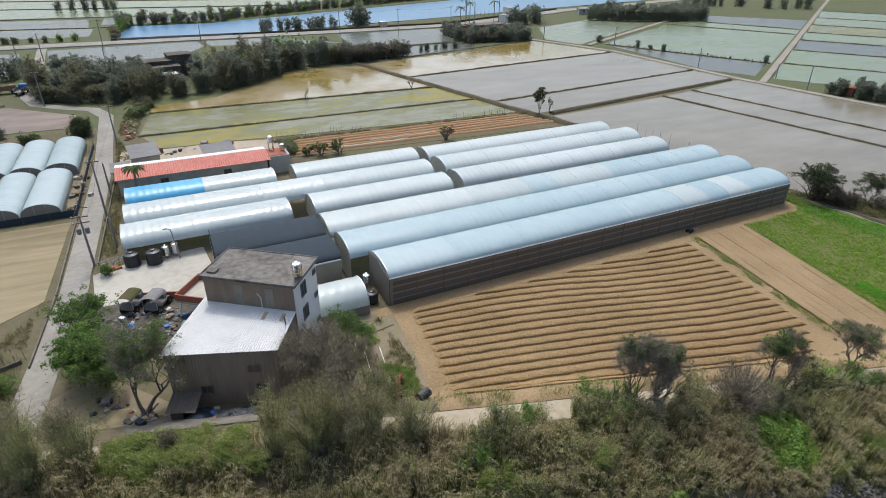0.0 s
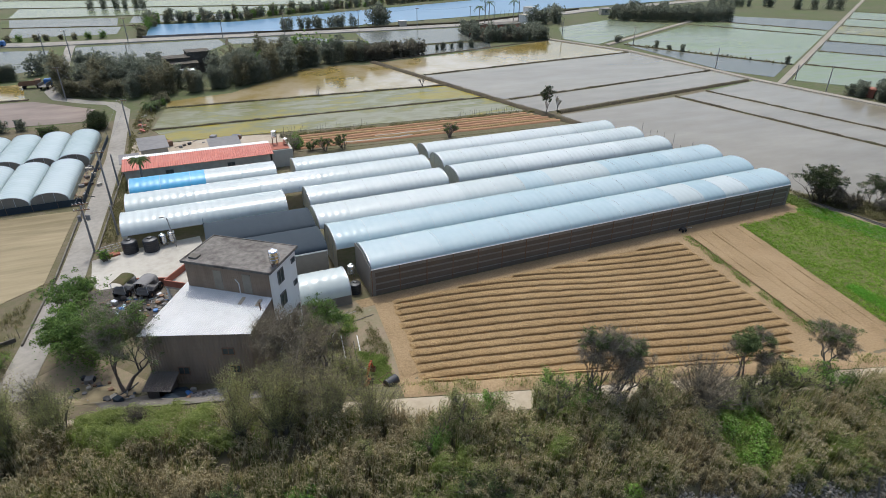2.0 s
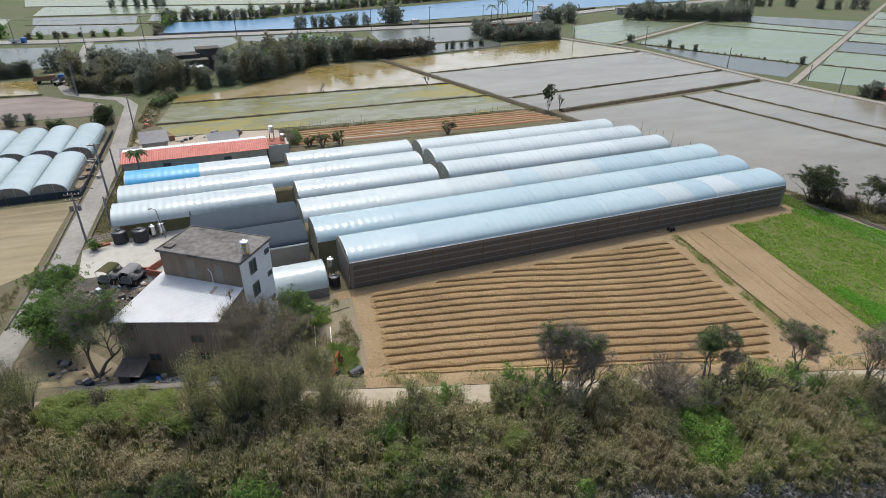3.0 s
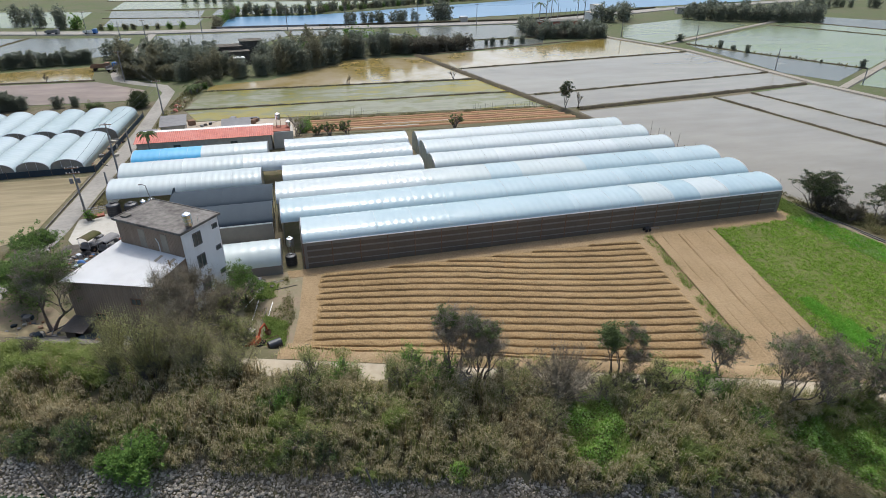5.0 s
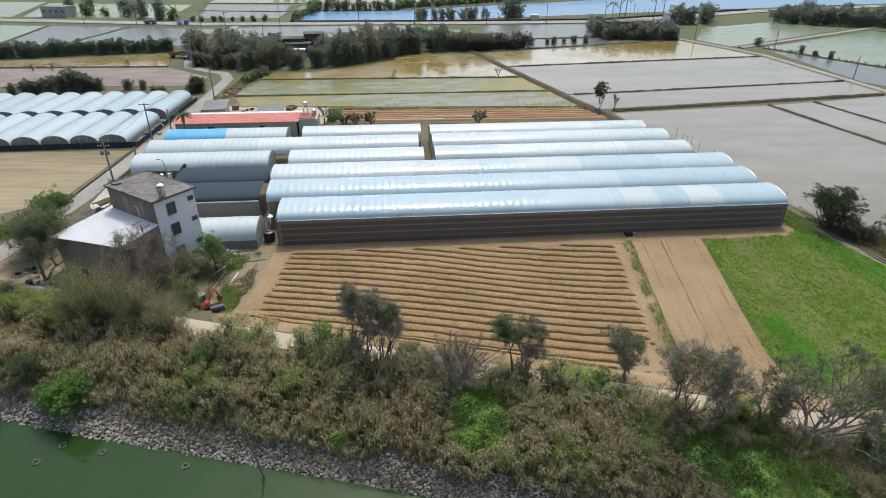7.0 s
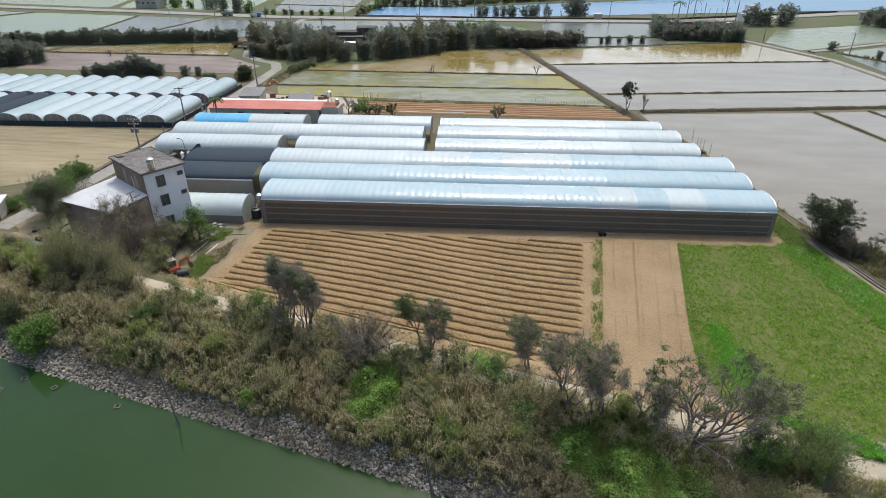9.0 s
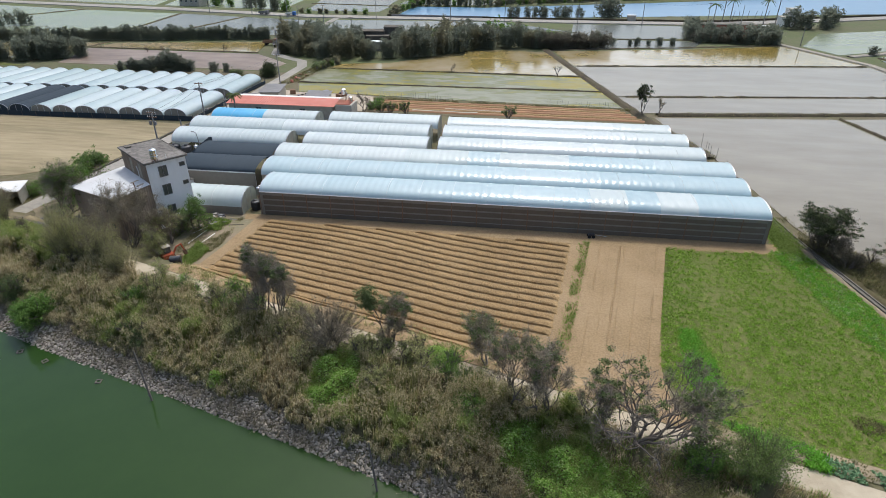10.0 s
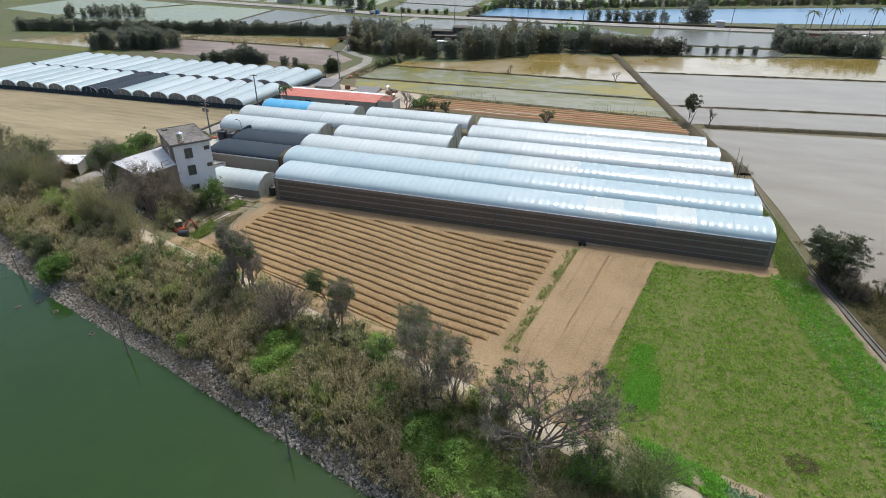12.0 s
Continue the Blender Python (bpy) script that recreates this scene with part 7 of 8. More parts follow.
barrel_tank(-7.9, 66.9, 0.85, 1.7, BLACKPLASTIC, "large black plastic water tank in the yard", group="yard tanks")
barrel_tank(-5.6, 66.5, 0.85, 1.75, BLACKPLASTIC, "large black plastic water tank in the yard", group="yard tanks")
barrel_tank(-4.3, 67.3, 0.42, 1.3, STAINLESS, "stainless steel water tank in the yard", legs=0.35, group="yard tanks")
barrel_tank(-3.3, 67.6, 0.45, 1.4, STAINLESS, "stainless steel water tank in the yard", legs=0.35, group="yard tanks")
barrel_tank(15.0, 48.6, 0.62, 1.3, BLACKPLASTIC, "black plastic water tank beside the greenhouse", group="greenhouse tanks")
barrel_tank(15.0, 50.2, 0.42, 1.1, STAINLESS, "stainless steel tank on a high stand by the greenhouse", legs=1.5, group="greenhouse tanks")

# yard kerb, low walls, railing
def low_wall(a, b, w, h, mat, label, z=0.0):
    g, d = Geo(), math.dist(a, b)
    g.box(((a[0] + b[0]) / 2, (a[1] + b[1]) / 2, z), (d, w, h), math.degrees(math.atan2(b[1] - a[1], b[0] - a[0])), ch=0.02)
    return solo("low_wall", g, mat, label, "wall")


low_wall((-11.0, 66.2), (-9.2, 66.9), 0.9, 0.28, BRICKRED, "low red brick planter at the yard gate")
low_wall((-8.0, 58.8), (-2.6, 57.0), 0.18, 0.9, BRICKRED, "low red-brown yard wall")
low_wall((-11.6, 68.4), (-10.9, 99.5), 0.16, 0.3, DITCH, "concrete kerb along the farm road")
low_wall((-15.2, 62.8), (-15.0, 83.8), 0.16, 0.25, DITCH, "concrete kerb along the farm road")
low_wall((-15.9, 50.4), (-15.2, 62.4), 0.16, 0.3, DITCH, "concrete kerb along the farm road")
low_wall((-16.6, 51.6), (-26, 47.6), 0.14, 0.4, DITCH, "low concrete edge of the fallow field")
rail = thing("metal_railing", "grey metal railing at the yard entrance", "railing", (-11.2, 67.2, 0), 20)
for z in (0.35, 0.65, 0.95):
    g = Geo()
    g.tube([(0, 0, z), (2.6, 0, z)], 0.025, seg=5)
    part("bar", g, STEEL, rail)
for k in range(5):
    g = Geo()
    g.tube([(k * 0.65, 0, 0), (k * 0.65, 0, 1.05)], 0.03, seg=5)
    part("upright", g, STEEL, rail)
fence = thing("stick_fence", "line of thin wooden stakes at the field edge", "fence", (-16.4, 52.0, 0), 204)
for k in range(14):
    g = Geo()
    g.tube([(k * 0.75, 0, 0), (k * 0.75 + rd.uniform(-0.1, 0.1), rd.uniform(-0.1, 0.1), rd.uniform(0.8, 1.2))], 0.03, 0.02, 5)
    part("stake", g, WOOD, fence)
for k in range(16):
    g = Geo()
    a = gh(62.2 + rd.uniform(-0.2, 0.3), 1 + k * 2.0)
    g.tube([(a[0], a[1], 0), (a[0] + rd.uniform(-0.15, 0.15), a[1], rd.uniform(2.6, 4.4))], 0.035, 0.025, 5)
    solo("stake", g, WOOD, "thin upright stake behind the greenhouse end", "stake", "end stakes")

# farm vehicles in the yard
def farm_hauler(x, y, turn, canopy, label):
    th = thing("farm_hauler", label, "farm vehicle", (x, y, 0), turn, "parked farm vehicles")
    g = Geo()
    g.box((0, 0, 0.55), (2.6, 1.3, 0.22), ch=0.04)
    g.box((-1.0, 0, 0.75), (0.5, 1.2, 0.45), ch=0.05)
    part("chassis", g, GREYROOF, th)
    g = Geo()
    g.box((1.0, 0, 0.7), (0.75, 0.8, 0.6), ch=0.1)
    part("bonnet", g, GREYROOF, th)
    g, n = Geo(), 8
    v = []
    for i in range(n + 1):
        a = math.pi * i / n
        for x_ in (-1.4, 0.7):
            v.append((x_, -0.75 * math.cos(a), 1.75 + 0.28 * math.sin(a)))
    v += [(a, b, c - 0.04) for a, b, c in v]
    m = 2 * (n + 1)
    g.add(v, [(2 * i, 2 * i + 1, 2 * i + 3, 2 * i + 2) for i in range(n)] + [(m + 2 * i, m + 2 * i + 2, m + 2 * i + 3, m + 2 * i + 1) for i in range(n)])
    part("canopy", g, canopy, th, smooth=True)
    for sx, sy in ((-1.3, 0.7), (-1.3, -0.7), (0.6, 0.7), (0.6, -0.7)):
        g = Geo()
        g.tube([(sx, sy, 0.7), (sx, sy, 1.78)], 0.03, seg=5)
        part("canopy_post", g, STEEL, th)
    for sx in (-0.9, 0.95):
        for sy in (-0.7, 0.7):
            wh = new("wheel")
            wh.parent = th
            wh.matrix_basis = Matrix.LocRotScale(Vector((sx, sy, 0.42)) * S, Euler((radians(90), 0, 0)), None)
            g = Geo()
            g.lathe((0, 0, -0.13), [(0.24, 0), (0.40, 0.03), (0.42, 0.13), (0.40, 0.23), (0.24, 0.26)], 16)
            part("tyre", g, TYRE, wh)
            g = Geo()
            g.lathe((0, 0, -0.14), [(0.05, 0), (0.23, 0.02), (0.23, 0.26), (0.05, 0.28)], 12)
            part("rim", g, RUST, wh)
    return th


farm_hauler(-7.6, 57.2, 62, BERM, "old farm hauler under an olive canopy in the yard")
farm_hauler(-5.4, 56.2, 62, GREYROOF, "old farm hauler under a grey canopy in the yard")

# scrap by the lean-to
def scrap(name, pts, label, category, mat, lo, hi, n, seed):
    r = random.Random(seed)
    for i in range(n):
        a, b = r.choice(pts)
        x, y = a + r.gauss(0, 0.7), b + r.gauss(0, 0.7)
        g = Geo()
        s = r.uniform(lo, hi)
        kind = r.randrange(4)
        if kind == 0:
            g.box((x, y, ground_z(x, y)), (s, s * r.uniform(0.5, 1), s * r.uniform(0.3, 0.9)), r.uniform(0, 180), ch=0.04)
        elif kind == 1:
            g.lathe((x, y, ground_z(x, y)), [(s * 0.45, 0), (s * 0.5, s * 0.1), (s * 0.5, s * 0.6), (s * 0.35, s * 0.65)], 12)
        elif kind == 2:
            t = r.uniform(0, 6.283)
            g.tube([(x, y, ground_z(x, y) + 0.06), (x + s * 2 * math.cos(t), y + s * 2 * math.sin(t), ground_z(x + s * 2 * math.cos(t), y + s * 2 * math.sin(t)) + 0.12)], 0.05, seg=6)
        else:
            g.lathe((x, y, ground_z(x, y)), [(s * 0.22, 0.02), (s * 0.42, 0.0), (s * 0.5, 0.08), (s * 0.42, 0.16), (s * 0.22, 0.14)], 14)
        solo(name, g, r.choice(mat) if kind < 3 else r.choice((TYRE, RUST, GREYROOF)), label, category, "scrap in the yard")


sheet("ground", [(-11.4, 58.6), (-8.2, 58.5), (-2.6, 56.7), (-1.4, 52), (-1.6, 49.6), (-4.6, 48.2), (-11.0, 54)], DIRTY, "dark oily ground under the scrap", "yard", 0.085)
PILE = [(-9.0, 54.6), (-7.4, 55.0), (-8.4, 52.4), (-6.6, 52.8), (-5.0, 54.2), (-3.6, 53.6), (-4.6, 51.4), (-7.0, 50.6), (-4.0, 49.6)]
scrap("scrap_item", PILE, "piece of farm scrap lying in the yard", "scrap", [GREYROOF, BLACKPLASTIC, RUST, STEEL, GREYROOF, WOOD, CONCRETE, BLACKPLASTIC, CLOTH_BLUE, RUST, WOOD, GREYROOF, FILM_BLUE, DITCH, NET_DARK, BLACKPLASTIC], 0.16, 0.62, 210, 3)
scrap("scrap_item", [(-9.6, 41.0), (-8.2, 40.0), (-6.6, 39.2), (-1.0, 37.6), (0.6, 37.2), (2.0, 36.6), (-9.8, 43.0), (-8.6, 42.4)], "piece of farm scrap before the lean-to", "scrap", [BLACKPLASTIC, RUST, WOOD, GREYROOF, NET_DARK, RUST, CONCRETE], 0.25, 0.7, 64, 4)
scrap("scrap_item", [(11.4, 45.0), (12.2, 44.0), (10.9, 44.2)], "pale pipe or board lying on the lot", "scrap", [CONCRETE, WOOD, GREYROOF, CONCRETE], 0.25, 0.6, 44, 5)


def tarp(x, y, r, mat, label, seed):
    g, n, m = Geo(), 12, 5
    v = [(x, y, ground_z(x, y) + 0.55)]
    for k in range(1, m + 1):
        for i in range(n):
            a = i * 6.283 / n
            q = r * k / m * (1 + 0.25 * noise.noise(Vector((math.cos(a) * 2, math.sin(a) * 2, seed))))
            px, py = x + q * math.cos(a), y + q * math.sin(a)
            v.append((px, py, ground_z(px, py) + 0.55 * (1 - (k / m) ** 2) * (1 + 0.5 * noise.noise(Vector((px * 2, py * 2, seed)))) + 0.02))
    f = [(0, 1 + i, 1 + (i + 1) % n) for i in range(n)]
    for k in range(m - 1):
        f += [(1 + k * n + i, 1 + (k + 1) * n + i, 1 + (k + 1) * n + (i + 1) % n, 1 + k * n + (i + 1) % n) for i in range(n)]
    g.add(v, f)
    return solo("tarpaulin", g, mat, label, "tarpaulin", "", "", True)


tarp(-8.0, 53.4, 0.5, CLOTH_BLUE, "crumpled blue tarpaulin over scrap", 1)
tarp(-3.0, 51.9, 0.55, FILM_BLUE, "crumpled pale blue sheet over scrap", 2)
tarp(-8.6, 50.6, 0.7, GREYROOF, "crumpled grey sheet over scrap", 3)
tarp(-2.6, 38.2, 1.2, NET_DARK, "crumpled dark sheet over scrap by the hut", 8)


tarp(-1.7, 38.0, 0.4, CLOTH_BLUE, "crumpled dark blue tarpaulin by the hut", 4)
tarp(-8.4, 40.6, 1.2, FALLOW, "heap of pale sand by the track", 5)
tarp(-9.9, 39.4, 1.0, FALLOW, "heap of pale sand by the track", 6)

heap = []
for k in range(700):
    a, q = rd.uniform(0, 6.283), math.sqrt(rd.random())
    x, y = 0.5 + 2.1 * q * math.cos(a), 37.1 + 0.95 * q * math.sin(a) - 0.4 * q * math.cos(a)
    heap.append((x, y, ground_z(x, y) + 0.42 * (1 - q * q)))
heap = np.array(heap)
stone_v, stone_f = np.array(STONES[0][0].v), STONES[0][0].f
g = Geo()
for p in heap:
    sc = rd.uniform(0.28, 0.62)
    g.add([tuple(p + c * sc * np.array([1, 1, 0.8])) for c in stone_v], stone_f)
solo("rubble_heap", g, GRAVEL, "heap of grey rubble before the lean-to", "rubble heap", "", "stuff")

# hut against the lean-to
hut = thing("small_hut", "small dark hut under a stained corrugated sheet", "hut", (-3.6, 38.9, 0), -21)
g = Geo()
for c, s in (((-0.85, 0, 0), (0.08, 1.5, 1.35)), ((0.85, 0, 0), (0.08, 1.5, 1.2)), ((0, 0.72, 0), (1.7, 0.08, 1.4)), ((-0.4, -0.72, 0), (0.9, 0.08, 1.2))):
    g.box(c, s)
part("wall", g, WOOD, hut)
g = Geo()
v = []
for i in range(25):
    x = -1.15 + i * 2.3 / 24
    h = 0.03 * (i % 2)
    v += [(x, -1.05, 1.25 + h), (x, 1.0, 1.6 + h)]
g.add(v + [(a, b, c - 0.03) for a, b, c in v], [(2 * i, 2 * i + 2, 2 * i + 3, 2 * i + 1) for i in range(24)] + [(50 + 2 * i, 50 + 2 * i + 1, 50 + 2 * i + 3, 50 + 2 * i + 2) for i in range(24)])
part("roof", g, WOOD, hut, "stained grey corrugated roof sheet")

# open store by the road
store = thing("roadside_hut", "open-fronted hut with a pale sheet roof by the track", "hut", (-19.2, 45.2, 0), 20)
g = Geo()
for c, s in (((-1.9, 0, 0), (0.12, 2.4, 2.0)), ((1.9, 0, 0), (0.12, 2.4, 2.0)), ((0, 1.15, 0), (3.9, 0.12, 2.1))):
    g.box(c, s)
part("wall", g, CONCRETE, store)
g = Geo()
v = []
for i in range(41):
    x = -2.3 + i * 4.6 / 40
    h = 0.03 * (i % 2)
    v += [(x, -1.6, 2.0 + h), (x, 1.5, 2.35 + h)]
g.add(v + [(a, b, c - 0.04) for a, b, c in v], [(2 * i, 2 * i + 2, 2 * i + 3, 2 * i + 1) for i in range(40)] + [(82 + 2 * i, 82 + 2 * i + 1, 82 + 2 * i + 3, 82 + 2 * i + 2) for i in range(40)])
part("roof", g, WHITEMETAL, store, "pale ribbed sheet roof")

# excavator
ex = thing("excavator", "small orange excavator with a pale cab roof and folded arm", "excavator", (12.0, 33.6, ground_z(12.0, 33.6)), 55)
ex.scale = (0.85, 0.85, 0.85)
for s in (-0.55, 0.55):
    g = Geo()
    pr = [(-0.95, 0.25), (-0.85, 0.08), (-0.7, 0.0), (0.7, 0.0), (0.85, 0.08), (0.95, 0.25), (0.85, 0.42), (0.7, 0.5), (-0.7, 0.5), (-0.85, 0.42)]
    n = len(pr)
    g.add([(x, s - 0.15, z) for x, z in pr] + [(x, s + 0.15, z) for x, z in pr], [tuple(range(n - 1, -1, -1)), tuple(range(n, 2 * n))] + [(i, (i + 1) % n, n + (i + 1) % n, n + i) for i in range(n)])
    part("track", g, TYRE, ex, "black rubber track")
g = Geo()
g.lathe((0, 0, 0.45), [(0.4, 0), (0.4, 0.12)], 14)
g.box((-0.25, 0, 0.57), (1.5, 1.15, 0.6), ch=0.1)
part("body", g, ORANGE, ex)
cab = new("cab")
cab.parent = ex
for a, b in ((-0.5, -0.1), (0.25, -0.1), (-0.5, 0.5), (0.25, 0.5)):
    g = Geo()
    g.box((a, b, 1.15), (0.07, 0.07, 0.85))
    part("cab_post", g, BLACKPLASTIC, cab)
g = Geo()
g.box((-0.12, 0.2, 2.0), (0.95, 0.8, 0.09), ch=0.03)
part("cab_roof", g, CONCRETE, cab, "pale cab roof")
g = Geo()
g.box((-0.12, 0.2, 1.17), (0.7, 0.55, 0.82))
part("pane", g, GLASS, cab)
g = Geo()
g.tube([(0.5, -0.2, 0.9), (1.0, -0.2, 1.7), (1.7, -0.2, 1.9)], 0.13, 0.1, 6)
part("boom", g, ORANGE, ex)
g = Geo()
g.tube([(1.65, -0.2, 1.9), (1.95, -0.2, 0.9)], 0.1, 0.08, 6)
part("arm", g, ORANGE, ex)
g = Geo()
g.add([(1.75, -0.45, 0.85), (2.15, -0.45, 0.85), (2.2, -0.45, 0.35), (1.85, -0.45, 0.3), (1.75, 0.05, 0.85), (2.15, 0.05, 0.85), (2.2, 0.05, 0.35), (1.85, 0.05, 0.3)], [(0, 1, 2, 3), (7, 6, 5, 4), (1, 5, 6, 2), (2, 6, 7, 3), (3, 7, 4, 0)])
part("bucket", g, RUST, ex)
drum = thing("field_roller", "black steel roller drum lying by the path", "roller", (13.9, 32.0, ground_z(13.9, 32.0) + 0.42), 25)
g = Geo()
g.tube([(-0.55, 0, 0), (0.55, 0, 0)], 0.42, 0.42, 20)
part("drum", g, BLACKPLASTIC, drum)
g = Geo()
g.tube([(-0.62, 0, 0), (-0.62, 0.9, 0.1), (0.62, 0.9, 0.1), (0.62, 0, 0)], 0.035, seg=6)
part("tow_frame", g, RUST, drum)
for i, (a, b, c, d) in enumerate(((12.6, 36.2, 13.2, 41.0), (12.2, 36.6, 12.7, 40.2), (11.4, 38.0, 11.8, 41.6), (13.0, 43.2, 15.6, 43.8), (10.6, 40.6, 12.4, 44.8))):
    g = Geo()
    g.tube([(a, b, ground_z(a, b) + 0.06), ((a + c) / 2, (b + d) / 2, ground_z((a + c) / 2, (b + d) / 2) + 0.08), (c, d, ground_z(c, d) + 0.07)], 0.05, seg=7)
    solo("pipe", g, WHITEMETAL if i % 2 == 0 else WOOD, "long pale pipe lying on the lot", "pipe", "pipes on the lot")
low_sheet("ground", [(10.0, 46.5), (16.3, 47.0), (16.0, 40.0), (15.2, 33.6), (13.0, 32.8), (9.4, 36.5), (9.2, 42)], EARTH2, "littered brown ground beside the house", "lot", 0.05, 0.5)
low_sheet("ground", [(-15, 44), (-10.5, 47.5), (-5, 41.2), (-4, 39.6), (-6, 39.3), (-8.6, 38.4), (-9.6, 38.8), (-10.2, 40.2), (-11.6, 40.6), (-12.6, 42.2)], EARTH2, "bare dusty ground before the lean-to", "yard", 0.05, 0.35)
# dark tone of the apron: wet concrete plus the shade there, put into colour
low_sheet("ground", [(-8.4, 38.3), (-5.8, 39.2), (-3.8, 39.5), (3.6, 36.6), (4.6, 33.2), (-7.4, 36.3)], DITCH, "wet concrete apron before the lean-to, colour darkened for shade", "yard", 0.06, 0.35)

low_sheet("ground", [(15.8, 46.6), (66.9, 47.0), (62.9, 24.0), (63.4, 15.4), (40, 22.05), (14.2, 29.4), (14.6, 33.4)], SOIL_PALE, "bare soil between the plots and the bank path", "field", 0.045, 0.5)
low_sheet("ground", [(63.9, 15.3), (68, 14.5), (74, 12.75), (96, 6.5), (95, 9.6), (78, 15.4), (75, 16.3), (70.5, 17.5), (65.6, 18.0), (64.2, 24.2)], EARTH2, "bare trodden soil between the field and the path", "field", 0.05, 0.6)

# vegetable plot behind the tunnels
for k in range(6):
    y = 98.6 + 1.45 * k
    bed = Geo()
    x0, x1 = 17 + 0.6 * rd.random(), 72 - 0.9 * k
    bed.loft([(x0 + (x1 - x0) * i / 40, y + 0.15 * math.sin(i * 0.4 + k)) for i in range(41)], [(-0.55, 0), (-0.4, 0.2), (0, 0.26), (0.4, 0.2), (0.55, 0)], lambda a, b: 0.05, 0.08)
    solo("soil_bed", bed, REDSOIL if k in (0, 2, 3, 5) else SOIL, "long bed of reddish soil in the vegetable plot", "soil bed", "vegetable beds", "structure", True)
for k in range(2):
    a = 30 + rd.uniform(-8, 12)
    g = Geo()
    g.loft([(a + i * 0.9, 98.9 + 1.9 * k + 0.1 * math.sin(i)) for i in range(16)], [(-0.25, 0.24), (0, 0.3), (0.25, 0.24)], lambda p, q: 0.06, 0.05)
    solo("mulch_sheet", g, FILM_END, "strip of white mulch film on a bed", "mulch sheet", "mulch strips")
weeds([(15, 107.6), (70, 107), (70.5, 106), (15, 106)], 1600, 0.3, 0.8, 6, DRYWEED, "dry weeds edging the vegetable plot", 0.5, -0.2)
# young crops by the path
for k in range(16):
    for j in range(5):
        x = 71.2 + 0.30 * k + (0.9 if k > 6 else 0.0) + rd.uniform(-0.05, 0.05)
        y = path_y(x) + 1.25 + 0.36 * j + rd.uniform(-0.05, 0.05)
        c = np.array([[x, y, ground_z(x, y) + 0.12]]) + rng.normal(0, 0.07, (22, 3)) * [1, 1, 0.6]
        solo("crop_plant", leaves(c, 0.10, 1.7), CABBAGE, "bluish-green cabbage plant in a bed beside the path", "crop plant", "crop rows")
weeds([(65.6, 17.4), (67.6, 14.2), (71.2, 13.2), (71.2, 15.6)], 1500, 0.25, 0.55, 8, LUSH, "leafy green crop beside the path", 0.9, -0.3, 0.035)

# lorries and machines at the bend
def lorry(x, y, turn, cabmat, bedmat, label):
    th = thing("lorry", label, "lorry", (x, y, 0.05), turn, "parked lorries")
    g = Geo()
    g.box((1.7, 0, 0.55), (1.3, 1.7, 1.5), ch=0.15)
    part("cab", g, cabmat, th)
    g = Geo()
    g.box((-0.7, 0, 0.75), (3.4, 1.8, 0.12), ch=0.02)
    g.box((-0.7, 0.86, 0.8), (3.4, 0.08, 0.75))
    g.box((-0.7, -0.86, 0.8), (3.4, 0.08, 0.75))
    part("bed", g, bedmat, th)
    g = Geo()
    g.box((2.32, 0, 1.35), (0.05, 1.4, 0.55))
    part("windscreen", g, GLASS, th)
    for sx in (1.6, -1.4):
        for sy in (-0.75, 0.75):
            g = Geo()
            g.tube([(sx, sy - 0.13, 0.4), (sx, sy + 0.13, 0.4)], 0.4, 0.4, 14)
            part("wheel", g, TYRE, th)
    return th


lorry(-33.4, 167.0, 80, CLOTH_BLUE, GREYROOF, "blue lorry parked at the road bend")
lorry(-37.0, 168.6, 5, RUST, RUST, "old brown farm machine beside the lorry")
lorry(-60, 240.6, -8, CLOTH_BLUE, WHITEMETAL, "blue lorry on the main road")
lorry(-73.5, 242.5, -9, GREYROOF, GREYROOF, "grey lorry on the main road")


# buildings in the distance
def block_house(x, y, turn, parts_, wall, roof, label, wins=0):
    th = thing("house", label, "house", (x, y, 0), turn)
    for cx, cy, w, d, h in parts_:
        g = Geo()
        g.box((cx, cy, 0), (w, d, h), ch=0.03)
        part("wall", g, wall, th)
        g = Geo()
        g.box((cx, cy, h), (w + 0.4, d + 0.4, 0.18), ch=0.04)
        part("roof", g, roof, th)
        for k in range(wins):
            window(th, min(1.2, w / (wins + 1) * 0.6), 1.0, STEEL, (cx - w / 2 + w * (k + 0.5) / wins, cy - d / 2 - 0.04, h * 0.45), 0)
    return th


block_house(-4.0, 174, 10, [(0, 0, 8, 5, 4.6), (6.8, 1.6, 6, 5, 5.6), (2.0, -4.0, 7, 3.4, 3.6)], DIRTY, DIRTY, "low dark flat-roofed shed among the trees")
block_house(-0.6, 165.6, 10, [(0, 0, 3.4, 2.4, 2.6)], GREYROOF, WHITEMETAL, "small pale-roofed shed among the trees")
block_house(146, 246, 15, [(0, 0, 7, 5, 3.4), (1, 0.5, 4, 4, 6.4)], WHITEWALL, CONCRETE, "white two-storey farmhouse near the river", 2)
block_house(116, 213, 6, [(0, 0, 15, 6, 4.4), (-9, 3, 6, 5, 4.0)], BRICKRED, DITCH, "low red-brick farmhouse with a dark roof among trees", 3)
block_house(126, 214, 10, [(0, 0, 6, 4, 3.6)], CONCRETE, WHITEMETAL, "low farm shed with a white roof")
block_house(156.0, 90.6, 10, [(0, 0, 3.0, 2.4, 1.9)], BRICKRED, BRICKRED, "small red-roofed shrine house among bushes")
block_house(-125, 272, -10, [(0, 0, 12, 6, 4.2)], CONCRETE, GREYROOF, "long grey building by the main road", 4)
block_house(86, 249, 5, [(0, 0, 3.2, 2.2, 2.4)], CONCRETE, WHITEMETAL, "small white-roofed hut by the main road")
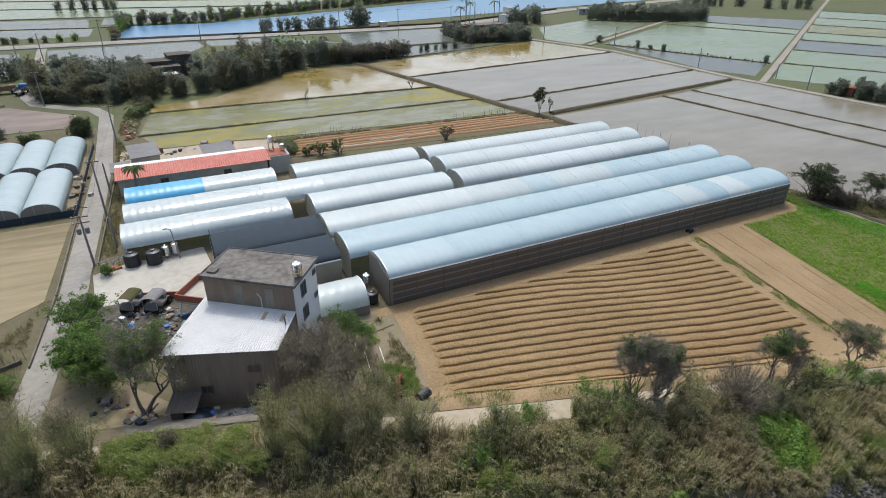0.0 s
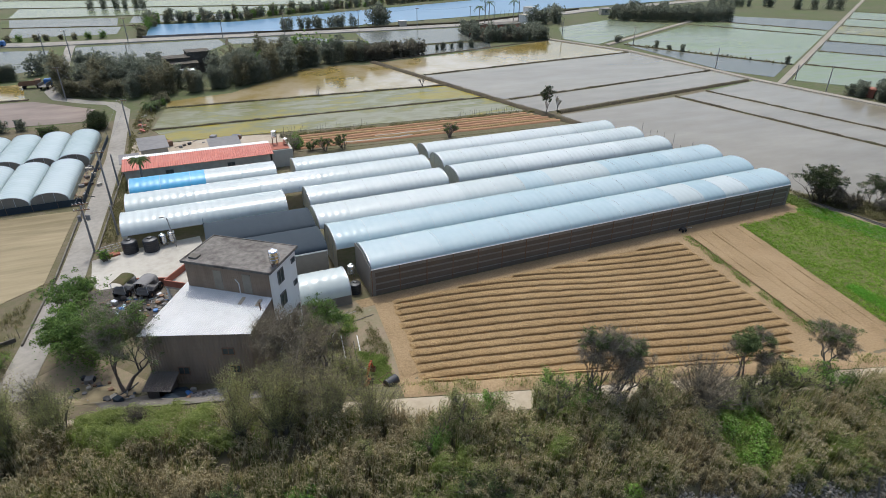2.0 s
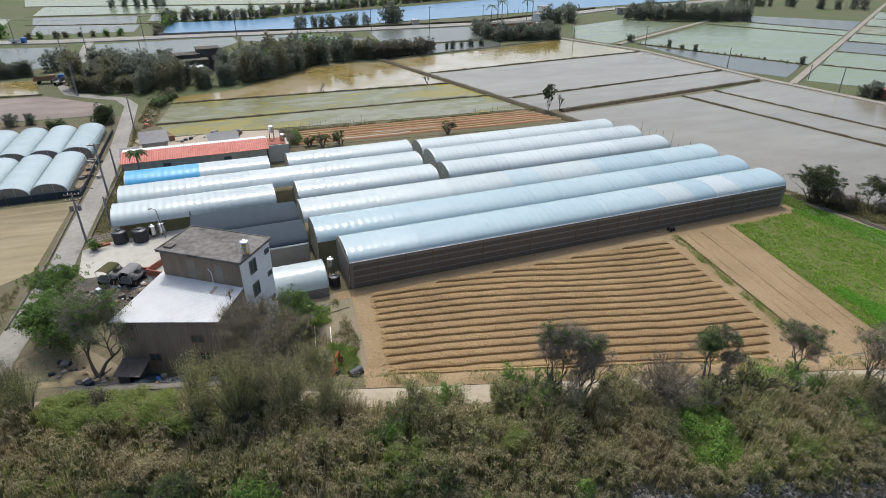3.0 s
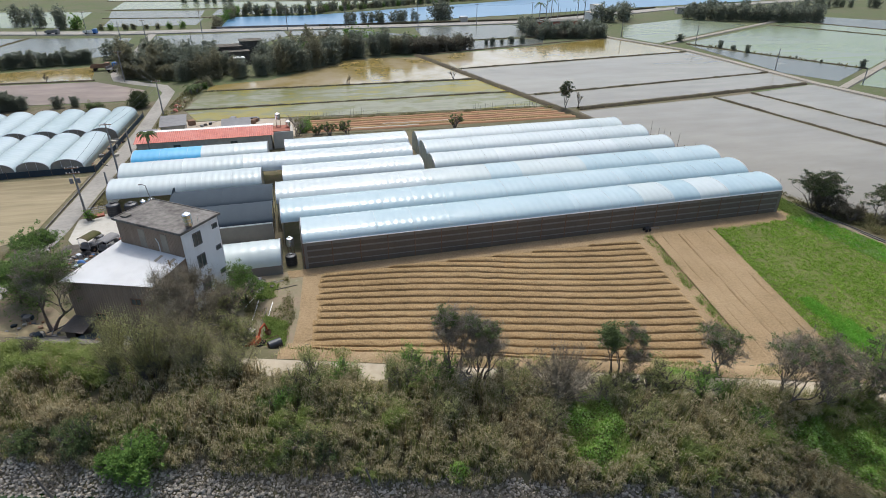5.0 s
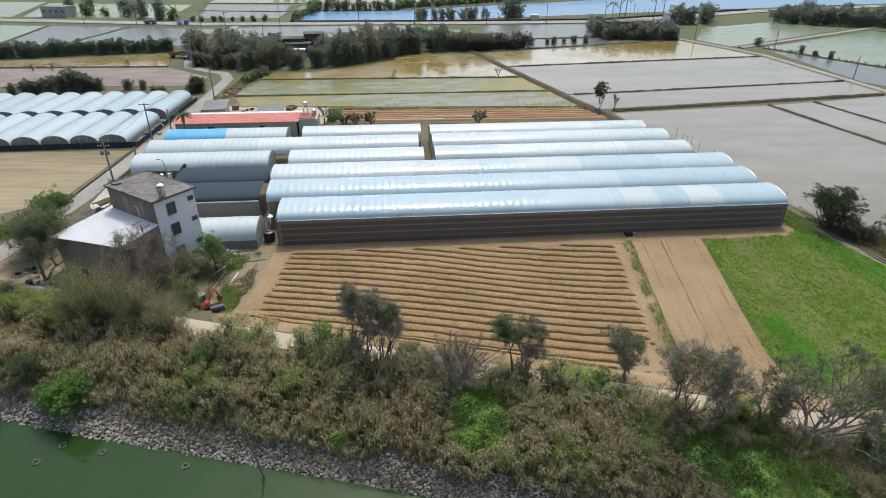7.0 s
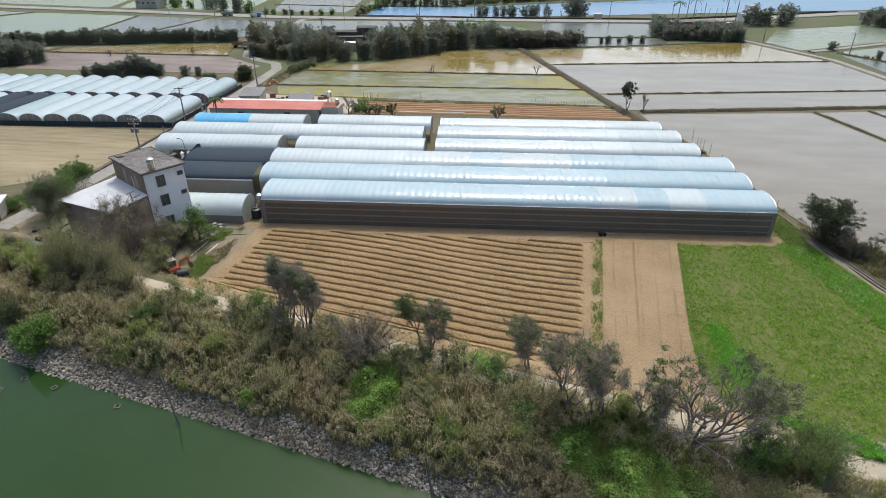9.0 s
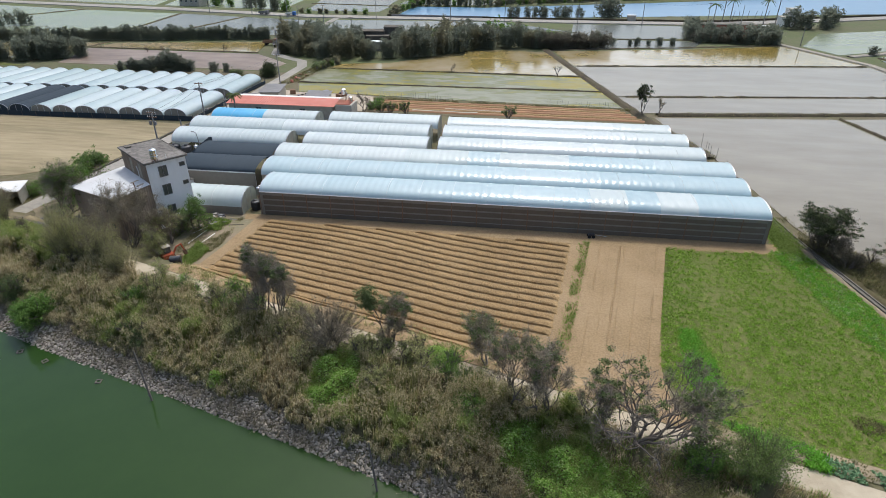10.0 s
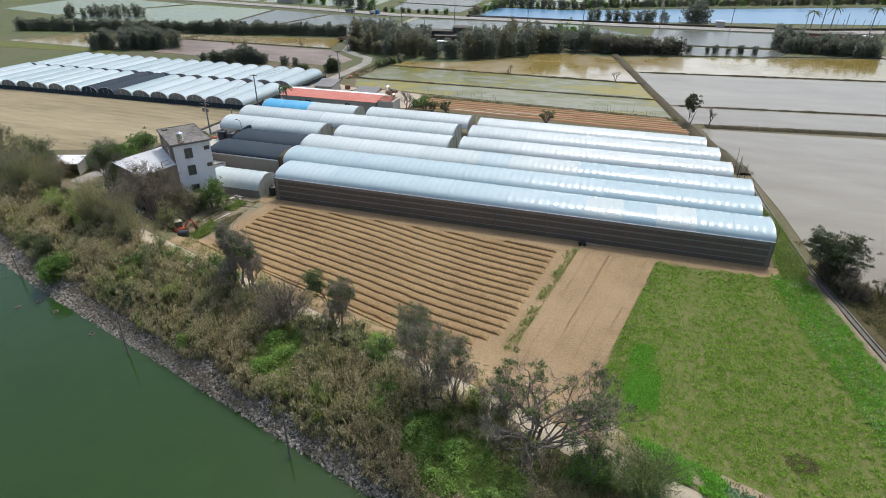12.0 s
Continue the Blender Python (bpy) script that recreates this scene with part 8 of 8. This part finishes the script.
block_house(200, 262, -15, [(0, 0, 5, 4, 2.8)], CONCRETE, GREYROOF, "grey hut at the wood's edge", 1)
for x, y, lean in ((126, 251, 0.5), (129, 252, -0.4), (132, 253, 0.6), (135, 253.6, 0.8), (137.5, 254, 0.5), (140, 255, 0.9)):
    g = Geo()
    g.tube([(x, y, -0.5), (x + lean, y, 4.6)], 0.09, 0.06, 6)
    solo("stake", g, WOOD, "thin leaning stake at the river's edge", "stake", "river stakes")
g = Geo()
g.loft(polyline([(-18, 247.2), (60, 247.4), (116, 250.4), (148, 263.5), (200, 286)], 6), [(-0.5, -0.1), (-0.4, 0.9), (0.4, 0.9), (0.5, -0.1)], wob=0.2)
solo("hedge", g, DIKE, "dark low hedge bank beside the main road", "hedge", "", "structure")
low_wall((-16.0, 246.6), (24, 246.9), 0.3, 1.0, GREYROOF, "dark parapet beside the main road")


# overhead cables
def cable(a, b, sag, label="thin black overhead cable"):
    g, n = Geo(), 12
    g.tube([(a[0] + (b[0] - a[0]) * i / n, a[1] + (b[1] - a[1]) * i / n, a[2] + (b[2] - a[2]) * i / n - sag * 4 * (i / n) * (1 - i / n)) for i in range(n + 1)], 0.018, seg=4)
    return solo("cable", g, BLACKPLASTIC, label, "cable", "overhead cables")


line = [(-12.0, 68.5, 6.1), (-11.4, 82.7, 7.7), (-11.4, 117.0, 6.7), (-27.0, 151.5, 7.2)]
for a, b in zip(line, line[1:]):
    for o in (-0.7, 0.7):
        cable((a[0] + o, a[1], a[2]), (b[0] + o, b[1], b[2]), 0.5)
line = [(-100, 243, 8.2), (-60, 236.5, 8.2), (-20, 236, 8.2), (11.7, 236.5, 8.2), (34.3, 236.5, 8.2), (63.7, 236.8, 8.2), (88.9, 238, 8.2), (114, 240, 8.2)]
for a, b in zip(line, line[1:]):
    cable(a, b, 0.6)


# clutter along the farm road and behind the red roof
scrap("scrap_item", [(-10.0, 127), (-9.8, 123), (-10.4, 131), (-9.4, 119)], "red or pink crate or sack beside the farm road", "scrap", [BRICKRED, REDROOF, WHITEMETAL, RUST], 0.4, 0.9, 16, 8)
scrap("scrap_item", [(-5, 107), (-2, 108), (3, 108.6), (7, 108.2), (-7, 107)], "farm implement or drum in the back yard", "scrap", [BLACKPLASTIC, RUST, GREYROOF, WOOD, WHITEMETAL], 0.6, 1.3, 24, 9)
scrap("scrap_item", [(-15.9, 88), (-16.0, 92), (-15.8, 96), (-16.0, 100)], "rubble and plastic beside the tunnels", "scrap", [BLACKPLASTIC, RUST, GREYROOF, WOOD, CONCRETE], 0.3, 0.8, 40, 10)
weeds([(-11.0, 100), (-9.2, 100), (-8.4, 118), (-7, 140), (-10.5, 143), (-11.6, 120)], 2200, 0.2, 0.6, 7, DRYWEED, "rough weeds between the road and the paddies", 0.5, 0.0, 0.03)
weeds([(-6.4, 136.1), (62, 136.9), (62, 138.0), (-6.4, 137.4)], 1100, 0.2, 0.5, 6, DRYWEED, "dry weeds on the field dike", 0.6, 0.0, 0.03)
weeds([(-8, 119.2), (66, 121.6), (66, 122.7), (-8, 120.4)], 900, 0.2, 0.5, 6, DRYWEED, "dry weeds on the field dike", 0.6, 0.05, 0.03)
weeds([(51.0, 175), (53.0, 175), (73.4, 98.3), (71.4, 98.3)], 2400, 0.2, 0.6, 7, DRYWEED, "dry weeds on the broad dike", 0.6, 0.0, 0.03)
weeds([(70.5, 117.6), (100, 122), (100, 123), (70.5, 118.8)], 900, 0.2, 0.5, 6, DRYWEED, "dry weeds on the field dike", 0.6, 0.0, 0.03)
weeds([(74.2, 103.2), (110, 109.4), (110, 110.6), (74.2, 104.8)], 1800, 0.25, 0.7, 7, DRYWEED, "dry weeds on the field dike", 0.6, -0.1, 0.03)
weeds([(75.4, 91), (79.4, 79), (80.4, 79.4), (76.2, 92)], 900, 0.2, 0.6, 7, DRYWEED, "dry weeds on the dike by the tunnels", 0.6, -0.1, 0.03)
weeds([(83.0, 51.5), (85.6, 50.4), (90.6, 45), (91.4, 37), (87.4, 36.6), (84.6, 45)], 2600, 0.3, 0.9, 7, DRYWEED, "dry brown undergrowth below the ditch trees", 0.5, -0.1, 0.03)
weeds([(64.0, 15.4), (95, 6.6), (94.6, 9.0), (75, 15.2), (66.5, 18.4), (64.3, 23)], 3200, 0.1, 0.35, 6, DRYWEED, "dry weeds between the field and the path", 0.5, 0.0, 0.024)

weeds([(79.8, 47.5), (82.8, 48.5), (81.6, 60), (80.2, 66), (79.7, 66)], 2000, 0.2, 0.5, 7, GRASS, "weeds between the greenhouse and the ditch", 0.6, -0.1, 0.026)

# hand cart left at the foot of the netted wall
cart = thing("hand_cart", "small black hand cart with a long pole beside the netted wall", "cart", (58.4, 47.6, 0.05), 8)
g = Geo()
g.box((0, 0, 0.32), (0.75, 0.5, 0.22), ch=0.04)
part("tray", g, BLACKPLASTIC, cart)
for sx in (-0.25, 0.25):
    g = Geo()
    g.tube([(sx, -0.3, 0.2), (sx, -0.24, 0.2)], 0.2, 0.2, 14)
    part("wheel", g, TYRE, cart)
    g = Geo()
    g.tube([(sx, 0.24, 0.2), (sx, 0.3, 0.2)], 0.2, 0.2, 14)
    part("wheel", g, TYRE, cart)
g = Geo()
g.tube([(0.35, 0, 0.4), (1.9, 0.1, 0.08)], 0.025, seg=6)
part("pole", g, STEEL, cart)

# stick rows along the far edge of the vegetable plot
for x0, x1, y0 in ((15.8, 33.0, 108.6), (52.0, 67.0, 107.6)):
    row = thing("stick_fence", "row of thin dry sticks edging the vegetable plot", "fence", (x0, y0, 0), -1.5, "plot sticks")
    for k in range(int((x1 - x0) / 0.55)):
        g = Geo()
        g.tube([(k * 0.55, 0, 0), (k * 0.55 + rd.uniform(-0.2, 0.2), rd.uniform(-0.2, 0.2), rd.uniform(0.6, 1.7))], 0.03, 0.02, 4)
        part("stick", g, WOOD, row)
tree("tree", 15.4, 96.8, 4.2, 1.9, LEAF_GREY, 120, 0.1, 131, "bare grey tree behind the red roof", tw=1500, twmat=TWIG_GREY, depth=3, stems=3, limbs=3, up=0.6)
for a, b, hh, r in ((16.6, 98.6, 1.6, 1.0), (18.2, 100.4, 1.3, 1.1), (17.0, 103.0, 1.4, 1.2)):
    tree("shrub", a, b, hh, r, LEAF_GREEN, 900, 0.12, int(a * 10), "rough green shrub at the end of the vegetable plot", "shrub", group="plot shrubs", stems=4, limbs=3, depth=2, clump=0.4, skirt=0.4)
